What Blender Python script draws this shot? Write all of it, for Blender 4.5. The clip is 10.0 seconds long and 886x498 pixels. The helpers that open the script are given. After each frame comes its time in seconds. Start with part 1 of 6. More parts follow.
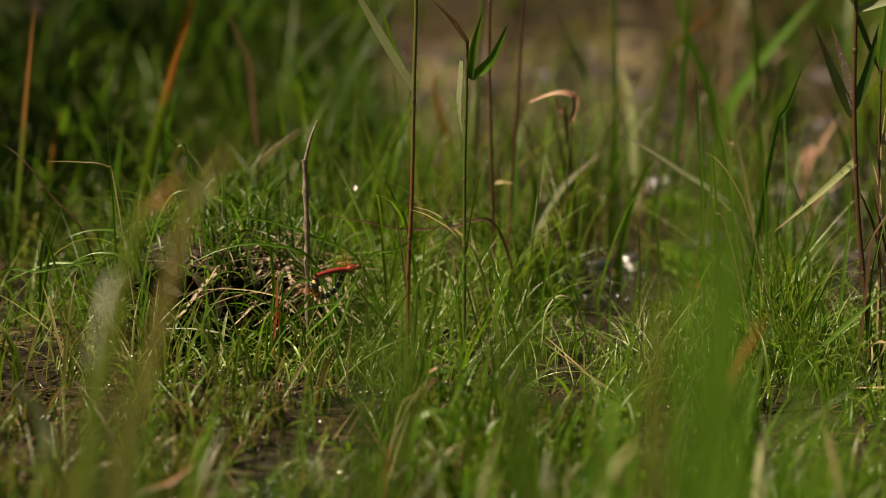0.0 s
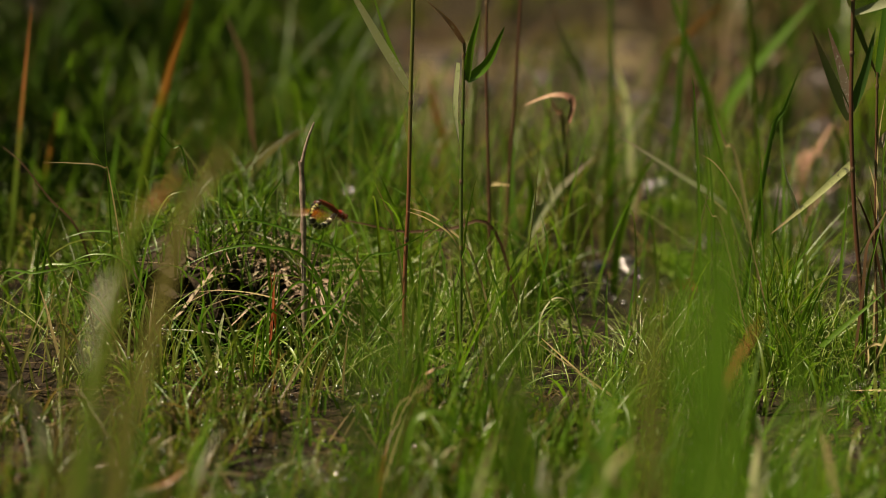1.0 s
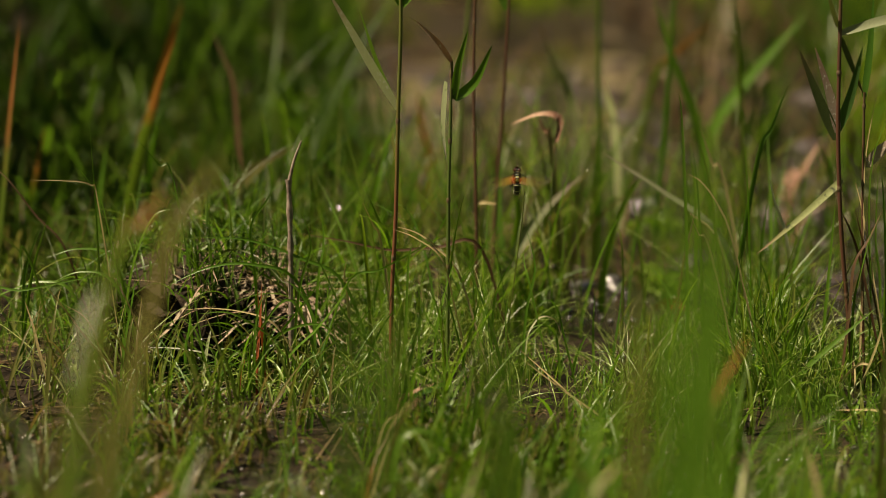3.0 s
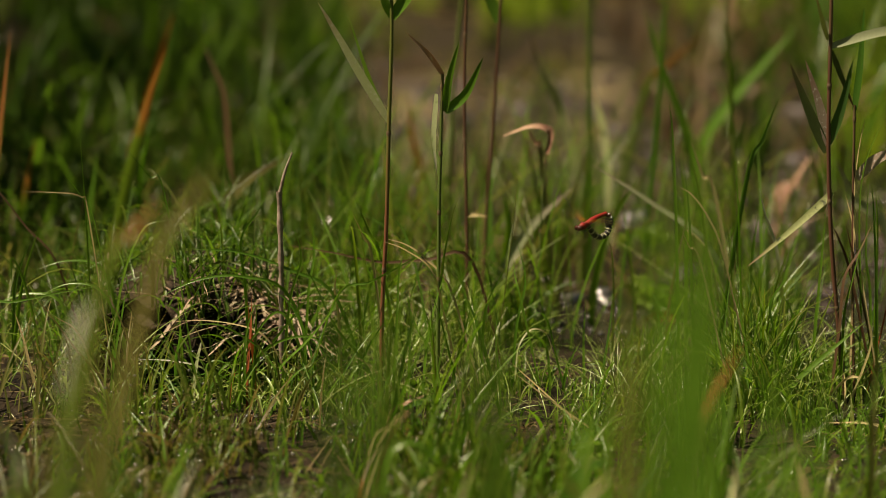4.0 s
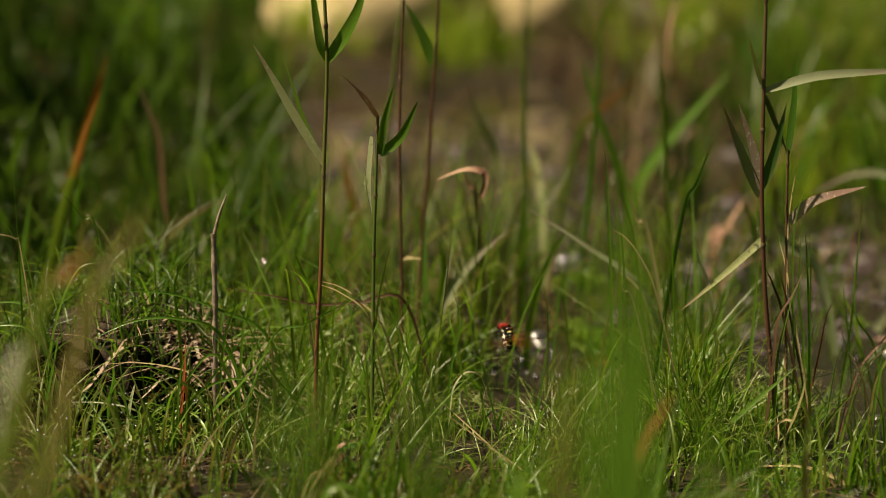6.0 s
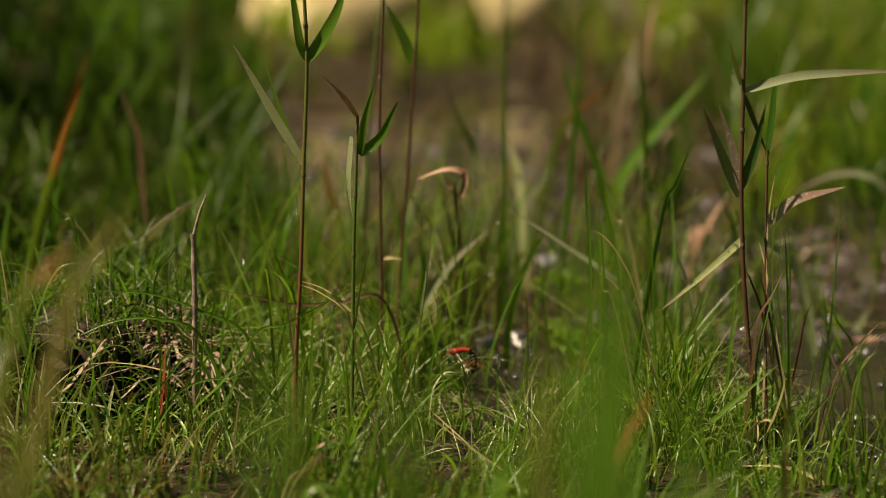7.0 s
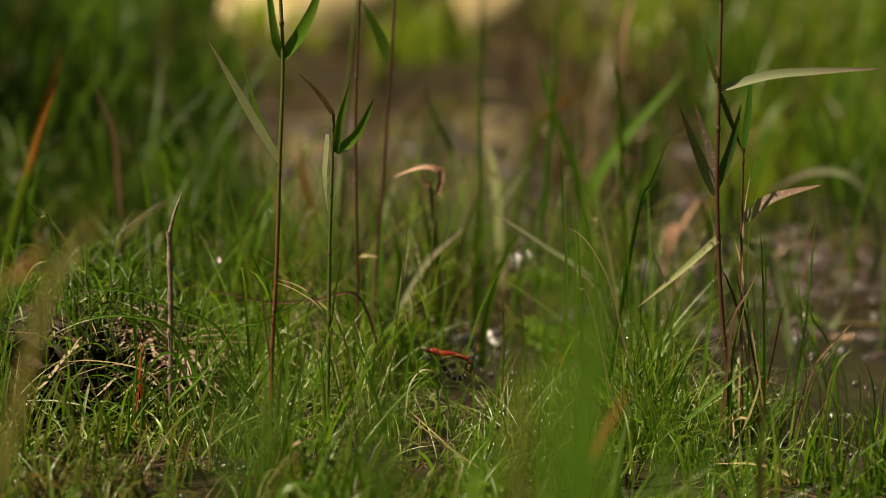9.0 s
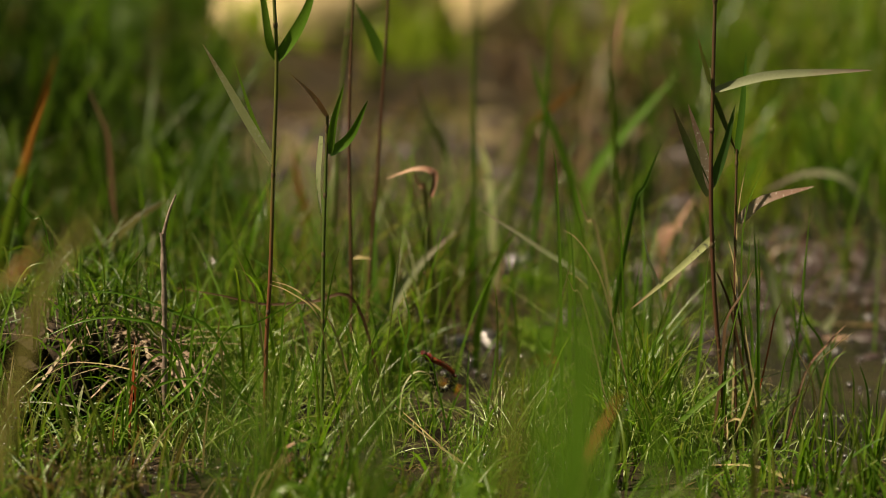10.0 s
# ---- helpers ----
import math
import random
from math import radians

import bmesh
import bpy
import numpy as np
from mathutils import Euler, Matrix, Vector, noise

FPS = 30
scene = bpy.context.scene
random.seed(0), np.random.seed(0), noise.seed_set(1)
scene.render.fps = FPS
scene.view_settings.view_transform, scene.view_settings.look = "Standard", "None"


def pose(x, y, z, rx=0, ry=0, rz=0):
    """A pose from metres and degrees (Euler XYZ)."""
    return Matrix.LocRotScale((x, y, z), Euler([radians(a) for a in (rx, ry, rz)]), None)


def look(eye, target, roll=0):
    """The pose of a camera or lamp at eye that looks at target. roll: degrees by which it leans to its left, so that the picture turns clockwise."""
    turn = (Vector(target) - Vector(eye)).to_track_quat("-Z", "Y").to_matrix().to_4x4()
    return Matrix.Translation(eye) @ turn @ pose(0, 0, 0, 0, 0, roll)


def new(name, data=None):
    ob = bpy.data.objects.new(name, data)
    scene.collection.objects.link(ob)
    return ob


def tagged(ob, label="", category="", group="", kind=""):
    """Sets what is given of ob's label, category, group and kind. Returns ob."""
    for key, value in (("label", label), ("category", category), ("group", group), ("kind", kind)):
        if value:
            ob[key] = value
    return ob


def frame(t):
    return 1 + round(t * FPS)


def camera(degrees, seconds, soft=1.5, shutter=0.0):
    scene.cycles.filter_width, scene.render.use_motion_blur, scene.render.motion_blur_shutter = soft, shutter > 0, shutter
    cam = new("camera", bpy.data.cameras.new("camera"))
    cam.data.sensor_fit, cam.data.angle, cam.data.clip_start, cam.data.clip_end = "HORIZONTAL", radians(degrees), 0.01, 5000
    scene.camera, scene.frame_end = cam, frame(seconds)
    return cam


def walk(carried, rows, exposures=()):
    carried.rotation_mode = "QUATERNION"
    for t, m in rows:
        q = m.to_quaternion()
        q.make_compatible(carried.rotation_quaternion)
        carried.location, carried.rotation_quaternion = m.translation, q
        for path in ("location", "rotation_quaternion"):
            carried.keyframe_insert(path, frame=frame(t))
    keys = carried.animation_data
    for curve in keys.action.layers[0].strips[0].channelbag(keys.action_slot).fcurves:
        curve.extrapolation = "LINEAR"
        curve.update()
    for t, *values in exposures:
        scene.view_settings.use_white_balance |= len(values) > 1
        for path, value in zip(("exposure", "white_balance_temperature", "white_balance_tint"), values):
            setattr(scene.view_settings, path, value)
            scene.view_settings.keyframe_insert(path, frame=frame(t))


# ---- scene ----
cam = camera(20.0, 10.0, soft=0.7, shutter=0.25)
EYE = 0.63
ROWS = [
    (0.0, 0.000, -14.400, -0.000),
    (0.5, 0.003, -14.371, -0.082),
    (1.0, -0.048, -14.355, -0.130),
    (1.5, -0.035, -14.265, -0.269),
    (2.0, -0.091, -14.094, -0.360),
    (2.5, -0.190, -13.975, -0.345),
    (4.0, -0.490, -13.649, -0.464),
    (4.5, -0.671, -13.164, -0.617),
    (5.0, -1.212, -12.846, -0.797),
    (5.5, -1.618, -12.673, -0.888),
    (7.0, -2.352, -12.648, -1.063),
    (7.5, -2.542, -12.700, -1.113),
    (8.0, -2.698, -12.656, -1.138),
    (8.5, -2.792, -12.657, -1.169),
    (9.0, -2.880, -12.688, -1.206),
    (9.5, -2.960, -12.648, -1.181),
    (10.0, -3.025, -12.648, -1.203)
]
walk(cam, [(t, pose(0, 0, EYE, 90 + pitch, roll, yaw)) for t, yaw, pitch, roll in ROWS], [(0.0, 0.98, 8900, 12), (10.0, 0.98, 8900, 12)])
cam.data.dof.use_dof = True
cam.data.dof.focus_distance = 2.08
cam.data.dof.aperture_fstop = 2.8
cam.data.dof.aperture_blades = 9

# ---- light ----
SUN_UP, SUN_TURN = 62.0, 258.0      # elevation, degrees east of the view's far end
world = bpy.data.worlds.new("sky")
scene.world = world
world.use_nodes = True
sky = world.node_tree.nodes.new("ShaderNodeTexSky")
sky.sky_type = "NISHITA"
sky.sun_disc = False
sky.sun_elevation, sky.sun_rotation = radians(SUN_UP), radians(SUN_TURN)
world.node_tree.links.new(sky.outputs[0], world.node_tree.nodes["Background"].inputs[0])
world.node_tree.nodes["Background"].inputs[1].default_value = 0.028
sun = new("sun", bpy.data.lights.new("sun", "SUN"))
sun.data.energy, sun.data.angle, sun.data.color = 5.0, radians(0.53), (1.0, 0.94, 0.84)
toward = Vector((math.sin(radians(SUN_TURN)) * math.cos(radians(SUN_UP)), math.cos(radians(SUN_TURN)) * math.cos(radians(SUN_UP)), math.sin(radians(SUN_UP))))
sun.matrix_world = look(toward * 30, (0, 0, 0))


# ---- materials ----
def nodes_of(name):
    m = bpy.data.materials.new(name)
    m.use_nodes = True
    return m, m.node_tree.nodes, m.node_tree.links, m.node_tree.nodes["Principled BSDF"]


def ramp(nodes, stops):
    r = nodes.new("ShaderNodeValToRGB")
    while len(r.color_ramp.elements) < len(stops):
        r.color_ramp.elements.new(0.5)
    for e, (p, c) in zip(r.color_ramp.elements, stops):
        e.position, e.color = p, (*c, 1)
    return r


def mixed(nodes, links, a, b, factor):
    m = nodes.new("ShaderNodeMix")
    m.data_type = "RGBA"
    for k, v in ((6, a), (7, b), (0, factor)):
        if isinstance(v, (tuple, float)):
            m.inputs[k].default_value = (*v, 1) if isinstance(v, tuple) else v
        else:
            links.new(v, m.inputs[k])
    return m.outputs[2]


def noise_of(nodes, links, scale, detail=3.0, rough=0.6):
    g = nodes.new("ShaderNodeNewGeometry")
    n = nodes.new("ShaderNodeTexNoise")
    n.inputs["Scale"].default_value, n.inputs["Detail"].default_value, n.inputs["Roughness"].default_value = scale, detail, rough
    links.new(g.outputs["Position"], n.inputs["Vector"])
    return n


def leaf_material(name, colours, tip, tip_at=0.8, spots=None, streaks=0.35, rough=0.34, thin=0.5, gloss=0.5, spot_size=430.0):
    """Blade of grass or leaf: colour by blade, drier towards the tip, streaked, lets light through."""
    m, nodes, links, p = nodes_of(name)
    g = nodes.new("ShaderNodeNewGeometry")
    info = nodes.new("ShaderNodeObjectInfo")
    add = nodes.new("ShaderNodeMath")
    add.operation = "ADD"
    links.new(g.outputs["Random Per Island"], add.inputs[0])
    links.new(info.outputs["Random"], add.inputs[1])
    wrap = nodes.new("ShaderNodeMath")
    wrap.operation = "FRACT"
    links.new(add.outputs[0], wrap.inputs[0])
    r = ramp(nodes, [(i / max(1, len(colours) - 1), c) for i, c in enumerate(colours)])
    links.new(wrap.outputs[0], r.inputs[0])
    along = nodes.new("ShaderNodeAttribute")
    along.attribute_name = "along"
    fine = noise_of(nodes, links, 520.0, 4.0)
    coarse = noise_of(nodes, links, 30.0)
    edge = nodes.new("ShaderNodeMath")
    edge.operation = "MULTIPLY_ADD"
    links.new(coarse.outputs["Fac"], edge.inputs[0])
    edge.inputs[1].default_value = 0.5
    links.new(along.outputs["Fac"], edge.inputs[2])
    step = nodes.new("ShaderNodeMapRange")
    step.inputs[1].default_value, step.inputs[2].default_value = tip_at + 0.2, tip_at + 0.45
    links.new(edge.outputs[0], step.inputs[0])
    colour = mixed(nodes, links, r.outputs[0], tip, step.outputs[0])
    shade = nodes.new("ShaderNodeMapRange")
    shade.inputs[1].default_value, shade.inputs[2].default_value = 0.3, 0.7
    shade.inputs[3].default_value, shade.inputs[4].default_value = 0.0, streaks
    links.new(fine.outputs["Fac"], shade.inputs[0])
    colour = mixed(nodes, links, colour, tuple(0.45 * v for v in colours[0]), shade.outputs[0])
    if spots:
        v = noise_of(nodes, links, spot_size, 3.0, 0.6)
        s = nodes.new("ShaderNodeMapRange")
        s.inputs[1].default_value, s.inputs[2].default_value = 0.58, 0.66
        links.new(v.outputs["Fac"], s.inputs[0])
        colour = mixed(nodes, links, colour, spots, s.outputs[0])
    links.new(colour, p.inputs["Base Color"])
    p.inputs["Roughness"].default_value = rough
    p.inputs["Specular IOR Level"].default_value = gloss
    bump = nodes.new("ShaderNodeBump")
    bump.inputs["Strength"].default_value, bump.inputs["Distance"].default_value = 0.35, 0.0006
    links.new(fine.outputs["Fac"], bump.inputs["Height"])
    links.new(bump.outputs[0], p.inputs["Normal"])
    t = nodes.new("ShaderNodeBsdfTranslucent")
    glow = nodes.new("ShaderNodeVectorMath")
    glow.operation = "MULTIPLY"
    links.new(colour, glow.inputs[0])
    glow.inputs[1].default_value = (1.3, 1.4, 0.8)
    links.new(glow.outputs[0], t.inputs["Color"])
    mx = nodes.new("ShaderNodeMixShader")
    mx.inputs[0].default_value = thin
    links.new(p.outputs[0], mx.inputs[1])
    links.new(t.outputs[0], mx.inputs[2])
    links.new(mx.outputs[0], nodes["Material Output"].inputs["Surface"])
    return m


def plain_material(name, dark, light, scale, rough=0.6, metal=0.0, bump=0.3, depth=0.001, gloss=0.5):
    m, nodes, links, p = nodes_of(name)
    n = noise_of(nodes, links, scale, 5.0)
    r = ramp(nodes, [(0.3, dark), (0.7, light)])
    links.new(n.outputs["Fac"], r.inputs[0])
    links.new(r.outputs[0], p.inputs["Base Color"])
    p.inputs["Roughness"].default_value, p.inputs["Metallic"].default_value = rough, metal
    p.inputs["Specular IOR Level"].default_value = gloss
    b = nodes.new("ShaderNodeBump")
    b.inputs["Strength"].default_value, b.inputs["Distance"].default_value = bump, depth
    links.new(n.outputs["Fac"], b.inputs["Height"])
    links.new(b.outputs[0], p.inputs["Normal"])
    return m


GREENS = [(0.04, 0.12, 0.014), (0.08, 0.18, 0.018), (0.125, 0.24, 0.025), (0.055, 0.15, 0.022), (0.15, 0.23, 0.035)]
LEAF = {
    "fresh": leaf_material("fresh_leaf", GREENS, (0.16, 0.17, 0.04), 0.95),
    "dark": leaf_material("dark_leaf", [(0.06, 0.10, 0.03), (0.10, 0.085, 0.04), (0.07, 0.12, 0.03)], (0.17, 0.08, 0.05), 0.7),
    "pale": leaf_material("pale_leaf", [(0.50, 0.54, 0.28), (0.54, 0.54, 0.32)], (0.42, 0.32, 0.22), 0.62, spots=(0.62, 0.60, 0.50), streaks=0.22, gloss=0.15, rough=0.6),
    "straw": leaf_material("straw", [(0.34, 0.27, 0.13), (0.42, 0.34, 0.18), (0.26, 0.24, 0.10)], (0.40, 0.30, 0.16), 0.7, thin=0.2, gloss=0.15, rough=0.6),
    "dryleaf": leaf_material("dry_leaf", [(0.30, 0.33, 0.16), (0.26, 0.30, 0.13)], (0.26, 0.17, 0.10), 0.75, spots=(0.06, 0.07, 0.04), spot_size=80.0, streaks=0.5, thin=0.25, gloss=0.15, rough=0.6),
    "brown": leaf_material("brown_leaf", [(0.09, 0.045, 0.02), (0.065, 0.038, 0.02), (0.11, 0.065, 0.035)], (0.14, 0.09, 0.05), 0.7, thin=0.15, gloss=0.15, rough=0.6),
    "pink": leaf_material("pink_dry_leaf", [(0.33, 0.17, 0.12), (0.28, 0.15, 0.10), (0.22, 0.11, 0.08)], (0.40, 0.25, 0.17), 0.6, spots=(0.45, 0.38, 0.30), thin=0.2, gloss=0.15, rough=0.6),
    "mauve": leaf_material("purplish_leaf", [(0.36, 0.28, 0.22), (0.32, 0.25, 0.20)], (0.30, 0.19, 0.15), 0.55, spots=(0.55, 0.50, 0.46), streaks=0.25, thin=0.3, gloss=0.15, rough=0.6),
    "ivory": leaf_material("bleached_sheath", [(0.46, 0.50, 0.30), (0.42, 0.48, 0.26)], (0.52, 0.50, 0.40), 0.6, spots=(0.12, 0.22, 0.05), spot_size=130.0, gloss=0.2, rough=0.6),
    "sage": leaf_material("grey_green_leaf", [(0.24, 0.28, 0.16), (0.27, 0.30, 0.18)], (0.22, 0.16, 0.14), 0.7, streaks=0.3, gloss=0.25, rough=0.5),
    "plum": leaf_material("green_purple_leaf", [(0.085, 0.13, 0.045), (0.10, 0.12, 0.05)], (0.17, 0.08, 0.07), 0.8, streaks=0.35),
    "bottle": leaf_material("deep_green_leaf", [(0.045, 0.11, 0.025), (0.05, 0.12, 0.03)], (0.08, 0.12, 0.03), 0.9, streaks=0.25),
    "orange": leaf_material("orange_dead_leaf", [(0.32, 0.11, 0.03), (0.38, 0.14, 0.04)], (0.22, 0.10, 0.04), 0.8, thin=0.25, gloss=0.15, rough=0.6),
    "rust": leaf_material("rust_leaf", [(0.30, 0.06, 0.025), (0.24, 0.07, 0.03)], (0.26, 0.12, 0.05), 0.8, thin=0.2, gloss=0.15, rough=0.6),
    "ember": leaf_material("green_leaf_with_dead_tip", [(0.09, 0.15, 0.02), (0.11, 0.17, 0.03)], (0.36, 0.13, 0.05), 0.42),
    "blush": leaf_material("green_leaf_withered_pink", [(0.09, 0.12, 0.03), (0.12, 0.13, 0.04)], (0.40, 0.22, 0.15), 0.35, thin=0.3),
    "frost": leaf_material("green_leaf_bleached_tip", [(0.09, 0.13, 0.03), (0.11, 0.15, 0.03)], (0.50, 0.50, 0.42), 0.45, thin=0.3),
    "sappy": leaf_material("sappy_leaf", [(0.085, 0.20, 0.02), (0.12, 0.24, 0.03), (0.075, 0.19, 0.02)], (0.16, 0.22, 0.04), 0.95, thin=0.5, gloss=0.55, rough=0.32),
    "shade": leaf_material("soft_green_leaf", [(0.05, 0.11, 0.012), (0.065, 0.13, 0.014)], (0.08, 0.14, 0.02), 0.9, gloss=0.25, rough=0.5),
    "olive": leaf_material("olive_leaf", [(0.12, 0.12, 0.03), (0.17, 0.15, 0.05)], (0.2, 0.14, 0.06), 0.8),
}
GRASS = {
    "lush": leaf_material("lush_grass", GREENS + [(0.09, 0.15, 0.015), (0.15, 0.17, 0.035)], (0.22, 0.18, 0.06), 0.9, gloss=0.5, rough=0.33),
    # greens darkened: shade on the left and far grass is in the colour
    "deep": leaf_material("shade_dark_grass", [(0.018, 0.044, 0.011), (0.042, 0.095, 0.014), (0.08, 0.155, 0.018), (0.03, 0.06, 0.014), (0.058, 0.115, 0.016)], (0.09, 0.09, 0.03), 0.95, gloss=0.15),
    "mixed": leaf_material("mixed_grass", [(0.07, 0.12, 0.018), (0.10, 0.15, 0.025), (0.15, 0.14, 0.05), (0.08, 0.14, 0.02), (0.19, 0.13, 0.07), (0.11, 0.17, 0.03)], (0.22, 0.16, 0.07), 0.8, gloss=0.2),
    "mat": leaf_material("algae_mat", [(0.08, 0.09, 0.018), (0.12, 0.11, 0.03), (0.10, 0.12, 0.02), (0.13, 0.09, 0.04)], (0.12, 0.11, 0.03), 0.9, gloss=0.3),
    # dark greens: the shade about the tussock is put into this colour
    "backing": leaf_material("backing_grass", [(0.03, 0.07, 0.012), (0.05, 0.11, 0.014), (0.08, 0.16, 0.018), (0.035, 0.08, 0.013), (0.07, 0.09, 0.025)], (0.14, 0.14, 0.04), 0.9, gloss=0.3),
    "sprout": leaf_material("sprout_leaf", [(0.11, 0.21, 0.03), (0.15, 0.25, 0.035), (0.12, 0.22, 0.03)], (0.17, 0.25, 0.05), 0.9, gloss=0.3),
    "fine": leaf_material("fine_grass", [(0.15, 0.25, 0.04), (0.21, 0.27, 0.07), (0.12, 0.22, 0.03), (0.29, 0.28, 0.13)], (0.34, 0.31, 0.14), 0.8, gloss=0.7, thin=0.3),
    "lime": leaf_material("lime_seedling", [(0.20, 0.30, 0.03), (0.26, 0.34, 0.05), (0.16, 0.26, 0.03)], (0.26, 0.32, 0.06), 0.9),
    "front": leaf_material("front_grass", [(0.07, 0.09, 0.02), (0.05, 0.12, 0.014), (0.14, 0.09, 0.04), (0.09, 0.14, 0.02), (0.07, 0.045, 0.02), (0.16, 0.11, 0.05)], (0.20, 0.15, 0.07), 0.8, gloss=0.4),
    "straw": leaf_material("heaped_straw", [(0.30, 0.23, 0.16), (0.40, 0.33, 0.25), (0.24, 0.15, 0.11), (0.36, 0.26, 0.20)], (0.34, 0.26, 0.17), 0.6, thin=0.15, gloss=0.15, rough=0.6),
    "stalk": leaf_material("dry_stalks", [(0.17, 0.09, 0.06), (0.19, 0.14, 0.08), (0.14, 0.06, 0.035), (0.12, 0.11, 0.045), (0.22, 0.17, 0.10)], (0.20, 0.14, 0.09), 0.6, thin=0.25, gloss=0.3),
    "litter": leaf_material("grass_litter", [(0.08, 0.05, 0.022), (0.17, 0.12, 0.06), (0.05, 0.028, 0.015), (0.20, 0.15, 0.08), (0.09, 0.04, 0.022), (0.06, 0.042, 0.02)], (0.14, 0.10, 0.05), 0.6, thin=0.15, gloss=0.6),
}
STEM = {
    "reddish": leaf_material("red_brown_stem", [(0.15, 0.05, 0.03), (0.17, 0.065, 0.036)], (0.10, 0.13, 0.03), 0.36, rough=0.35, thin=0.0),
    "russet": leaf_material("dark_russet_stem", [(0.075, 0.032, 0.022), (0.10, 0.042, 0.028)], (0.10, 0.07, 0.035), 0.75, rough=0.35, thin=0.0),
    "greenish": leaf_material("green_stem", [(0.07, 0.11, 0.025), (0.09, 0.12, 0.03)], (0.12, 0.08, 0.04), 0.8, rough=0.35, thin=0.0),
}
NODE = plain_material("stem_node", (0.05, 0.025, 0.02), (0.14, 0.10, 0.05), 300, 0.5)
TWIG = plain_material("dead_twig", (0.10, 0.065, 0.05), (0.34, 0.27, 0.22), 160, 0.7, bump=0.6)
def turf_over(m):
    """Dark turf colour away from the wet hollow and over the added, unseen bank."""
    nodes, links = m.node_tree.nodes, m.node_tree.links
    p = nodes["Principled BSDF"]
    g = nodes.new("ShaderNodeNewGeometry")
    length = nodes.new("ShaderNodeVectorMath")
    length.operation = "LENGTH"
    middle = nodes.new("ShaderNodeVectorMath")
    middle.operation = "SUBTRACT"
    middle.inputs[1].default_value = (0.1, 3.0, 0.0)
    links.new(g.outputs["Position"], middle.inputs[0])
    links.new(middle.outputs[0], length.inputs[0])
    edge = nodes.new("ShaderNodeMapRange")
    edge.inputs[1].default_value, edge.inputs[2].default_value = 2.1, 2.8
    links.new(length.outputs["Value"], edge.inputs[0])
    turf = ramp(nodes, [(0.3, (0.018, 0.030, 0.008)), (0.7, (0.05, 0.07, 0.02))])
    n = noise_of(nodes, links, 3.0, 6.0)
    links.new(n.outputs["Fac"], turf.inputs[0])
    mud = p.inputs["Base Color"].links[0].from_socket
    links.new(mixed(nodes, links, mud, turf.outputs[0], edge.outputs[0]), p.inputs["Base Color"])
    rough = nodes.new("ShaderNodeMapRange")
    rough.inputs[3].default_value, rough.inputs[4].default_value = 0.45, 0.95
    links.new(edge.outputs[0], rough.inputs[0])
    links.new(rough.outputs[0], p.inputs["Roughness"])
    return m


MUD = plain_material("wet_mud", (0.005, 0.004, 0.0035), (0.026, 0.019, 0.012), 55, 0.3, bump=0.8, depth=0.006, gloss=0.08)
turf_over(MUD)
PEBBLE = plain_material("wet_pebble", (0.10, 0.09, 0.085), (0.30, 0.28, 0.27), 120, 0.15, bump=0.4)
ROCK = plain_material("sunlit_sandstone", (0.42, 0.33, 0.17), (0.58, 0.47, 0.27), 14, 0.8, bump=0.7, depth=0.01)


def water_material():
    m, nodes, links, p = nodes_of("marsh_water")
    n = noise_of(nodes, links, 4.5, 4.0)
    r = ramp(nodes, [(0.35, (0.006, 0.005, 0.006)), (0.65, (0.024, 0.019, 0.013))])
    links.new(n.outputs["Fac"], r.inputs[0])
    links.new(r.outputs[0], p.inputs["Base Color"])
    p.inputs["Roughness"].default_value = 0.06
    p.inputs["IOR"].default_value = 1.33
    w = noise_of(nodes, links, 28.0, 3.0)
    b = nodes.new("ShaderNodeBump")
    b.inputs["Strength"].default_value, b.inputs["Distance"].default_value = 0.5, 0.005
    links.new(w.outputs["Fac"], b.inputs["Height"])
    links.new(b.outputs[0], p.inputs["Normal"])
    return m


WATER = water_material()


def drop_material():
    m, nodes, links, p = nodes_of("water_drop")
    p.inputs["Base Color"].default_value = (0.03, 0.03, 0.025, 1)
    p.inputs["Roughness"].default_value = 0.22
    # IOR set above water's to brighten the sun glints on the beads
    p.inputs["IOR"].default_value = 1.7
    p.inputs["Specular IOR Level"].default_value = 1.0
    return m


DROP = drop_material()

# ---- the ground ----
rng = np.random.default_rng(5)
# pools and dark gaps dug like pools: x, y, half-widths, depth
POOLS = [(0.17, 2.33, 0.12, 0.10, 0.020), (0.52, 2.27, 0.19, 0.20, 0.026), (-0.11, 1.75, 0.075, 0.05, 0.018), (0.47, 1.99, 0.09, 0.06, 0.016),
         (0.20, 3.25, 0.42, 0.42, 0.03), (-0.09, 2.75, 0.10, 0.10, 0.016), (0.30, 2.80, 0.22, 0.12, 0.018), (-0.10, 2.07, 0.035, 0.05, 0.016), (0.75, 3.0, 0.20, 0.20, 0.02), (0.43, 2.62, 0.16, 0.18, 0.018), (-0.195, 2.10, 0.075, 0.06, 0.060), (-0.43, 2.24, 0.09, 0.08, 0.02), (0.01, 1.97, 0.045, 0.045, 0.045)]
MOUNDS = [(-0.19, 2.20, 0.10, 0.05, 0.035), (-0.33, 2.05, 0.10, 0.08, 0.02), (0.02, 2.14, 0.08, 0.05, 0.015), (-0.02, 1.93, 0.06, 0.03, 0.012), (0.30, 2.08, 0.1, 0.06, 0.01)]


def wet(x, y):
    """0 on dry ground to 1 in the middle of a pool."""
    w = np.zeros_like(x)
    for px, py, a, b, _ in POOLS:
        w = np.maximum(w, np.exp(-(((x - px) / a) ** 2 + ((y - py) / b) ** 2) ** 1.5))
    return w


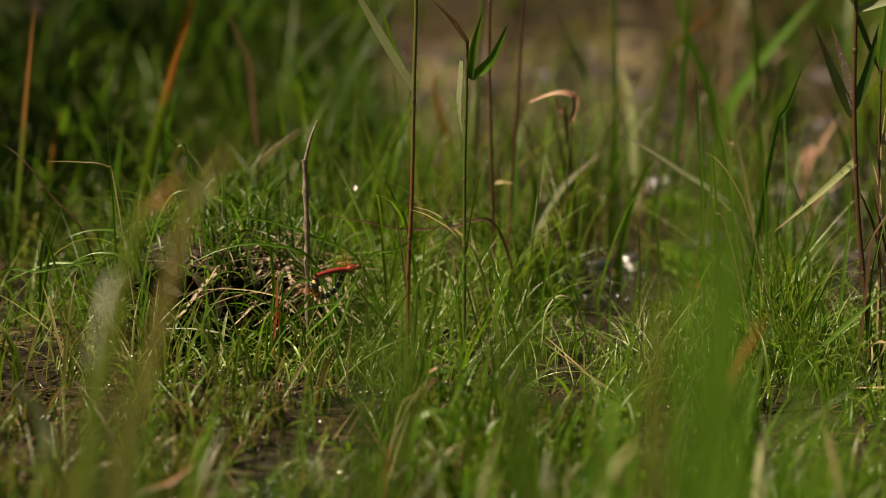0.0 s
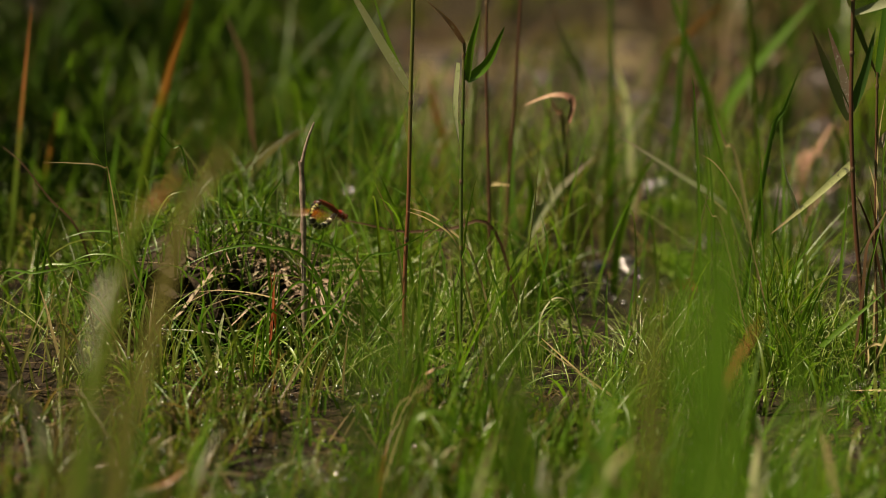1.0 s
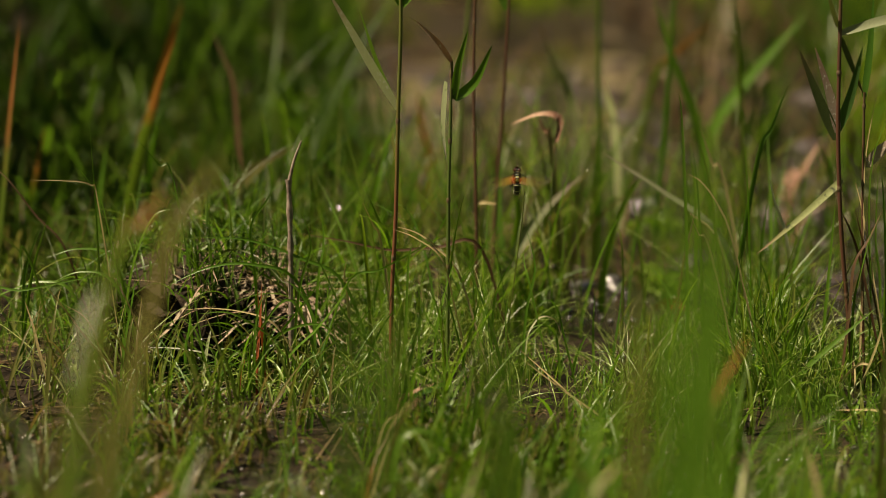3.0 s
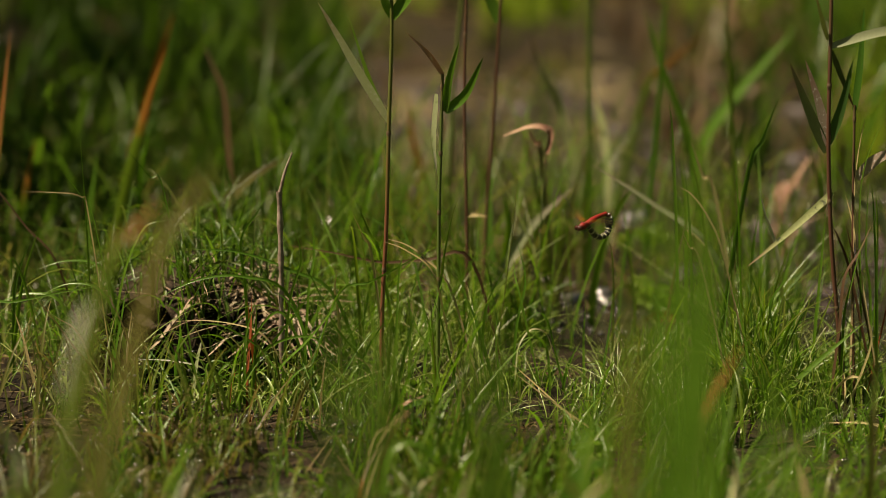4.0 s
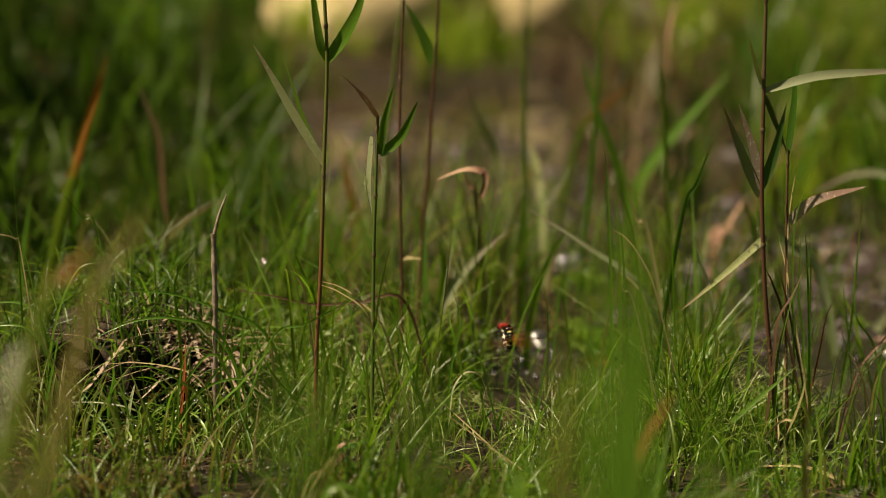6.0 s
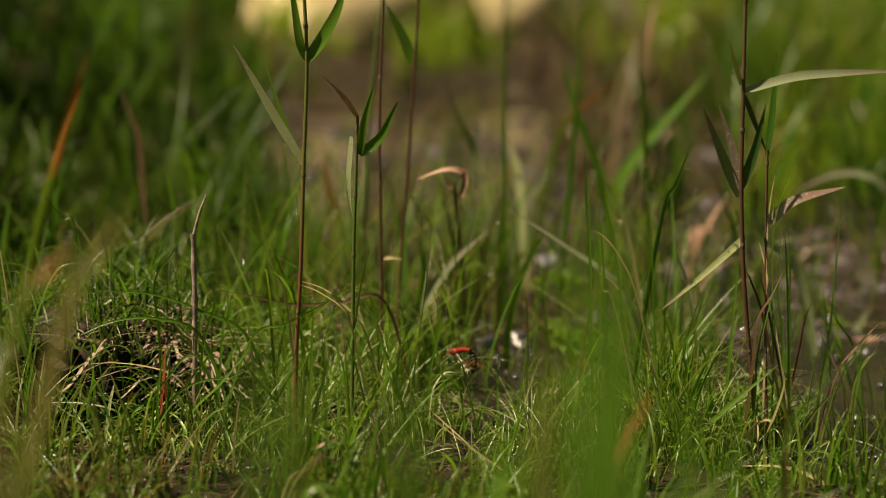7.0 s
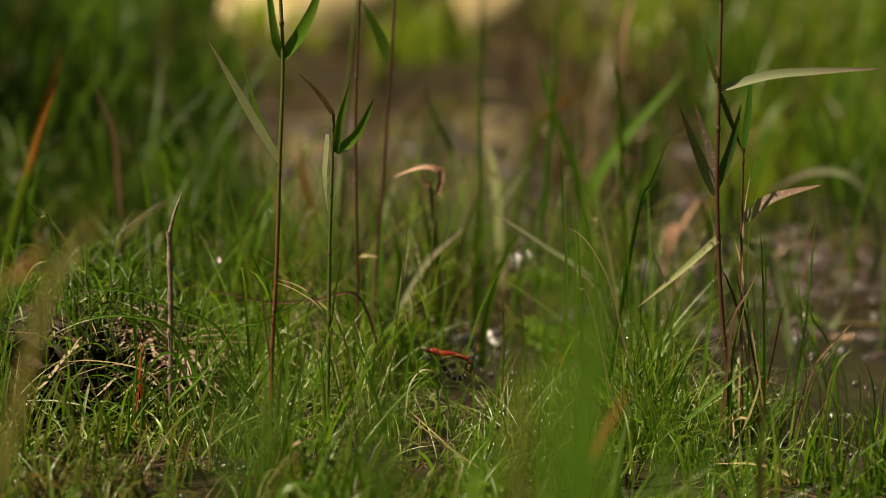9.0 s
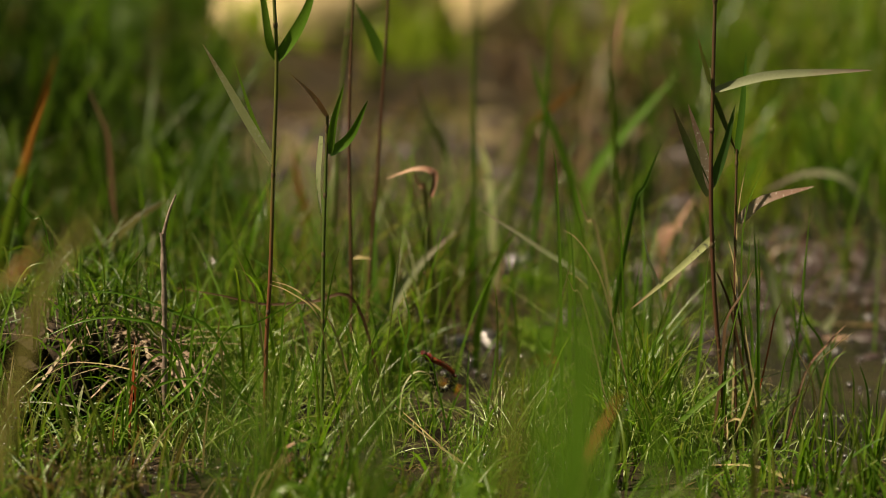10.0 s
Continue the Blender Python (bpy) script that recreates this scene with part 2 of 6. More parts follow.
def height(x, y):
    z = 0.006 * np.sin(9.1 * x + 1.3 * np.sin(5 * y)) * np.cos(7.7 * y + 1.1) + 0.003 * np.sin(31 * x + 2) * np.sin(27 * y + 4 * x) + 0.004
    for px, py, a, b, d in POOLS:
        z = z - d * np.exp(-(((x - px) / a) ** 2 + ((y - py) / b) ** 2) ** 1.5)
    for px, py, a, b, d in MOUNDS:
        z = z + d * np.exp(-((x - px) / a) ** 2 - ((y - py) / b) ** 2)
    # unseen bank added all round to block low sky and darken the water's reflections
    far = np.clip((np.hypot(x, y) - 6.0) / 9.0, 0, 1)
    return z + 7.0 * far * far * (3 - 2 * far)


def mesh_object(name, verts, faces, material, along=None, smooth=True):
    me = bpy.data.meshes.new(name)
    me.vertices.add(len(verts))
    me.vertices.foreach_set("co", np.asarray(verts, dtype=np.float32).ravel())
    faces = np.asarray(faces, dtype=np.int32)
    me.loops.add(faces.size)
    me.loops.foreach_set("vertex_index", faces.ravel())
    me.polygons.add(len(faces))
    me.polygons.foreach_set("loop_start", np.arange(0, faces.size, faces.shape[1], dtype=np.int32))
    if smooth:
        me.polygons.foreach_set("use_smooth", np.ones(len(faces), dtype=bool))
    me.update(calc_edges=True)
    if along is not None:
        me.attributes.new("along", "FLOAT", "POINT").data.foreach_set("value", np.asarray(along, dtype=np.float32))
    me.materials.append(material)
    return new(name, me)


def steps(near, far, fine, grow):
    out, s = [near], fine
    while out[-1] < far:
        out.append(out[-1] + s)
        s *= grow
    return out


def build_ground():
    half = steps(1.0, 250.0, 0.02, 1.16)
    xs = np.array([-v for v in reversed(half)] + list(np.arange(-0.99, 0.995, 0.012)) + half)
    ys = np.array([-v + 1.2 for v in reversed(steps(0.0, 250.0, 0.05, 1.2))][:-1] + list(np.arange(1.2, 5.0, 0.012)) + steps(5.0, 250.0, 0.03, 1.16))
    gx, gy = np.meshgrid(xs, ys)
    gz = height(gx, gy)
    near = (np.abs(gx) < 1.3) & (gy > 1.0) & (gy < 5.2)
    gz = gz + np.where(near, rng.normal(0, 0.0014, gz.shape), 0)
    n, m = gx.shape
    i = np.arange(n * m).reshape(n, m)
    faces = np.stack([i[:-1, :-1], i[:-1, 1:], i[1:, 1:], i[1:, :-1]], -1).reshape(-1, 4)
    ob = mesh_object("ground", np.stack([gx, gy, gz], -1).reshape(-1, 3), faces, MUD)
    tagged(ob, "dark wet marsh mud with low hummocks and hollows", "ground", kind="structure")


def build_water():
    x, y = np.meshgrid(np.linspace(-1.6, 1.8, 60), np.linspace(1.3, 5.2, 60))
    i = np.arange(3600).reshape(60, 60)
    faces = np.stack([i[:-1, :-1], i[:-1, 1:], i[1:, 1:], i[1:, :-1]], -1).reshape(-1, 4)
    mid = np.stack([x, y], -1).reshape(-1, 2)[faces].mean(1)
    faces = faces[np.hypot((mid[:, 0] + 0.195) / 0.13, (mid[:, 1] - 2.10) / 0.12) > 1]     # cut away under the tussock so that the hollow stays dark
    ob = mesh_object("water", np.stack([x, y, np.full_like(x, -0.001)], -1).reshape(-1, 3), faces, WATER)
    tagged(ob, "shallow brown marsh water standing in the hollows", "water", kind="structure")


build_ground()
build_water()


# ---- grass in masses ----
def ribbons(spines, sides, widths, fold=0.25):
    """Folded blades along spines (n, k, 3), tapering to the tip. Vertices, faces and the place along each blade."""
    n, k, _ = spines.shape
    s = np.linspace(0, 1, k)
    taper = (1 - s ** 2.2) * (0.75 + 0.25 * np.minimum(1, s * 5)) + 0.03
    w = widths[:, None, None] * 0.5 * taper[None, :, None]
    tang = np.gradient(spines, axis=1)
    tang /= np.linalg.norm(tang, axis=2, keepdims=True) + 1e-9
    side = sides[:, None, :] - tang * np.sum(sides[:, None, :] * tang, axis=2, keepdims=True)
    side /= np.linalg.norm(side, axis=2, keepdims=True) + 1e-9
    up = np.cross(tang, side)
    verts = np.stack([spines - side * w, spines - up * w * 2 * fold, spines + side * w], 2).reshape(-1, 3)
    base = (np.arange(n) * k * 3)[:, None, None] + (np.arange(k - 1) * 3)[None, :, None]
    f = [np.stack([base + a, base + a + 1, base + a + 4, base + a + 3], -1).reshape(-1, 4) for a in (0, 1)]
    return verts, np.concatenate(f), np.repeat(np.tile(s, n), 3)


def scatter(n, x0, x1, y0, y1, chance, clump=0.012, per=7):
    """Places of n blades in clumps, kept by the chance at each place."""
    out = []
    while sum(len(o) for o in out) < n:
        c = rng.uniform((x0, y0), (x1, y1), (max(50, n // per), 2))
        c = c[rng.random(len(c)) < chance(c[:, 0], c[:, 1])]
        p = np.repeat(c, per, 0)
        out.append(p + rng.normal(0, clump, p.shape))
    return np.concatenate(out)[:n]


SPINES = {}


def grass_field(name, label, material, n, area, chance, tall, wide, lean=0.35, droop=0.25, k=6, clump=0.012, per=7, flat=0.0, uneven=0.0, low=True, rise=None):
    p = scatter(n, *area, chance, clump, per)
    n = len(p)
    turn = rng.uniform(0, 2 * np.pi, n)
    away = np.stack([np.cos(turn), np.sin(turn), np.zeros(n)], 1)
    h = rng.uniform(tall[0], tall[1], n) * rng.uniform(0.6, 1.0, n) * (1 - uneven + uneven * patch(p[:, 0], p[:, 1], 0.16, 3))
    l = np.minimum(rng.gamma(2.0, lean / 2, n), 2.2 * lean)
    d = rng.gamma(1.6, droop / 1.6, n)
    h = np.where(rng.random(n) < 0.93, np.minimum(h, sight_cap(p[:, 0], p[:, 1])), h) if low else h
    s = np.linspace(0, 1, k)[None, :, None]
    base = np.stack([p[:, 0], p[:, 1], height(p[:, 0], p[:, 1]) - 0.003], 1)
    if rise:
        base[:, 2] = np.maximum(base[:, 2], rise(p[:, 0], p[:, 1]))
    up = np.zeros((n, 3))
    up[:, 2] = 1 - flat
    twist = np.cross(away, (0, 0, 1)) * rng.normal(0, 0.15, n)[:, None]
    spine = base[:, None] + h[:, None, None] * (up[:, None] * s + (away * l[:, None])[:, None] * s ** 1.6 - np.array((0, 0, 1)) * d[:, None, None] * s ** 3 + twist[:, None] * s ** 2)
    spine[..., 2] = np.maximum(spine[..., 2], base[:, None, 2] + 0.002)
    ang = turn + np.pi / 2 + rng.normal(0, 0.7, n)
    sides = np.stack([np.cos(ang), np.sin(ang), np.zeros(n)], 1)
    v, f, a = ribbons(spine, sides, rng.uniform(wide[0], wide[1], n))
    SPINES[name] = spine
    return tagged(mesh_object(name, v, f, GRASS[material], a), label, "grass", kind="stuff")


def patch(x, y, size, seed):
    """Uneven growth: 0 in gaps to 1 in thick patches about that size across."""
    k = 6.283 / size
    v = np.zeros_like(x)
    for i in range(6):
        a = seed * 1.7 + i * 2.4
        v = v + np.sin(k * (0.7 + 0.22 * i) * (x * math.cos(a) + y * 0.45 * math.sin(a)) + 3.1 * a)
    return np.clip(0.5 + v / 4.2, 0, 1)


def dry(x, y):
    return np.clip(1 - 1.6 * wet(x, y), 0.02, 1)


def view(x, y, spare=0.12):
    """1 inside the strip of ground that lies before the lens, 0 outside."""
    return ((x > -0.2 * y - spare) & (x < 0.245 * y + spare)).astype(float)


# growth capped along the camera's sight lines to the dragonflies and pools: side slopes of the strip, where the cap
# ends, rise of the growth
SIGHT_STRIPS = [(0.03, 0.078, 2.2, 0.18), (0.078, 0.13, 2.33, 0.2), (0.158, 0.29, 2.36, 0.15), (-0.06, -0.031, 2.25, 0.24)]


def sight_cap(x, y):
    """The tallest that grass may stand without hiding the dragonflies or pools from the camera."""
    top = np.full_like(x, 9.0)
    for a, b, edge, slope in SIGHT_STRIPS:
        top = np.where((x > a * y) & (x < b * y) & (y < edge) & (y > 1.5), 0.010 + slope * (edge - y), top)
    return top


def hollow(x, y):
    """Fewer blades in the dark gap under the tussock."""
    edge = 0.85 * np.exp(-((x + 0.46) / 0.13) ** 2 - ((y - 2.12) / 0.16) ** 2)
    return (1 - edge) * (1 - 0.96 * np.exp(-(((x + 0.185) / 0.095) ** 2 + ((y - 2.09) / 0.11) ** 2) ** 1.4))


def sight_gap(x, y):
    """Growth thinned along the camera's sight lines to the puddle, the two pools and the settled pair."""
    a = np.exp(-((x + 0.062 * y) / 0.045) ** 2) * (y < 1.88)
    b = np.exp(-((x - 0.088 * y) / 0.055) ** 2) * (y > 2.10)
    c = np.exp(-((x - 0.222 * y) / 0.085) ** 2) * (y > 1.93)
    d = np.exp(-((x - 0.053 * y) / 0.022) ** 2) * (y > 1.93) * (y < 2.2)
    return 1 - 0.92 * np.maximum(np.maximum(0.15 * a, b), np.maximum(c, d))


def right_pool(x, y):
    """1 over the open pool beside the reeds, 0 away from it."""
    return np.exp(-((x - 0.215 * y) / 0.10) ** 2) * (y > 2.05) * (y < 2.45)


def boulder_gap(x, y):
    """Grass thinned along the camera's sight lines, so that the far boulders show."""
    a = np.exp(-(((x - 0.012 * y) / 0.12) ** 2 + ((y - 4.2) / 0.55) ** 2) ** 2)
    b = np.exp(-(((x - 0.075 * y) / 0.10) ** 2 + ((y - 4.4) / 0.5) ** 2) ** 2)
    return 1 - np.maximum(0.8 * a, 0.95 * b)


def near_growth(x, y):
    return (0.22 + 0.78 * np.clip((x + 0.01) / 0.1, 0, 1)) * sight_gap(x, y) * dry(x, y) * hollow(x, y) * view(x, y) * patch(x, y, 0.11, 1) ** 2.2 * np.clip(1 - 0.75 * np.clip((0.02 - x) / 0.12, 0, 1) * np.clip((2.0 - y) / 0.1, 0, 1), 0, 1)


def tussock_top(x, y):
    """Height of the matted roof of old roots over the hollow."""
    across = np.clip(1 - ((x + 0.195) / 0.115) ** 2, 0, 1) ** 0.5
    along = np.clip(1 - ((y - 2.165) / 0.100) ** 6, 0, 1) ** 0.5
    return 0.088 * across * along + 0.006 * np.sin(60 * x + 2) * np.sin(52 * y) * across


def build_tussock():
    """A mat of dead roots and soil, open below towards its front."""
    u, v = np.meshgrid(np.linspace(-0.115, 0.115, 40), np.linspace(0, 1, 28))
    x = u - 0.195
    bow = np.clip(1 - (u / 0.117) ** 2, 0, 1) ** 0.5
    lip = 2.165 - 0.088 * bow + 0.008 * np.sin(70 * x) + 0.005 * np.sin(173 * x + 1)
    y = np.where(v < 0.6, lip + (2.27 - lip) * v / 0.6, 2.27 - (2.27 - lip) * (v - 0.6) / 0.4)
    top = np.maximum(tussock_top(x, np.minimum(y, 2.25)), 0.02 * bow) + rng.normal(0, 0.0018, x.shape)
    z = np.where(v < 0.6, top, np.minimum(top - 0.016, 0.018 + 0.062 * bow * (v - 0.6) / 0.4))
    z = np.where(y > 2.24, np.minimum(z, 0.0), z)
    n, m = x.shape
    i = np.arange(n * m).reshape(n, m)
    faces = np.stack([i[:-1, :-1], i[:-1, 1:], i[1:, 1:], i[1:, :-1]], -1).reshape(-1, 4)
    plant = new("tussock")
    plant.location = (-0.195, 2.165, 0)
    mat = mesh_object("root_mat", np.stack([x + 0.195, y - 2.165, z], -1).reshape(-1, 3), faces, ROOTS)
    mat.parent = plant
    for i in range(24):
        px, py = rng.normal(-0.122, 0.024), rng.uniform(2.075, 2.13)
        way, long = rng.choice((-1, 1)) * rng.uniform(0.2, 1.0), rng.uniform(0.03, 0.07)
        ends = [(px + long * way * s, py - 0.6 * long * s) for s in (0, 0.35, 0.7, 1.0)]
        run = [np.array((a + 0.195, b - 2.165, max(float(tussock_top(np.array([a]), np.array([b]))[0]), 0.060 - 0.03 * k / 3) + 0.004 + 0.004 * (k == 1))) for k, (a, b) in enumerate(ends)]
        wisp = leaf_mesh("straw_wisp", curve_through(run, 12), rng.uniform(0.0018, 0.0042), GRASS["straw"], lift=1.2)
        wisp.parent = plant
        tagged(wisp, "bleached pinkish-tan straw")
    tagged(plant, "old grass tussock of matted brown roots over a dark hollow", "tussock")


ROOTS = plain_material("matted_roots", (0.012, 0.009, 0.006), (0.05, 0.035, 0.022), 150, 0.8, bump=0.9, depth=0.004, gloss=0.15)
grass_field("moss", "low yellow-green moss and seedlings on wet mud", "lush", 3200, (-0.6, 0.75, 1.6, 2.4), lambda x, y: dry(x, y) * hollow(x, y) * sight_gap(x, y) * view(x, y) * patch(x, y, 0.1, 7) ** 2 * np.clip((x + 0.2) / 0.2, 0.15, 1), (0.006, 0.02), (0.0012, 0.0026), 0.9, 0.4, k=4)
grass_field("short_grass", "dense short bright green marsh grass", "lush", 3300, (-0.6, 0.75, 1.55, 2.35), near_growth, (0.03, 0.11), (0.0016, 0.0040), 0.5, 0.4, k=10, per=10, clump=0.010, uneven=0.75)
grass_field("marsh_grass", "upright thin green marsh grass", "lush", 1500, (-0.6, 0.75, 1.98, 2.4), near_growth, (0.06, 0.17), (0.0012, 0.0030), 0.4, 0.2, k=10, per=6, uneven=0.6)
grass_field("fine_grass", "hair-thin pale green and straw grass in the tussocks", "fine", 850, (-0.55, 0.6, 1.96, 2.18), lambda x, y: dry(x, y) * hollow(x, y) * sight_gap(x, y) * view(x, y) * patch(x, y, 0.12, 17) * np.clip((x + 0.14) / 0.1, 0.3, 1), (0.05, 0.14), (0.0007, 0.0014), 0.8, 0.5, k=12, per=4, clump=0.02)
grass_field("tall_thin_grass", "tall thin green grass stalks standing in shallow water", "lush", 420, (-0.1, 0.75, 2.08, 2.7), lambda x, y: view(x, y) * sight_gap(x, y) * np.clip(dry(x, y), 0.1, 1) * patch(x, y, 0.2, 11), (0.13, 0.27), (0.0014, 0.0034), 0.3, 0.12, k=10, per=4, clump=0.02)
grass_field("broad_grass", "broad green grass leaves standing in the pools", "mixed", 150, (-0.05, 0.75, 2.22, 2.9), lambda x, y: view(x, y) * (1 - 0.9 * right_pool(x, y)) * np.clip(sight_gap(x, y), 0.1, 1) * patch(x, y, 0.25, 19), (0.08, 0.24), (0.004, 0.008), 0.45, 0.2, k=10, per=3, clump=0.025)
grass_field("dry_stalks", "withered pinkish-tan stalks among the grass", "stalk", 240, (-0.6, 1.0, 2.15, 3.6), lambda x, y: view(x, y) * (1 - 0.9 * right_pool(x, y)) * patch(x, y, 0.3, 13) * np.clip((x + 0.25) / 0.15, 0.1, 1), (0.05, 0.18), (0.002, 0.0048), 0.5, 0.25, k=8, per=3, clump=0.03)
grass_field("far_litter", "brown and purplish dead leaves lying in shallow water", "litter", 1700, (-0.7, 1.2, 2.4, 4.6), lambda x, y: view(x, y) * (1 - 0.85 * right_pool(x, y)) * patch(x, y, 0.35, 12), (0.05, 0.14), (0.004, 0.014), 0.9, 0.2, flat=0.85)
grass_field("grass_litter", "dry tan and brown dead grass lying on mud", "litter", 4800, (-0.6, 0.75, 1.6, 2.6), lambda x, y: view(x, y) * (1 - 0.9 * right_pool(x, y)) * np.clip((y - 1.6) / 0.35, 0.2, 1) * hollow(x, y) * (0.2 + 0.8 * np.clip((0.02 - x) / 0.15, 0, 1) + 0.4 * patch(x, y, 0.2, 5)), (0.03, 0.10), (0.001, 0.0028), 0.9, 0.2, flat=0.8)
grass_field("arching_grass", "thick arching green blades hanging over a dark hollow", "lush", 170, (-0.30, -0.04, 2.00, 2.20), lambda x, y: patch(x, y, 0.08, 21) * (1 - 0.6 * np.exp(-((x + 0.175) / 0.065) ** 2)), (0.07, 0.125), (0.0018, 0.0040), 0.7, 0.7, k=14, per=5, clump=0.008)
grass_field("upright_grass", "tall upright soft green grass blades before the pools", "lush", 170, (-0.05, 0.5, 1.66, 1.94), lambda x, y: view(x, y, 0.03) * patch(x, y, 0.11, 31) ** 2, (0.10, 0.25), (0.002, 0.0042), 0.22, 0.10, k=10, per=5, clump=0.012, uneven=0.3)
grass_field("pool_grass", "thin green grass stalks standing singly in open water", "lush", 190, (0.08, 0.75, 2.05, 2.7), lambda x, y: view(x, y, 0.03) * patch(x, y, 0.2, 33), (0.06, 0.20), (0.0015, 0.0032), 0.3, 0.12, k=10, per=2, clump=0.02, low=False)
grass_field("left_grass", "upright green and olive grass before the dark hollow", "mixed", 150, (-0.5, 0.0, 1.90, 2.03), lambda x, y: view(x, y, 0.03) * patch(x, y, 0.1, 35) ** 2, (0.06, 0.16), (0.002, 0.004), 0.3, 0.2, k=10, per=5, clump=0.01, uneven=0.3)
grass_field("front_green", "tall soft green grass close before the reeds", "lush", 480, (0.0, 0.5, 1.42, 1.76), lambda x, y: view(x, y, 0.05) * patch(x, y, 0.14, 23), (0.07, 0.16), (0.0025, 0.005), 0.4, 0.25, k=8, per=8, uneven=0.3)
grass_field("straw_heap", "bleached tan and pinkish dead straw heaped on the tussock", "straw", 200, (-0.22, -0.05, 2.03, 2.22), lambda x, y: np.exp(-((x + 0.125) / 0.04) ** 2 - ((y - 2.085) / 0.03) ** 2) + 0.02, (0.04, 0.09), (0.0012, 0.003), 0.9, 0.3, k=8, per=6, flat=0.65, rise=tussock_top)
grass_field("tussock_grass", "arching grass growing from the tussock in greens darkened for shade", "backing", 420, (-0.32, -0.07, 2.05, 2.26), lambda x, y: patch(x, y, 0.09, 43), (0.05, 0.13), (0.0014, 0.0034), 0.7, 0.6, k=12, per=6, clump=0.008, low=False, rise=tussock_top)
grass_field("tussock_blades", "fresh green blades growing from the tussock", "lush", 240, (-0.32, -0.07, 2.05, 2.26), lambda x, y: 0.3 + patch(x, y, 0.09, 49), (0.05, 0.12), (0.0014, 0.0032), 0.8, 0.7, k=12, per=5, clump=0.008, low=False, rise=tussock_top)
grass_field("mire_grass", "thin green and straw grass lying over wet mud", "lush", 190, (-0.26, 0.02, 1.72, 1.98), lambda x, y: view(x, y) * (0.25 + patch(x, y, 0.1, 51)), (0.03, 0.10), (0.0012, 0.0028), 0.8, 0.7, k=12, per=4, clump=0.012, low=False)
grass_field("mire_blades", "upright olive and brown grass over wet mud", "lush", 150, (-0.3, 0.02, 1.66, 1.95), lambda x, y: view(x, y) * (0.25 + patch(x, y, 0.1, 53)), (0.03, 0.10), (0.0014, 0.0034), 0.5, 0.4, k=10, per=5, clump=0.012, low=False)
grass_field("rusty_grass", "reddish-brown withered grass beyond the pool", "stalk", 280, (0.3, 1.3, 2.9, 4.6), lambda x, y: view(x, y) * patch(x, y, 0.3, 55), (0.10, 0.28), (0.004, 0.009), 0.35, 0.15, k=7, per=4, clump=0.02)
grass_field("algae", "low olive mat of moss and algae on the shallows", "mat", 2600, (-0.35, 1.0, 2.45, 4.3), lambda x, y: view(x, y) * (1 - 0.9 * right_pool(x, y)) * patch(x, y, 0.28, 63) ** 2, (0.006, 0.03), (0.003, 0.008), 0.9, 0.3, k=4, per=14, clump=0.03, low=False)
grass_field("tangled_grass", "tangled thin pale green stems before the dark hollow", "fine", 170, (-0.34, -0.06, 1.94, 2.04), lambda x, y: patch(x, y, 0.1, 45), (0.03, 0.09), (0.0012, 0.0026), 0.9, 0.9, k=14, per=5, clump=0.01)
grass_field("backing_grass", "tall dense grass behind the tussock in greens darkened for shade", "backing", 1500, (-0.75, -0.03, 2.25, 3.0), lambda x, y: view(x, y) * (0.3 + patch(x, y, 0.22, 47)), (0.08, 0.23), (0.0024, 0.0055), 0.35, 0.2, k=8, per=6, clump=0.015, uneven=0.5)
grass_field("middle_grass", "thin green and tan grass behind the tussock", "mixed", 1500, (-0.9, 1.1, 2.35, 3.3), lambda x, y: np.clip(dry(x, y), 0.12, 1) * np.clip(sight_gap(x, y), 0.12, 1) * (1 - 0.7 * right_pool(x, y)) * view(x, y) * np.clip((0.0 - x) / 0.12, 0.3, 1) * patch(x, y, 0.3, 2), (0.04, 0.15), (0.0018, 0.0045), 0.4, 0.25, k=7, uneven=0.4)
grass_field("shaded_grass", "tall grass in greens darkened for shade", "deep", 2200, (-1.4, -0.10, 2.6, 5.0), lambda x, y: view(x, y) * patch(x, y, 0.4, 4), (0.10, 0.30), (0.006, 0.013), 0.35, 0.2, k=7, uneven=0.5)
grass_field("far_grass", "green and yellowish grass by the far bank", "mixed", 4500, (-1.8, 2.2, 3.3, 7.5), lambda x, y: np.clip(dry(x, y), 0.15, 1) * view(x, y, 0.4) * boulder_gap(x, y) * patch(x, y, 0.5, 6), (0.06, 0.22), (0.005, 0.011), 0.4, 0.25, k=6, uneven=0.5)
grass_field("tall_far_grass", "tall bright green grass at the water's edge", "lush", 1350, (0.46, 1.4, 2.9, 4.6), lambda x, y: view(x, y) * (x > 0.165 * y) * patch(x, y, 0.3, 8) ** 2, (0.12, 0.32), (0.006, 0.013), 0.25, 0.1, k=7, uneven=0.3)
grass_field("yellowing_grass", "tall thin yellow-green grass standing beyond the pool", "lime", 330, (0.5, 1.2, 2.85, 3.9), lambda x, y: view(x, y) * (x > 0.175 * y) * patch(x, y, 0.2, 37), (0.12, 0.36), (0.003, 0.006), 0.2, 0.1, k=8, per=4, uneven=0.2)
grass_field("sedge", "tall green sedge at the edge of the shade", "lush", 45, (-0.8, -0.15, 2.9, 3.9), lambda x, y: view(x, y) * patch(x, y, 0.25, 39), (0.10, 0.30), (0.005, 0.010), 0.3, 0.15, k=8, per=4)
grass_field("shaded_far_grass", "grass at the water's edge in greens darkened as if shaded", "deep", 450, (0.4, 1.4, 2.9, 4.8), lambda x, y: view(x, y) * patch(x, y, 0.3, 18), (0.10, 0.28), (0.006, 0.013), 0.3, 0.15, k=7, uneven=0.3)
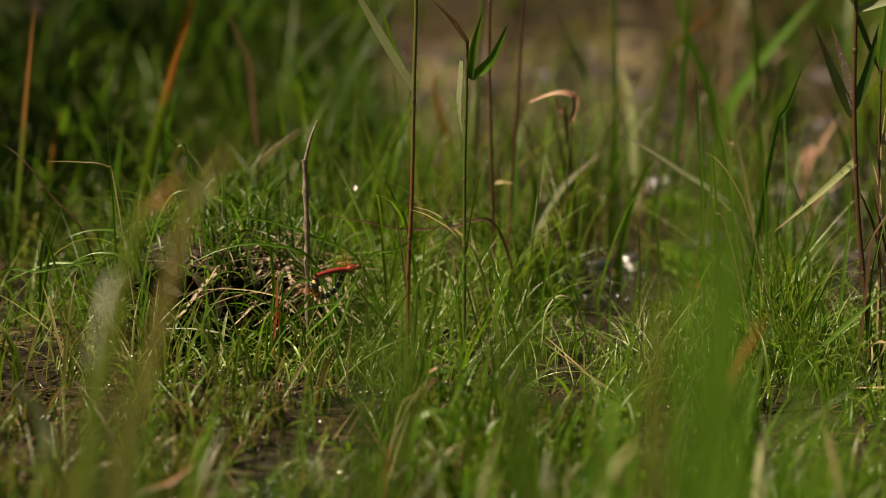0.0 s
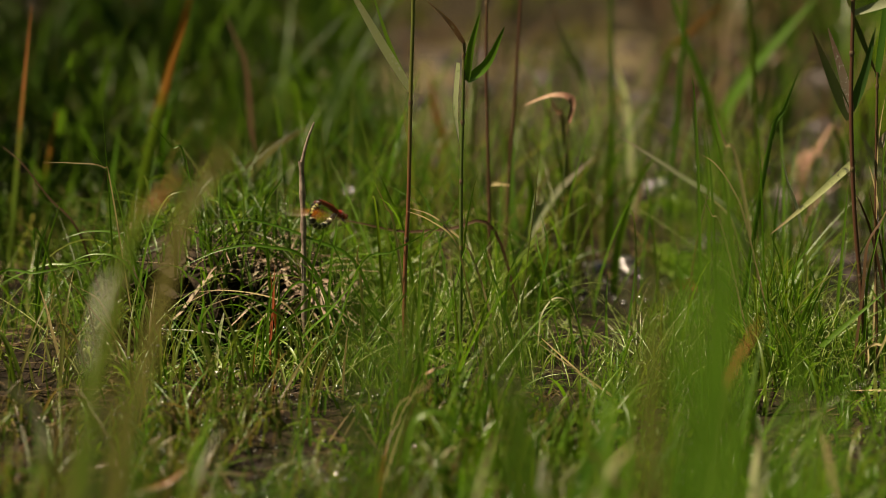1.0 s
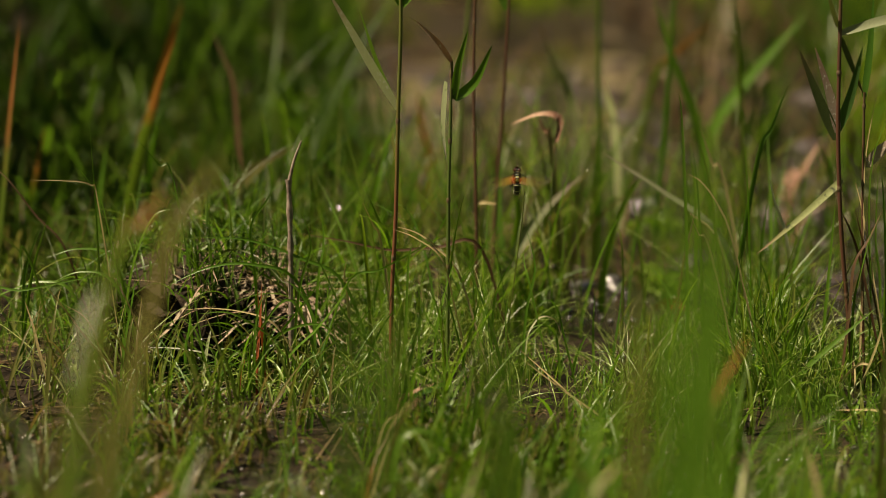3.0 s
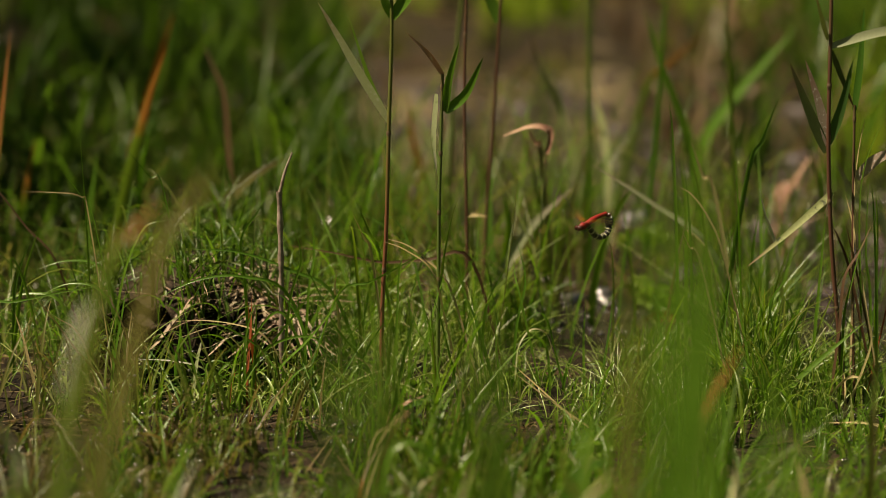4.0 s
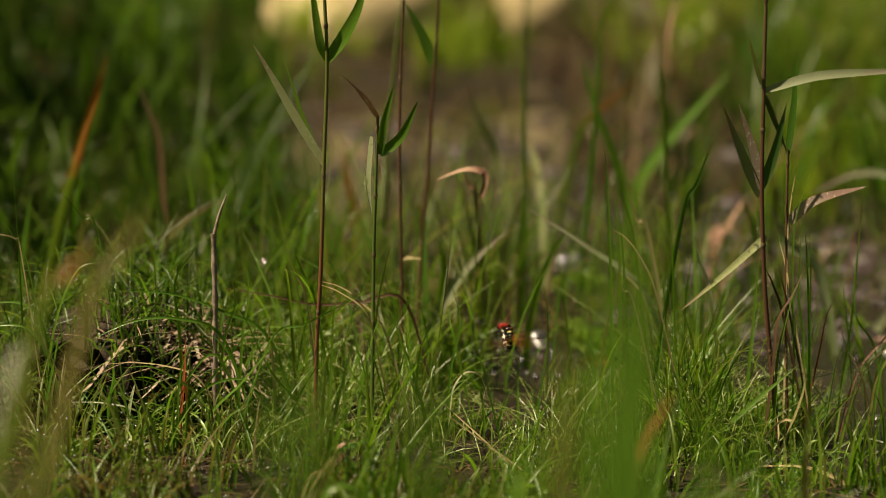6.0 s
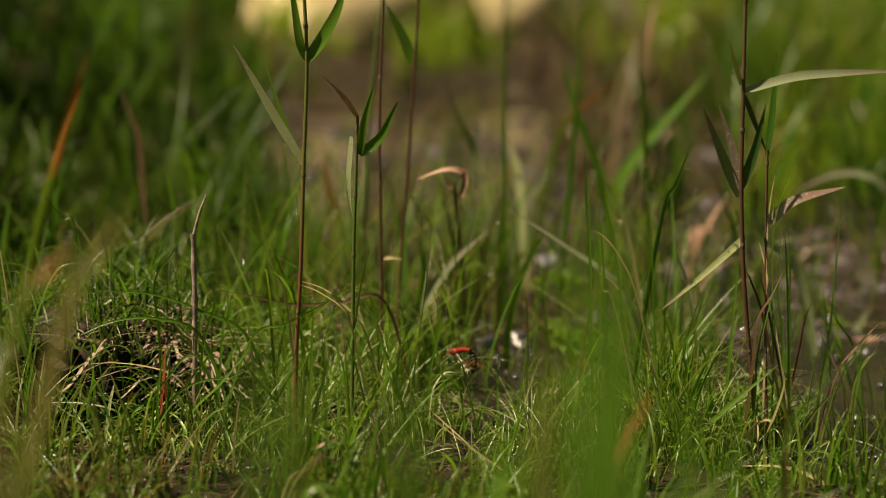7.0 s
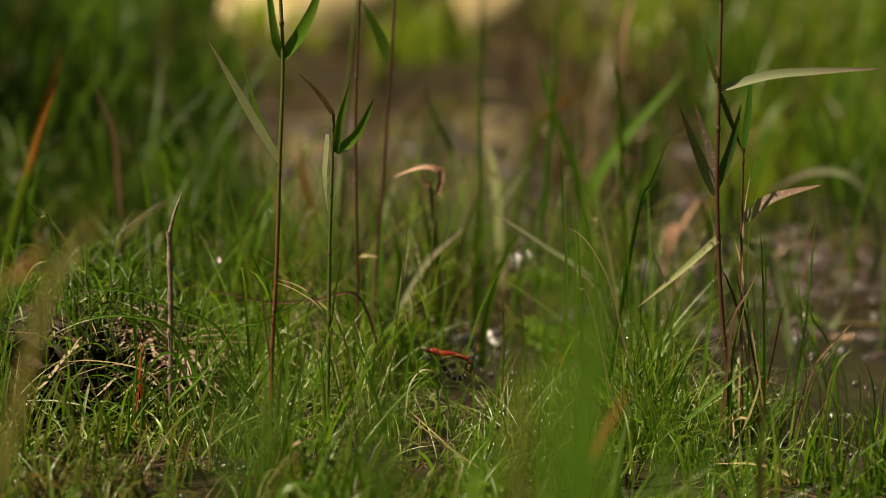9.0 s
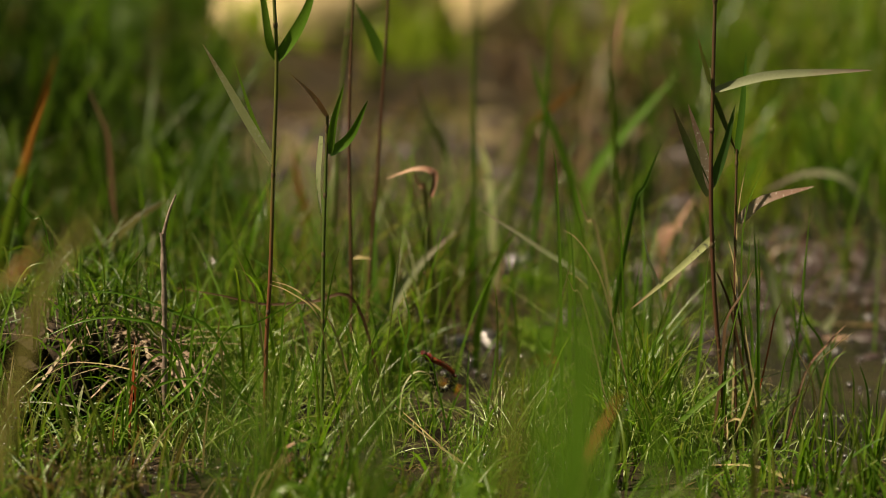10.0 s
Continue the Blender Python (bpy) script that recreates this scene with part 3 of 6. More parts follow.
grass_field("front_grass", "olive and brownish grass before the tussock", "front", 1400, (-0.5, 0.1, 1.5, 1.88), lambda x, y: dry(x, y) * sight_gap(x, y) * view(x, y, 0.05) * patch(x, y, 0.12, 15), (0.04, 0.11), (0.0018, 0.004), 0.5, 0.3, k=8, per=8, uneven=0.4)
# sunlight on this far grass is put into its colour, the lime greens
grass_field("sunlit_far_grass", "yellow-green grass beyond the pools, coloured bright as if sunlit", "lime", 2300, (-0.1, 1.6, 4.1, 6.0), lambda x, y: view(x, y, 0.3) * boulder_gap(x, y) * patch(x, y, 0.45, 27), (0.08, 0.26), (0.006, 0.013), 0.35, 0.2, k=6, uneven=0.4)
grass_field("near_grass", "green grass close before the tussock", "lush", 900, (-0.4, 0.5, 1.3, 1.62), lambda x, y: sight_gap(x, y) * view(x, y, 0.05) * patch(x, y, 0.15, 9), (0.05, 0.13), (0.002, 0.004), 0.4, 0.2, k=7)
grass_field("open_marsh_grass", "rough green and tan grass over the rest of the marsh", "mixed", 26000, (-6.5, 6.5, -6.5, 6.5), lambda x, y: ((np.abs(x - 0.02 * y) > 0.3 * np.maximum(y, 0) + 0.35) & (np.hypot(x, y) > 0.5)) * np.clip(patch(x, y, 1.1, 41) * 1.5, 0.15, 1), (0.05, 0.22), (0.006, 0.014), 0.45, 0.3, k=4, clump=0.05, per=9, low=False)
grass_field("bank_grass", "dark green grass over the unseen bank added to block sky", "deep", 30000, (-14, 14, 6.5, 18), lambda x, y: np.ones_like(x), (0.2, 0.5), (0.012, 0.03), 0.5, 0.3, k=4, clump=0.1)


def shade_shrub(x, y, size, label):
    """A leafy shrub added out of view to cast shade: forked stems and a crown of many small leaves with gaps."""
    plant = new("shrub")
    plant.location = (x, y, foot(x, y))
    n = int(3600 * size[0] * size[1] * 2)
    c = rng.normal(0, 1, (26, 3)) * np.array(size) * 0.38 + np.array((0, 0, size[2] * 0.95))
    p = np.repeat(c, max(1, n // 26), 0)
    p = p + rng.normal(0, 0.09, p.shape)
    n = len(p)
    way = rng.normal(0, 1, (n, 3))
    way /= np.linalg.norm(way, axis=1, keepdims=True)
    s = np.linspace(0, 1, 4)[None, :, None]
    spine = p[:, None] + way[:, None] * s * 0.06
    v, f, a = ribbons(spine, np.roll(way, 1, 1), np.full(n, 0.028))
    v[:, 2] = np.maximum(v[:, 2], 0.02)
    crown = mesh_object("crown", v, f, GRASS["deep"], a)
    crown.parent = plant
    for q in c[::3]:
        st = tube_mesh("stem", curve_through([np.array((0.05 * q[0], 0.05 * q[1], -0.02)), q * np.array((0.45, 0.45, 0.5)), q], 10), np.linspace(0.014, 0.004, 10), TWIG)
        st.parent = plant
    tagged(plant, label, "shrub", group="shrubs on the bank")


# ---- single plants ----
def curve_through(points, k):
    """A smooth line of k points through the given ones."""
    p = np.array([2 * points[0] - points[1]] + list(points) + [2 * points[-1] - points[-2]])
    out = []
    for u in np.linspace(0, len(points) - 1 - 1e-6, k):
        i, t = int(u), u - int(u)
        a, b, c, d = p[i:i + 4]
        out.append(0.5 * (2 * b + (c - a) * t + (2 * a - 5 * b + 4 * c - d) * t * t + (3 * b - a - 3 * c + d) * t ** 3))
    return np.array(out)


def profile(x, y, z, offsets, sway):
    """A line from a foot at x, y, z through side and height offsets, swaying a little in depth."""
    pts = [np.array((x, y, z))] + [np.array((x + dx, y + sway * (i + 1) / len(offsets), z + dz)) for i, (dx, dz) in enumerate(offsets)]
    return curve_through(pts, 6 + 4 * len(offsets))


def leaf_mesh(name, spine, width, material, lens=False, turned=None, lift=0.35, fold=0.35):
    """A leaf folded along its rib; lens: widest near its lower third, as a reed's leaf."""
    k = len(spine)
    s = np.linspace(0, 1, k)
    taper = np.sin(np.pi * np.clip(s * 0.93 + 0.07, 0, 1) ** 0.62) ** 0.8 + 0.04 if lens else (1 - s ** 2.5) * (0.8 + 0.2 * np.minimum(1, 4 * s)) + 0.04
    tang = np.gradient(spine, axis=0)
    tang /= np.linalg.norm(tang, axis=1, keepdims=True) + 1e-9
    roll = rng.uniform(-1.0, 0.8) if turned is None else turned
    front = np.array((math.sin(roll), -math.cos(roll), lift))
    side = np.cross(tang, front)
    side /= np.linalg.norm(side, axis=1, keepdims=True) + 1e-9
    up = np.cross(side, tang)
    w = (width * 0.5 * taper)[:, None]
    ring = [spine - side * w, spine - up * w * fold, spine + side * w]
    v = np.stack(ring, 1).reshape(-1, 3)
    b = np.arange(k - 1) * 3
    f = np.concatenate([np.stack([b + i, b + i + 1, b + 4 + i, b + 3 + i], 1) for i in range(2)])
    return mesh_object(name, v, f, material, np.repeat(s, 3))


def tube_mesh(name, spine, radii, material, sides=8):
    k = len(spine)
    tang = np.gradient(spine, axis=0)
    tang /= np.linalg.norm(tang, axis=1, keepdims=True) + 1e-9
    ref = np.array((0.0, 1.0, 0.0))
    a = np.cross(tang, ref)
    a /= np.linalg.norm(a, axis=1, keepdims=True) + 1e-9
    b = np.cross(tang, a)
    ang = np.linspace(0, 2 * np.pi, sides, endpoint=False)
    v = (spine[:, None] + np.asarray(radii)[:, None, None] * (a[:, None] * np.cos(ang)[None, :, None] + b[:, None] * np.sin(ang)[None, :, None])).reshape(-1, 3)
    i = np.arange(k - 1)[:, None] * sides + np.arange(sides)[None]
    j = np.arange(k - 1)[:, None] * sides + (np.arange(sides)[None] + 1) % sides
    f = np.stack([i, j, j + sides, i + sides], -1).reshape(-1, 4)
    return mesh_object(name, v, f, material, np.repeat(np.linspace(0, 1, k), sides))


BLADE_LABELS = {
    "fresh": "long curved fresh green grass blade", "straw": "thin straw-coloured dry grass blade", "pale": "pale grey-green flat leaf blade",
    "dryleaf": "dry cream leaf blade with dark flecks", "brown": "bent brown dead grass stalk", "pink": "withered curling pinkish-tan leaf",
    "orange": "dead standing orange-brown reed leaf", "rust": "rust-red dead leaf on mud", "olive": "broad soft olive-green leaf", "shade": "soft dark green grass blade", "blush": "green leaf withered pink towards its tip", "frost": "green leaf with a bleached whitish tip", "sappy": "broad sappy bright green grass leaf", "mauve": "purplish-grey leaf flecked with white", "ember": "green grass leaf with dead orange tip", "dark": "dark green narrow leaf", "ivory": "hanging bleached leaf sheath flecked green", "sage": "long grey-green leaf with mauve tip", "plum": "dark green leaf with purplish edge", "bottle": "smooth deep green narrow leaf"}


def foot(x, y):
    return float(height(np.array([x]), np.array([y]))[0]) - 0.004


def long_blade(x, y, offsets, width, kind, lift=0.35):
    z = foot(x, y)
    spine = profile(x, y, z, [(dx, dz - z - 0.004) for dx, dz in offsets], rng.uniform(-0.02, 0.02))
    ob = leaf_mesh("grass_blade", spine, width, LEAF[kind], turned=-0.7 if y < 1.6 or kind in ("pale", "dryleaf") else None, lift=lift)
    tagged(ob, BLADE_LABELS[kind], "grass", group="single blades of grass")


def reed(x, y, offsets, width, kind, leaves):
    """A jointed reed: stem with nodes and leaves. Leaves: kind, width, where they leave the stem, and their run."""
    z = foot(x, y)
    plant = new("reed")
    plant.location = (x, y, z)
    spine = profile(0, 0, 0, [(dx, dz - z - 0.004) for dx, dz in offsets], 0.0)
    stem = tube_mesh("stem", spine, np.linspace(0.44 * width, 0.32 * width, len(spine)), STEM[kind])
    stem.parent = plant
    step = max(5, len(spine) // 4)
    for i in range(step, len(spine) - 1, step):
        d = spine[i + 1] - spine[i - 1]
        d = d / np.linalg.norm(d)
        n = tube_mesh("node", np.array([spine[i] - d * 0.0022, spine[i] - d * 0.001, spine[i] + d * 0.001, spine[i] + d * 0.0022]), [0.40 * width, 0.48 * width, 0.48 * width, 0.40 * width], NODE)
        n.parent = plant
    for what, wide, lx, lz, run in leaves:
        sway = rng.uniform(-0.012, 0.012) * (0.2 if what == "pale" else 1)
        lf = leaf_mesh("leaf", profile(lx, 0, lz - z - 0.004, run, sway), wide, LEAF[what], True, -0.4 if what == "dryleaf" else -0.75 if what in ("pink", "sage", "frost", "ivory") else -0.3 if what == "pale" else -0.1 if what in ("mauve", "plum", "bottle") else rng.uniform(-0.45, 0.45), *((0.95, 0.08) if what == "pale" else (0.9, 0.35) if what == "pink" else (0.35, 0.08) if what in ("mauve", "ivory") else (0.35, 0.35)))
        lf.parent = plant
        tagged(lf, BLADE_LABELS[what].replace("grass blade", "reed leaf"))
    look_of = "tall reed with red-brown jointed stem" if kind != "greenish" else "slender green-stemmed reed"
    tagged(plant, look_of + (" and narrow leaves" if leaves else " standing in wet grass"), "reed", group="reeds")


def seedling(x, y, tall, leaves):
    """A small upright plant with a whorl of short broad bright leaves."""
    z = foot(x, y)
    plant = new("seedling")
    plant.location = (x, y, z)
    st = tube_mesh("stem", np.stack([np.zeros(6), np.zeros(6), np.linspace(0, tall, 6)], 1), np.linspace(0.0012, 0.0007, 6), STEM["greenish"])
    st.parent = plant
    for i in range(leaves):
        a = i * 2.4 + rng.uniform(-0.3, 0.3)
        h = tall * (0.45 + 0.55 * i / leaves)
        r = tall * rng.uniform(0.45, 0.75)
        out = np.array((math.cos(a), math.sin(a), 0))
        run = curve_through([np.array((0, 0, h)), out * r * 0.55 + np.array((0, 0, h + r * 0.35)), out * r + np.array((0, 0, h + r * 0.3))], 8)
        leaf_mesh("leaf", run, tall * 0.28, GRASS["sprout"], True).parent = plant
    tagged(plant, "bright yellow-green seedling with short broad leaves", "plant", group="seedlings")


def stick(x, y, lower, upper, width):
    z = foot(x, y)
    a = profile(x, y, z, [(dx, dz - z) for dx, dz in lower], 0.0)
    plant = new("dead_stalk")
    plant.location = (x, y, z)
    a = a - np.array((x, y, z))
    low = tube_mesh("stalk", a, width * (0.42 + 0.10 * np.sin(np.arange(len(a)) * 1.9)), TWIG)
    low.parent = plant
    b = curve_through([a[-1] - np.array((0, 0, 0.003))] + [a[-1] + np.array((dx, 0, dz)) for dx, dz in upper], 12)
    top = tube_mesh("broken_tip", b, np.linspace(0.3 * width, 0.12 * width, 12), TWIG)
    top.parent = plant
    tagged(plant, "broken grey-tan dead stalk with a kinked tip", "stalk")


build_tussock()
reed(-0.030, 2.040, [(0.001, 0.092), (0.004, 0.155), (0.006, 0.246), (0.008, 0.333), (0.004, 0.409), (0.003, 0.459)], 0.0043, 'reddish', [
    ('pale', 0.0070, 0.006, 0.247, [(-0.022, 0.036), (-0.041, 0.069), (-0.058, 0.098)]),
    ('fresh', 0.0043, 0.005, 0.249, [(-0.015, 0.031), (-0.032, 0.081)]),
    ('sappy', 0.0104, 0.008, 0.333, [(0.014, 0.021), (0.025, 0.044), (0.032, 0.070)]),
    ('sappy', 0.0071, 0.008, 0.333, [(-0.006, 0.016), (-0.011, 0.048), (-0.016, 0.076)]),])
reed(0.018, 2.040, [(-0.000, 0.117), (-0.000, 0.175), (0.001, 0.228), (0.002, 0.287)], 0.0038, 'greenish', [
    ('sappy', 0.0066, 0.004, 0.255, [(0.003, 0.027), (0.011, 0.060)]),
    ('sappy', 0.0080, 0.004, 0.255, [(0.017, 0.015), (0.031, 0.045)]),
    ('pink', 0.0043, 0.002, 0.286, [(-0.012, 0.018), (-0.030, 0.036)]),
    ('ivory', 0.0056, -0.003, 0.270, [(-0.002, -0.038), (0.001, -0.070)]),])
reed(0.364, 2.040, [(-0.009, 0.075), (-0.018, 0.149), (-0.024, 0.231), (-0.026, 0.312), (-0.028, 0.406)], 0.0047, 'russet', [
    ('plum', 0.0085, -0.025, 0.223, [(-0.015, 0.032), (-0.034, 0.075)]),
    ('mauve', 0.0076, -0.024, 0.229, [(-0.008, 0.031), (-0.022, 0.071)]),
    ('bottle', 0.0080, -0.024, 0.231, [(0.009, 0.029), (0.017, 0.070)]),
    ('sage', 0.0080, -0.025, 0.312, [(0.041, 0.012), (0.088, 0.016), (0.133, 0.018)]),
    ('dark', 0.0043, -0.028, 0.317, [(-0.007, 0.019), (-0.014, 0.040)]),
    ('dark', 0.0043, -0.025, 0.308, [(0.011, -0.025), (0.022, -0.049)]),
    ('dryleaf', 0.0061, -0.019, 0.189, [(-0.009, -0.010), (-0.038, -0.038), (-0.068, -0.065)]),])
reed(0.373, 2.050, [(-0.000, 0.017), (-0.005, 0.097), (-0.009, 0.196), (-0.011, 0.261)], 0.0033, 'russet', [
    ('fresh', 0.0057, -0.011, 0.257, [(0.004, 0.039), (0.006, 0.086)]),
    ('mauve', 0.0090, -0.007, 0.199, [(0.020, 0.020), (0.061, 0.033)]),])
reed(0.046, 2.200, [(-0.001, 0.091), (-0.003, 0.169), (-0.005, 0.246), (-0.004, 0.326), (-0.002, 0.395)], 0.0036, 'russet', [
    ('straw', 0.0036, -0.003, 0.131, [(0.009, 0.001), (0.020, 0.000)]),])
reed(0.062, 2.280, [(0.002, 0.109), (0.007, 0.189), (0.011, 0.273), (0.014, 0.340), (0.016, 0.397)], 0.0037, 'russet', [
    ('fresh', 0.0095, 0.011, 0.294, [(-0.010, 0.026), (-0.027, 0.057)]),])
reed(0.110, 2.220, [(0.002, 0.123), (0.004, 0.159), (0.006, 0.184)], 0.0021, 'greenish', [
    ('pink', 0.0067, 0.006, 0.183, [(0.003, 0.021), (-0.014, 0.026), (-0.041, 0.016)]),])
reed(0.210, 3.000, [(-0.003, 0.115), (-0.004, 0.267), (-0.005, 0.321)], 0.0049, 'greenish', [])
reed(0.295, 3.000, [(0.000, 0.061), (0.001, 0.186), (0.003, 0.309)], 0.0049, 'greenish', [])
reed(0.372, 3.000, [(0.000, 0.040), (0.002, 0.131), (0.004, 0.228), (0.012, 0.283)], 0.0049, 'greenish', [
    ('pink', 0.0097, 0.002, 0.173, [(0.003, 0.055), (0.012, 0.100)]),])
reed(0.030, 2.450, [(0.001, 0.106), (0.006, 0.220), (0.014, 0.310), (0.021, 0.354)], 0.0051, 'greenish', [])
stick(-0.114, 2.040, [(-0.000, 0.081), (-0.000, 0.130), (-0.001, 0.183)], [(0.005, 0.017), (0.011, 0.033)], 0.0056)
long_blade(-0.260, 2.050, [(0.005, 0.069), (0.015, 0.118), (0.031, 0.152), (0.051, 0.158)], 0.0033, 'fresh')
long_blade(-0.038, 2.040, [(-0.030, 0.096), (-0.068, 0.120), (-0.110, 0.135), (-0.155, 0.138)], 0.0028, 'sappy')
long_blade(-0.076, 2.040, [(-0.030, 0.096), (-0.068, 0.115), (-0.106, 0.113), (-0.144, 0.096)], 0.0028, 'sappy')
long_blade(-0.273, 2.040, [(-0.002, 0.111), (-0.004, 0.164), (-0.008, 0.235)], 0.0019, 'sappy')
long_blade(-0.254, 2.040, [(-0.019, 0.164), (-0.025, 0.183), (-0.048, 0.187), (-0.074, 0.188)], 0.0014, 'straw')
long_blade(-0.244, 2.040, [(-0.024, 0.154), (-0.037, 0.183), (-0.056, 0.208)], 0.0014, 'sappy')
long_blade(-0.181, 2.060, [(-0.030, 0.174), (-0.044, 0.196), (-0.066, 0.223)], 0.0019, 'sappy')
long_blade(-0.142, 2.050, [(-0.002, 0.093), (-0.006, 0.142), (0.008, 0.167), (0.012, 0.176)], 0.0024, 'sappy')
long_blade(0.056, 2.040, [(-0.027, 0.101), (-0.048, 0.128), (-0.065, 0.140), (-0.084, 0.145)], 0.0019, 'straw')
long_blade(-0.098, 2.040, [(0.030, 0.096), (0.059, 0.111), (0.092, 0.130), (0.106, 0.140)], 0.0019, 'sappy')
long_blade(0.077, 2.100, [(-0.030, 0.114), (-0.069, 0.115), (-0.108, 0.113), (-0.147, 0.121), (-0.188, 0.128)], 0.0029, 'brown')
long_blade(-0.063, 2.050, [(-0.003, 0.079), (-0.006, 0.103), (-0.004, 0.120)], 0.0024, 'straw')
long_blade(-0.023, 2.070, [(-0.015, 0.123), (-0.022, 0.143), (-0.031, 0.164)], 0.0024, 'straw')
long_blade(-0.014, 2.100, [(-0.017, 0.115), (-0.027, 0.140), (-0.039, 0.170)], 0.0034, 'fresh')
long_blade(0.112, 2.020, [(-0.001, 0.038), (-0.005, 0.063), (-0.017, 0.072), (-0.032, 0.065)], 0.0023, 'sappy')
long_blade(0.138, 1.980, [(-0.033, 0.030), (-0.061, 0.053)], 0.0018, 'straw')
long_blade(-0.152, 2.000, [(0.004, 0.024), (0.028, 0.063), (0.066, 0.073), (0.089, 0.044)], 0.0028, 'sappy')
long_blade(-0.178, 2.000, [(-0.002, 0.024), (-0.013, 0.063), (-0.024, 0.073)], 0.0023, 'sappy')
long_blade(-0.143, 2.000, [(0.000, 0.024), (0.002, 0.073), (0.011, 0.107)], 0.0028, 'sappy')
long_blade(-0.097, 2.000, [(-0.008, 0.034), (-0.026, 0.058), (-0.063, 0.082), (-0.091, 0.082)], 0.0023, 'sappy')
long_blade(-0.127, 2.000, [(0.012, 0.044), (0.036, 0.070), (0.057, 0.097), (0.062, 0.107)], 0.0028, 'sappy')
long_blade(-0.079, 2.000, [(-0.030, 0.092), (-0.058, 0.070), (-0.073, 0.044)], 0.0023, 'sappy')
long_blade(-0.314, 2.030, [(-0.005, 0.074), (-0.013, 0.113), (-0.022, 0.133), (-0.021, 0.094)], 0.0024, 'sappy')
long_blade(-0.399, 2.020, [(0.030, 0.092), (0.063, 0.096), (0.101, 0.104), (0.139, 0.111)], 0.0023, 'sappy')
long_blade(-0.340, 2.040, [(0.002, 0.071), (0.006, 0.111), (0.022, 0.154)], 0.0033, 'fresh')
long_blade(-0.281, 2.100, [(-0.028, 0.105), (-0.056, 0.140), (-0.079, 0.170), (-0.098, 0.185)], 0.0019, 'brown')
long_blade(-0.029, 2.000, [(-0.010, 0.044), (-0.038, 0.082), (-0.056, 0.121), (-0.067, 0.140)], 0.0023, 'sappy')
long_blade(-0.114, 2.020, [(0.008, 0.096), (0.018, 0.135), (0.009, 0.169)], 0.0023, 'sappy')
long_blade(-0.097, 2.050, [(0.005, 0.093), (0.010, 0.128), (0.008, 0.157)], 0.0024, 'sappy')
long_blade(-0.007, 2.020, [(0.001, 0.057), (0.002, 0.087), (-0.002, 0.116)], 0.0023, 'sappy')
long_blade(0.004, 2.020, [(0.004, 0.057), (0.011, 0.092), (0.020, 0.121)], 0.0028, 'sappy')
long_blade(0.028, 2.020, [(0.003, 0.038), (0.012, 0.077), (0.021, 0.121)], 0.0023, 'sappy')
long_blade(0.053, 2.040, [(0.002, 0.052), (0.006, 0.091), (0.025, 0.130)], 0.0024, 'sappy')
long_blade(0.080, 2.040, [(0.004, 0.071), (0.011, 0.111), (0.003, 0.145)], 0.0024, 'sappy')
long_blade(-0.141, 2.000, [(0.001, 0.044), (0.004, 0.082), (0.005, 0.107)], 0.0032, 'rust')
long_blade(-0.157, 2.000, [(0.001, 0.019), (0.007, 0.044)], 0.0037, 'rust')
long_blade(0.237, 2.200, [(-0.002, 0.080), (-0.006, 0.153), (-0.014, 0.230)], 0.0036, 'fresh')
long_blade(0.245, 2.200, [(-0.002, 0.080), (-0.005, 0.143), (-0.011, 0.189)], 0.0036, 'fresh')
long_blade(0.275, 2.150, [(-0.013, 0.093), (-0.024, 0.118), (-0.043, 0.131)], 0.0020, 'straw')
long_blade(0.258, 2.100, [(0.024, 0.187), (0.036, 0.219), (0.050, 0.257)], 0.0044, 'fresh')
long_blade(0.296, 2.200, [(-0.030, 0.153), (-0.041, 0.169), (-0.052, 0.200)], 0.0036, 'straw')
long_blade(0.464, 2.080, [(-0.013, 0.080), (-0.034, 0.120), (-0.032, 0.209)], 0.0024, 'sappy')
long_blade(0.392, 2.080, [(-0.004, 0.090), (-0.010, 0.130), (-0.011, 0.199)], 0.0024, 'sappy')
long_blade(0.369, 2.050, [(-0.001, 0.077), (-0.004, 0.196), (0.003, 0.260)], 0.0019, 'straw')
long_blade(0.376, 2.050, [(-0.001, 0.077), (-0.007, 0.196), (0.011, 0.260)], 0.0019, 'sappy')
long_blade(0.413, 2.030, [(0.017, 0.073), (0.034, 0.098), (0.050, 0.114)], 0.0014, 'straw')
long_blade(0.439, 2.030, [(0.005, 0.059), (0.010, 0.083), (0.022, 0.093)], 0.0024, 'sappy')
long_blade(0.326, 2.000, [(0.029, 0.040), (0.041, 0.045), (0.052, 0.062)], 0.0023, 'straw')
long_blade(0.358, 2.000, [(-0.000, 0.027), (-0.001, 0.042)], 0.0023, 'straw')
long_blade(0.411, 1.970, [(-0.024, 0.004), (-0.066, 0.005)], 0.0018, 'straw')
long_blade(0.299, 1.990, [(0.010, 0.035), (0.037, 0.064), (0.069, 0.094)], 0.0055, 'fresh')
long_blade(0.136, 2.300, [(-0.020, 0.161), (-0.026, 0.177), (-0.034, 0.191)], 0.0053, 'blush')
long_blade(0.295, 2.200, [(-0.030, 0.100), (-0.084, 0.143), (-0.141, 0.179)], 0.0076, 'sage', 0.9)
long_blade(0.208, 2.600, [(-0.011, 0.121), (-0.020, 0.157), (-0.030, 0.184)], 0.0096, 'pale')
long_blade(-0.325, 2.700, [(0.007, 0.066), (0.027, 0.132), (0.054, 0.216), (0.062, 0.244)], 0.0088, 'orange')
long_blade(-0.512, 3.200, [(0.013, -0.043), (0.020, 0.010)], 0.0148, 'brown')
long_blade(0.009, 2.700, [(-0.005, 0.063), (-0.014, 0.101), (-0.020, 0.151)], 0.0113, 'orange')
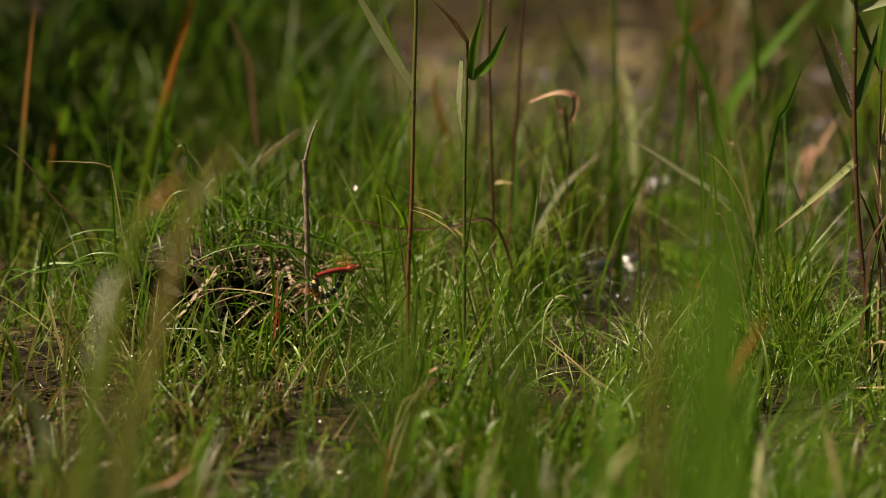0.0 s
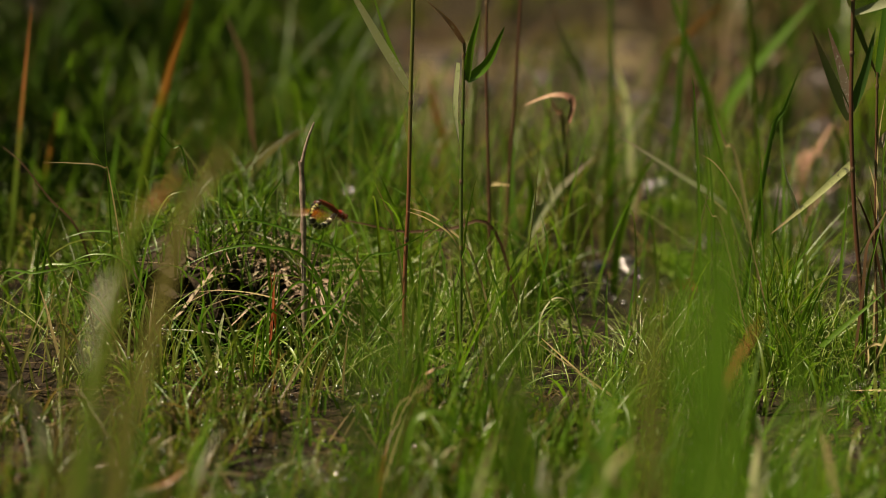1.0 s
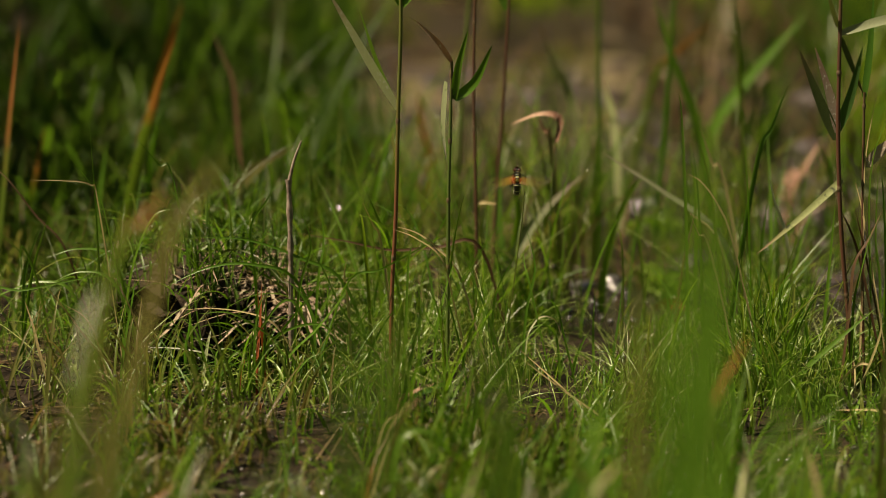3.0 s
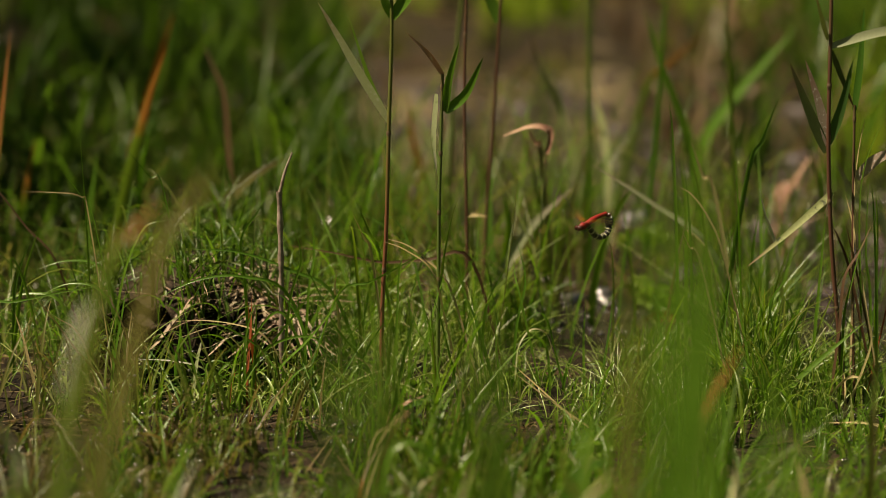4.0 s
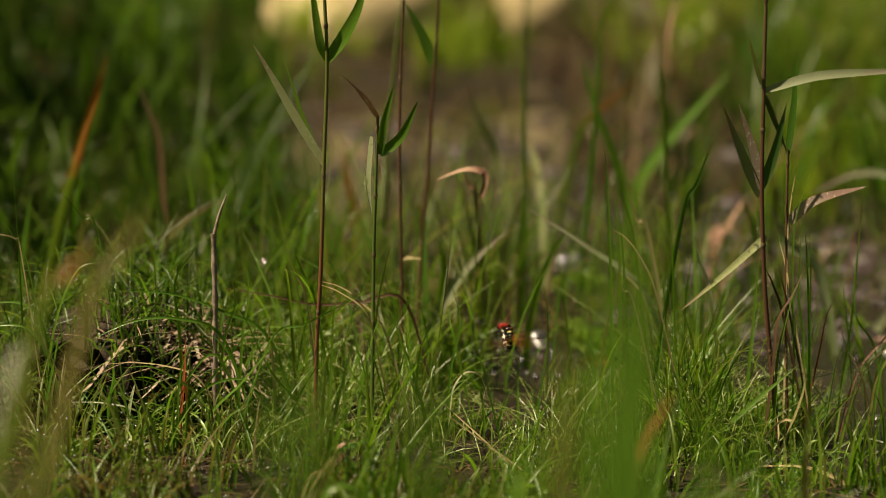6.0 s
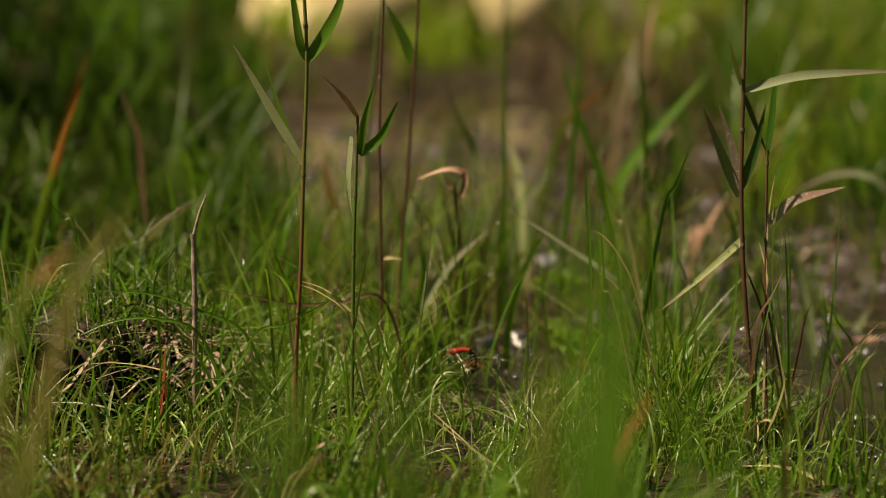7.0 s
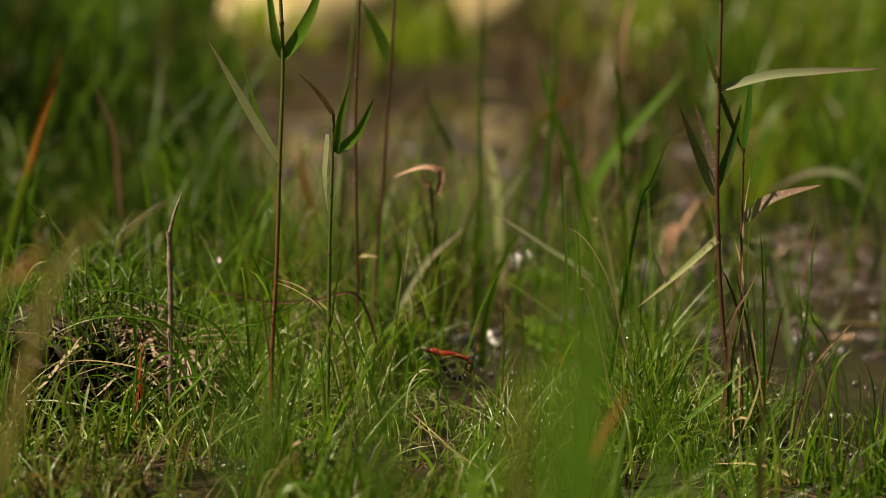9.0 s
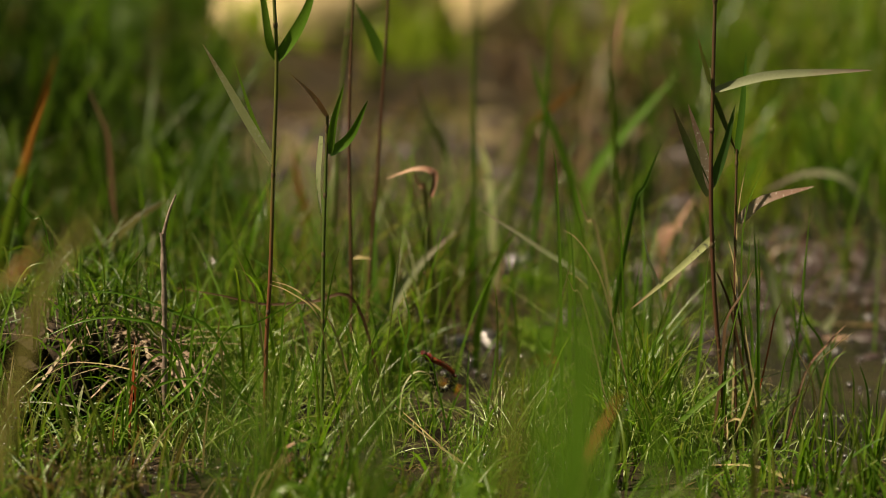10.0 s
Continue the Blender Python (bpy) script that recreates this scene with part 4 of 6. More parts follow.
long_blade(0.165, 2.300, [(0.003, 0.044), (0.018, 0.104), (0.044, 0.148)], 0.0075, 'fresh')
long_blade(0.082, 2.300, [(0.002, 0.066), (0.004, 0.099), (-0.002, 0.131)], 0.0096, 'fresh')
long_blade(0.072, 2.350, [(-0.000, 0.042), (-0.003, 0.109), (0.001, 0.192)], 0.0109, 'fresh')
long_blade(0.068, 2.280, [(0.012, 0.057), (0.040, 0.103), (0.076, 0.138)], 0.0106, 'sage', 0.8)
long_blade(0.377, 2.600, [(0.010, 0.054), (0.026, 0.084), (0.043, 0.112)], 0.0078, 'pink')
long_blade(0.219, 2.310, [(0.013, 0.006), (0.030, 0.005)], 0.0182, 'rust')
long_blade(0.220, 2.340, [(0.012, -0.004), (0.027, -0.008)], 0.0076, 'rust')
long_blade(0.083, 2.040, [(0.001, 0.039), (0.003, 0.054), (0.013, 0.068), (0.026, 0.065), (0.033, 0.045)], 0.0019, 'pale')
long_blade(0.125, 1.450, [(-0.000, 0.105), (-0.000, 0.206), (-0.004, 0.276)], 0.0060, 'fresh')
long_blade(-0.163, 1.500, [(0.006, 0.087), (0.016, 0.132), (0.028, 0.176)], 0.0056, 'fresh')
long_blade(-0.097, 1.500, [(0.002, 0.079), (0.007, 0.125), (0.018, 0.176)], 0.0049, 'fresh')
long_blade(-0.220, 1.400, [(-0.011, 0.141), (-0.019, 0.179), (-0.038, 0.197)], 0.0058, 'frost')
long_blade(-0.045, 1.600, [(0.003, 0.050), (0.006, 0.071), (0.010, 0.087)], 0.0059, 'ember')
long_blade(0.208, 1.600, [(0.003, 0.063), (0.006, 0.083), (0.007, 0.097)], 0.0052, 'pale')
long_blade(-0.029, 1.780, [(0.009, 0.045), (0.025, 0.049), (0.046, 0.032)], 0.0099, 'fresh')
long_blade(-0.185, 1.700, [(0.002, 0.023), (0.008, 0.048), (0.029, 0.074)], 0.0079, 'fresh')
long_blade(-0.028, 1.950, [(0.017, 0.030), (0.031, 0.037), (0.054, 0.048)], 0.0081, 'fresh')
long_blade(0.075, 1.600, [(0.030, 0.083), (0.041, 0.093), (0.058, 0.098)], 0.0089, 'fresh')
long_blade(0.130, 1.500, [(-0.017, 0.091), (-0.032, 0.117), (-0.042, 0.132)], 0.0104, 'olive')
long_blade(0.027, 1.750, [(0.004, 0.035), (0.008, 0.046), (0.016, 0.053)], 0.0073, 'fresh')
seedling(0.228, 2.340, 0.034, 10)
seedling(0.215, 2.380, 0.030, 9)
seedling(0.243, 2.320, 0.030, 9)
seedling(0.222, 2.360, 0.026, 8)
seedling(0.122, 1.600, 0.030, 9)
seedling(0.036, 1.760, 0.030, 7)
seedling(0.010, 1.950, 0.035, 8)
seedling(0.023, 1.700, 0.030, 7)
seedling(-0.186, 2.450, 0.030, 7)
seedling(-0.063, 2.300, 0.030, 7)
seedling(0.515, 2.450, 0.026, 8)
long_blade(-0.237, 2.060, [(-0.015, 0.064), (-0.028, 0.115), (-0.057, 0.123), (-0.085, 0.115)], 0.0028, 'sappy', 0.8)
long_blade(-0.231, 2.030, [(-0.011, 0.048), (-0.031, 0.099), (-0.059, 0.107), (-0.087, 0.095)], 0.0027, 'sappy', 0.8)
long_blade(-0.105, 2.010, [(-0.002, 0.032), (-0.010, 0.054), (-0.024, 0.073), (-0.047, 0.081), (-0.075, 0.084), (-0.101, 0.082)], 0.0018, 'straw', 0.8)
long_blade(-0.110, 2.000, [(0.014, 0.033), (0.017, 0.067), (0.013, 0.084), (0.003, 0.100), (-0.009, 0.109)], 0.0027, 'sappy')
long_blade(-0.148, 2.010, [(0.009, 0.039), (0.032, 0.069), (0.051, 0.093), (0.066, 0.113)], 0.0023, 'sappy')
long_blade(-0.137, 1.990, [(0.003, 0.055), (0.005, 0.103)], 0.0036, 'fresh')
long_blade(-0.146, 1.990, [(0.000, 0.045), (0.003, 0.072)], 0.0031, 'sappy')
long_blade(-0.154, 1.990, [(0.001, 0.031), (0.006, 0.060), (0.014, 0.077)], 0.0036, 'sappy')
long_blade(-0.105, 2.000, [(-0.011, 0.040), (-0.026, 0.062)], 0.0031, 'sappy', 0.8)
long_blade(-0.167, 2.020, [(-0.008, 0.036), (-0.039, 0.045), (-0.076, 0.045)], 0.0018, 'frost', 0.9)
long_blade(-0.257, 1.980, [(-0.017, 0.076), (-0.040, 0.096)], 0.0018, 'straw')
long_blade(-0.180, 1.990, [(-0.013, 0.045), (-0.023, 0.071), (-0.038, 0.093)], 0.0027, 'sappy')
long_blade(-0.189, 1.990, [(-0.009, 0.047), (-0.005, 0.074), (-0.003, 0.088)], 0.0031, 'fresh')
long_blade(-0.174, 1.980, [(0.012, 0.048), (0.021, 0.055), (0.014, 0.041)], 0.0022, 'sappy')
long_blade(-0.169, 1.980, [(-0.004, 0.050), (0.005, 0.058), (0.016, 0.054)], 0.0022, 'sappy', 0.9)
long_blade(-0.082, 2.000, [(-0.012, 0.043), (-0.028, 0.057)], 0.0022, 'straw')
long_blade(-0.252, 1.970, [(0.005, 0.060), (0.012, 0.098), (0.015, 0.117)], 0.0027, 'sappy')
long_blade(-0.215, 1.980, [(-0.003, 0.038), (-0.005, 0.062), (-0.011, 0.095)], 0.0022, 'olive')
long_blade(-0.157, 1.990, [(0.003, 0.021), (0.006, 0.043)], 0.0040, 'rust')
long_blade(-0.134, 2.020, [(-0.002, 0.051), (-0.004, 0.076), (-0.006, 0.101)], 0.0041, 'rust')
long_blade(-0.163, 1.960, [(0.014, 0.007), (0.027, 0.002)], 0.0035, 'pink', 0.9)
long_blade(-0.133, 1.950, [(-0.002, 0.014), (-0.001, 0.020)], 0.0035, 'rust')
long_blade(-0.106, 2.000, [(0.014, 0.014), (0.029, 0.044), (0.038, 0.056)], 0.0027, 'sappy')
long_blade(-0.123, 1.970, [(0.012, 0.033), (0.026, 0.052), (0.038, 0.058)], 0.0022, 'sappy')
long_blade(-0.346, 2.020, [(0.009, 0.057), (0.018, 0.111), (0.034, 0.162)], 0.0036, 'sappy')
long_blade(-0.276, 2.040, [(-0.021, 0.086), (-0.049, 0.096), (-0.078, 0.086), (-0.097, 0.076)], 0.0028, 'sappy', 0.8)
long_blade(-0.246, 1.980, [(-0.009, 0.040), (-0.031, 0.069), (-0.051, 0.100), (-0.065, 0.119)], 0.0022, 'straw')
long_blade(-0.189, 2.020, [(0.005, 0.043), (0.008, 0.057), (0.010, 0.065)], 0.0041, 'ivory')
long_blade(-0.306, 1.980, [(-0.011, 0.049), (-0.017, 0.074), (-0.024, 0.094)], 0.0027, 'straw')
long_blade(0.043, 2.020, [(-0.018, 0.077), (-0.030, 0.124), (-0.052, 0.143), (-0.071, 0.151)], 0.0023, 'straw', 0.9)
long_blade(0.027, 2.000, [(-0.012, 0.051), (-0.027, 0.077), (-0.037, 0.107)], 0.0022, 'sappy')
long_blade(0.017, 2.000, [(-0.005, 0.073), (-0.016, 0.109)], 0.0022, 'fresh')
long_blade(0.040, 1.990, [(-0.008, 0.037), (-0.019, 0.085), (-0.029, 0.116)], 0.0022, 'sappy')
long_blade(0.108, 2.020, [(-0.021, 0.097), (-0.026, 0.116), (-0.028, 0.131)], 0.0018, 'sappy')
long_blade(0.064, 2.060, [(0.013, 0.116), (0.018, 0.160), (0.020, 0.201)], 0.0014, 'dark')
long_blade(0.129, 2.000, [(-0.015, 0.064), (-0.021, 0.088), (-0.029, 0.098), (-0.040, 0.092)], 0.0018, 'sappy')
long_blade(0.071, 2.000, [(-0.003, 0.044), (-0.006, 0.078), (-0.003, 0.109)], 0.0022, 'sappy')
long_blade(0.071, 1.990, [(-0.013, 0.057), (-0.025, 0.095), (-0.035, 0.114)], 0.0027, 'fresh')
long_blade(0.065, 2.030, [(-0.021, 0.089), (-0.029, 0.113), (-0.038, 0.128)], 0.0023, 'sappy')
long_blade(-0.021, 2.030, [(0.004, 0.074), (0.006, 0.123), (0.010, 0.142)], 0.0027, 'sappy')
long_blade(0.155, 2.050, [(0.005, 0.040), (0.009, 0.070), (0.011, 0.095)], 0.0028, 'fresh')
long_blade(0.144, 2.050, [(-0.002, 0.050), (-0.000, 0.089)], 0.0023, 'sappy')
long_blade(0.146, 2.000, [(0.011, 0.045), (0.018, 0.059)], 0.0027, 'sappy')
long_blade(0.155, 1.960, [(-0.038, 0.028), (-0.080, 0.062)], 0.0026, 'straw', 0.8)
long_blade(-0.026, 1.840, [(0.006, 0.055), (0.019, 0.066), (0.032, 0.071)], 0.0029, 'pink', 0.5)
long_blade(-0.042, 1.830, [(0.009, 0.042), (0.020, 0.053)], 0.0033, 'straw', 0.5)
long_blade(0.227, 2.080, [(-0.003, 0.062), (-0.008, 0.157), (-0.014, 0.235), (-0.018, 0.259)], 0.0028, 'sappy')
long_blade(0.242, 2.080, [(-0.006, 0.082), (-0.012, 0.162), (-0.019, 0.213)], 0.0028, 'fresh')
long_blade(0.267, 2.120, [(-0.012, 0.092), (-0.022, 0.163), (-0.034, 0.208)], 0.0029, 'fresh')
long_blade(0.289, 2.050, [(-0.031, 0.130), (-0.045, 0.164), (-0.059, 0.183), (-0.071, 0.190)], 0.0018, 'straw')
long_blade(0.286, 2.100, [(-0.006, 0.077), (-0.012, 0.163), (-0.018, 0.214)], 0.0024, 'sappy')
long_blade(0.267, 2.020, [(-0.032, 0.132), (-0.042, 0.147), (-0.049, 0.162)], 0.0018, 'straw')
long_blade(0.328, 2.100, [(-0.010, 0.067), (-0.020, 0.128), (-0.031, 0.158), (-0.038, 0.183)], 0.0038, 'frost')
long_blade(0.391, 2.040, [(-0.003, 0.074), (-0.005, 0.114), (-0.009, 0.167), (-0.012, 0.195)], 0.0028, 'sappy')
long_blade(0.396, 2.040, [(-0.026, 0.133), (-0.032, 0.165), (-0.037, 0.183)], 0.0018, 'straw')
long_blade(0.392, 2.040, [(-0.027, 0.114), (-0.039, 0.148), (-0.046, 0.161)], 0.0023, 'brown')
long_blade(0.398, 2.050, [(-0.029, 0.121), (-0.036, 0.145), (-0.043, 0.168)], 0.0018, 'brown')
long_blade(0.343, 2.000, [(0.007, 0.085), (0.010, 0.124), (0.022, 0.145), (0.032, 0.167)], 0.0036, 'brown', 0.6)
long_blade(0.351, 1.990, [(0.018, 0.053), (0.023, 0.078), (0.018, 0.100)], 0.0022, 'straw')
long_blade(0.334, 2.040, [(0.001, 0.074), (0.003, 0.133), (0.004, 0.177)], 0.0032, 'sappy')
long_blade(0.312, 2.020, [(-0.013, 0.069), (-0.019, 0.099), (-0.011, 0.118), (-0.006, 0.128)], 0.0027, 'fresh')
long_blade(0.285, 2.000, [(-0.006, 0.036), (-0.015, 0.084), (-0.025, 0.116)], 0.0031, 'sappy')
long_blade(0.327, 2.020, [(-0.007, 0.050), (-0.014, 0.089), (-0.022, 0.104)], 0.0027, 'sappy')
long_blade(0.352, 2.000, [(0.001, 0.056), (0.002, 0.095), (0.008, 0.124), (0.015, 0.153)], 0.0027, 'sappy')
long_blade(0.282, 2.000, [(0.010, 0.046), (0.023, 0.085), (0.029, 0.104)], 0.0036, 'fresh')
long_blade(0.423, 2.100, [(0.005, 0.054), (0.010, 0.105), (0.012, 0.165), (0.013, 0.218)], 0.0024, 'sappy')
long_blade(0.394, 2.080, [(-0.001, 0.080), (-0.003, 0.145), (-0.007, 0.187)], 0.0028, 'fresh')
long_blade(0.443, 2.100, [(-0.012, 0.085), (-0.017, 0.115), (-0.020, 0.140)], 0.0019, 'sappy')
long_blade(0.383, 2.050, [(0.014, 0.083), (0.019, 0.115), (0.026, 0.132)], 0.0018, 'rust')
long_blade(0.415, 2.050, [(0.015, 0.064), (0.035, 0.092), (0.052, 0.109)], 0.0023, 'pink', 0.6)
long_blade(0.433, 2.030, [(0.007, 0.039), (0.012, 0.068), (0.029, 0.094)], 0.0027, 'olive')
long_blade(0.487, 2.030, [(-0.007, 0.054), (-0.017, 0.084)], 0.0023, 'sappy')
long_blade(0.471, 2.040, [(0.001, 0.056), (-0.003, 0.076)], 0.0023, 'fresh')
long_blade(0.447, 2.030, [(-0.013, 0.059), (-0.032, 0.098), (-0.039, 0.117)], 0.0018, 'straw')
long_blade(0.442, 2.040, [(-0.005, 0.056), (-0.015, 0.086)], 0.0018, 'dark')
long_blade(0.390, 2.000, [(0.008, 0.052), (0.013, 0.086), (0.021, 0.111)], 0.0022, 'sappy')
long_blade(0.399, 1.980, [(0.007, 0.039), (0.012, 0.068), (0.014, 0.087)], 0.0022, 'fresh')
long_blade(0.445, 1.980, [(-0.006, 0.049), (-0.015, 0.073)], 0.0022, 'sappy')
long_blade(0.460, 1.960, [(0.008, 0.040), (0.012, 0.064)], 0.0026, 'sappy')
long_blade(0.483, 1.980, [(-0.004, 0.049), (-0.000, 0.083)], 0.0022, 'fresh')
long_blade(0.377, 2.000, [(0.043, 0.022), (0.072, 0.018), (0.094, 0.006)], 0.0022, 'frost', 0.9)
long_blade(0.412, 1.930, [(-0.024, 0.014), (-0.047, 0.019), (-0.080, 0.017)], 0.0035, 'straw', 0.9)
long_blade(0.477, 2.350, [(-0.026, 0.085), (-0.058, 0.117), (-0.080, 0.157)], 0.0127, 'sage', 0.8)
long_blade(0.613, 2.650, [(0.008, 0.037), (-0.001, 0.087), (-0.028, 0.123), (-0.072, 0.129), (-0.120, 0.108)], 0.0131, 'sage', 0.8)
long_blade(0.515, 2.450, [(0.016, 0.005), (0.031, 0.032)], 0.0110, 'sage', 0.8)
long_blade(0.486, 2.420, [(0.034, 0.001), (0.068, 0.007)], 0.0065, 'pink', 0.9)
long_blade(0.395, 2.800, [(0.019, 0.027), (0.045, 0.031)], 0.0101, 'pink', 0.9)
long_blade(0.280, 3.200, [(0.086, 0.043), (0.150, 0.103)], 0.0094, 'pink', 0.0)
long_blade(0.297, 2.750, [(0.019, 0.081), (0.043, 0.126), (0.085, 0.178), (0.121, 0.219)], 0.0148, 'sappy', 0.3)
long_blade(0.223, 2.800, [(0.033, 0.136), (0.058, 0.168), (0.095, 0.204)], 0.0094, 'ember', 0.1)
long_blade(0.303, 2.500, [(-0.016, 0.078), (-0.033, 0.155), (-0.058, 0.218), (-0.077, 0.275)], 0.0112, 'sappy', 0.6)
long_blade(0.329, 2.500, [(-0.009, 0.132), (-0.015, 0.207), (-0.022, 0.276), (-0.014, 0.322)], 0.0056, 'fresh')
long_blade(0.188, 2.650, [(-0.033, 0.137), (-0.052, 0.180), (-0.071, 0.228)], 0.0107, 'dryleaf', 0.6)
long_blade(0.178, 2.500, [(-0.003, 0.130), (-0.006, 0.235), (-0.006, 0.320)], 0.0056, 'sappy')
long_blade(0.233, 2.500, [(0.008, 0.148), (0.013, 0.253), (0.015, 0.321)], 0.0067, 'fresh')
long_blade(-0.189, 2.550, [(-0.006, 0.093), (-0.011, 0.170), (-0.021, 0.199), (-0.034, 0.228)], 0.0069, 'brown')
long_blade(-0.218, 2.400, [(0.019, 0.079), (0.037, 0.105), (0.059, 0.125), (0.089, 0.141)], 0.0140, 'olive', 0.0)
long_blade(-0.246, 3.200, [(0.001, 0.081), (0.003, 0.155), (0.003, 0.227)], 0.0065, 'shade')
long_blade(-0.319, 2.400, [(-0.004, 0.072), (0.006, 0.146)], 0.0076, 'sappy')
long_blade(-0.281, 2.400, [(0.006, 0.061), (0.012, 0.129), (0.021, 0.169)], 0.0076, 'sappy')
long_blade(-0.373, 2.450, [(0.005, 0.066), (0.001, 0.129)], 0.0066, 'fresh')
long_blade(-0.070, 2.300, [(0.010, 0.043), (0.028, 0.104), (0.007, 0.131)], 0.0047, 'sappy')
long_blade(-0.416, 2.330, [(0.014, 0.114), (0.024, 0.196), (0.035, 0.276)], 0.0089, 'ember', 0.3)
long_blade(-0.414, 2.500, [(0.011, 0.058), (0.020, 0.105), (0.028, 0.140)], 0.0067, 'ember', 0.3)
long_blade(-0.311, 2.400, [(0.031, 0.129), (0.043, 0.171), (0.054, 0.208), (0.070, 0.252)], 0.0108, 'ember', 0.2)
long_blade(0.110, 1.096, [(-0.001, 0.263), (-0.001, 0.326), (0.001, 0.388)], 0.0031, 'sappy', 0.6)
long_blade(0.104, 1.137, [(0.002, 0.249), (0.002, 0.326), (0.003, 0.401)], 0.0038, 'sappy', 0.6)
long_blade(0.121, 1.087, [(0.008, 0.266), (0.010, 0.343), (0.010, 0.417)], 0.0031, 'sappy', 0.6)
long_blade(0.117, 1.124, [(0.005, 0.253), (0.006, 0.335), (0.007, 0.415)], 0.0034, 'sappy', 0.6)
long_blade(0.091, 1.024, [(0.013, 0.287), (0.016, 0.350), (0.017, 0.411)], 0.0031, 'sappy', 0.6)
long_blade(0.120, 1.149, [(0.011, 0.245), (0.014, 0.305), (0.014, 0.364)], 0.0030, 'sappy', 0.6)
long_blade(0.124, 1.034, [(-0.000, 0.284), (-0.000, 0.355), (0.000, 0.424)], 0.0034, 'sappy', 0.6)
long_blade(0.113, 1.062, [(0.005, 0.274), (0.007, 0.342), (0.008, 0.408)], 0.0027, 'sappy', 0.6)
long_blade(0.111, 1.147, [(0.016, 0.246), (0.020, 0.302), (0.020, 0.356)], 0.0036, 'sappy', 0.6)
long_blade(0.104, 1.043, [(0.014, 0.281), (0.017, 0.331), (0.019, 0.379)], 0.0034, 'sappy', 0.6)
long_blade(0.117, 1.050, [(0.003, 0.278), (0.003, 0.340), (0.006, 0.400)], 0.0025, 'sappy', 0.6)
long_blade(0.139, 1.159, [(-0.002, 0.242), (-0.002, 0.302), (-0.000, 0.362)], 0.0030, 'sappy', 0.6)
long_blade(0.114, 1.128, [(0.001, 0.252), (0.001, 0.335), (0.004, 0.415)], 0.0032, 'sappy', 0.6)
long_blade(0.101, 1.066, [(0.021, 0.273), (0.025, 0.323), (0.026, 0.373)], 0.0029, 'sappy', 0.6)
long_blade(0.102, 1.031, [(0.003, 0.285), (0.003, 0.361), (0.005, 0.435)], 0.0024, 'sappy', 0.6)
long_blade(0.105, 1.042, [(0.010, 0.281), (0.012, 0.334), (0.012, 0.385)], 0.0026, 'sappy', 0.6)
long_blade(0.123, 1.073, [(0.006, 0.271), (0.007, 0.335), (0.008, 0.398)], 0.0031, 'sappy', 0.6)
long_blade(0.110, 1.107, [(0.011, 0.259), (0.014, 0.326), (0.015, 0.391)], 0.0029, 'sappy', 0.6)
long_blade(0.103, 1.062, [(0.003, 0.274), (0.004, 0.338), (0.008, 0.400)], 0.0029, 'sappy', 0.6)
long_blade(0.120, 1.101, [(-0.004, 0.261), (-0.005, 0.324), (-0.003, 0.386)], 0.0032, 'sappy', 0.6)
long_blade(0.102, 1.136, [(0.004, 0.249), (0.005, 0.300), (0.004, 0.350)], 0.0032, 'olive', 0.6)
long_blade(0.092, 1.087, [(-0.000, 0.265), (-0.000, 0.301), (-0.000, 0.336)], 0.0025, 'olive', 0.6)
long_blade(0.105, 1.118, [(-0.002, 0.255), (-0.002, 0.306), (-0.003, 0.356)], 0.0027, 'olive', 0.6)
long_blade(0.097, 1.125, [(0.003, 0.253), (0.003, 0.310), (0.002, 0.366)], 0.0030, 'olive', 0.6)
long_blade(0.099, 1.107, [(-0.001, 0.259), (-0.001, 0.311), (-0.001, 0.362)], 0.0025, 'olive', 0.6)
long_blade(-0.028, 1.012, [(0.008, 0.290), (0.009, 0.330), (0.010, 0.369)], 0.0042, 'shade', 0.6)
long_blade(-0.033, 1.020, [(0.017, 0.287), (0.019, 0.323), (0.021, 0.358)], 0.0044, 'shade', 0.6)
long_blade(-0.031, 1.015, [(-0.001, 0.289), (-0.001, 0.331), (-0.003, 0.373)], 0.0042, 'shade', 0.6)
long_blade(-0.024, 1.033, [(-0.009, 0.283), (-0.011, 0.319), (-0.011, 0.354)], 0.0043, 'shade', 0.6)
long_blade(-0.025, 1.035, [(-0.009, 0.282), (-0.010, 0.324), (-0.011, 0.365)], 0.0034, 'shade', 0.6)
long_blade(-0.041, 1.049, [(0.013, 0.278), (0.015, 0.322), (0.015, 0.365)], 0.0028, 'shade', 0.6)
long_blade(-0.032, 1.118, [(0.014, 0.254), (0.016, 0.288), (0.020, 0.322)], 0.0049, 'shade', 0.6)
long_blade(-0.033, 1.100, [(0.012, 0.260), (0.014, 0.301), (0.017, 0.340)], 0.0035, 'shade', 0.6)
long_blade(-0.016, 1.008, [(-0.016, 0.292), (-0.018, 0.332), (-0.018, 0.372)], 0.0042, 'shade', 0.6)
long_blade(-0.048, 1.083, [(0.032, 0.266), (0.036, 0.300), (0.040, 0.333)], 0.0047, 'shade', 0.6)
long_blade(-0.021, 1.089, [(-0.019, 0.264), (-0.022, 0.307), (-0.025, 0.350)], 0.0042, 'shade', 0.6)
long_blade(0.048, 1.191, [(-0.007, 0.230), (-0.008, 0.273), (-0.012, 0.315)], 0.0031, 'shade', 0.6)
long_blade(0.050, 1.167, [(-0.008, 0.238), (-0.010, 0.283), (-0.013, 0.327)], 0.0035, 'shade', 0.6)
long_blade(0.071, 1.169, [(-0.037, 0.237), (-0.043, 0.270), (-0.045, 0.303)], 0.0039, 'shade', 0.6)
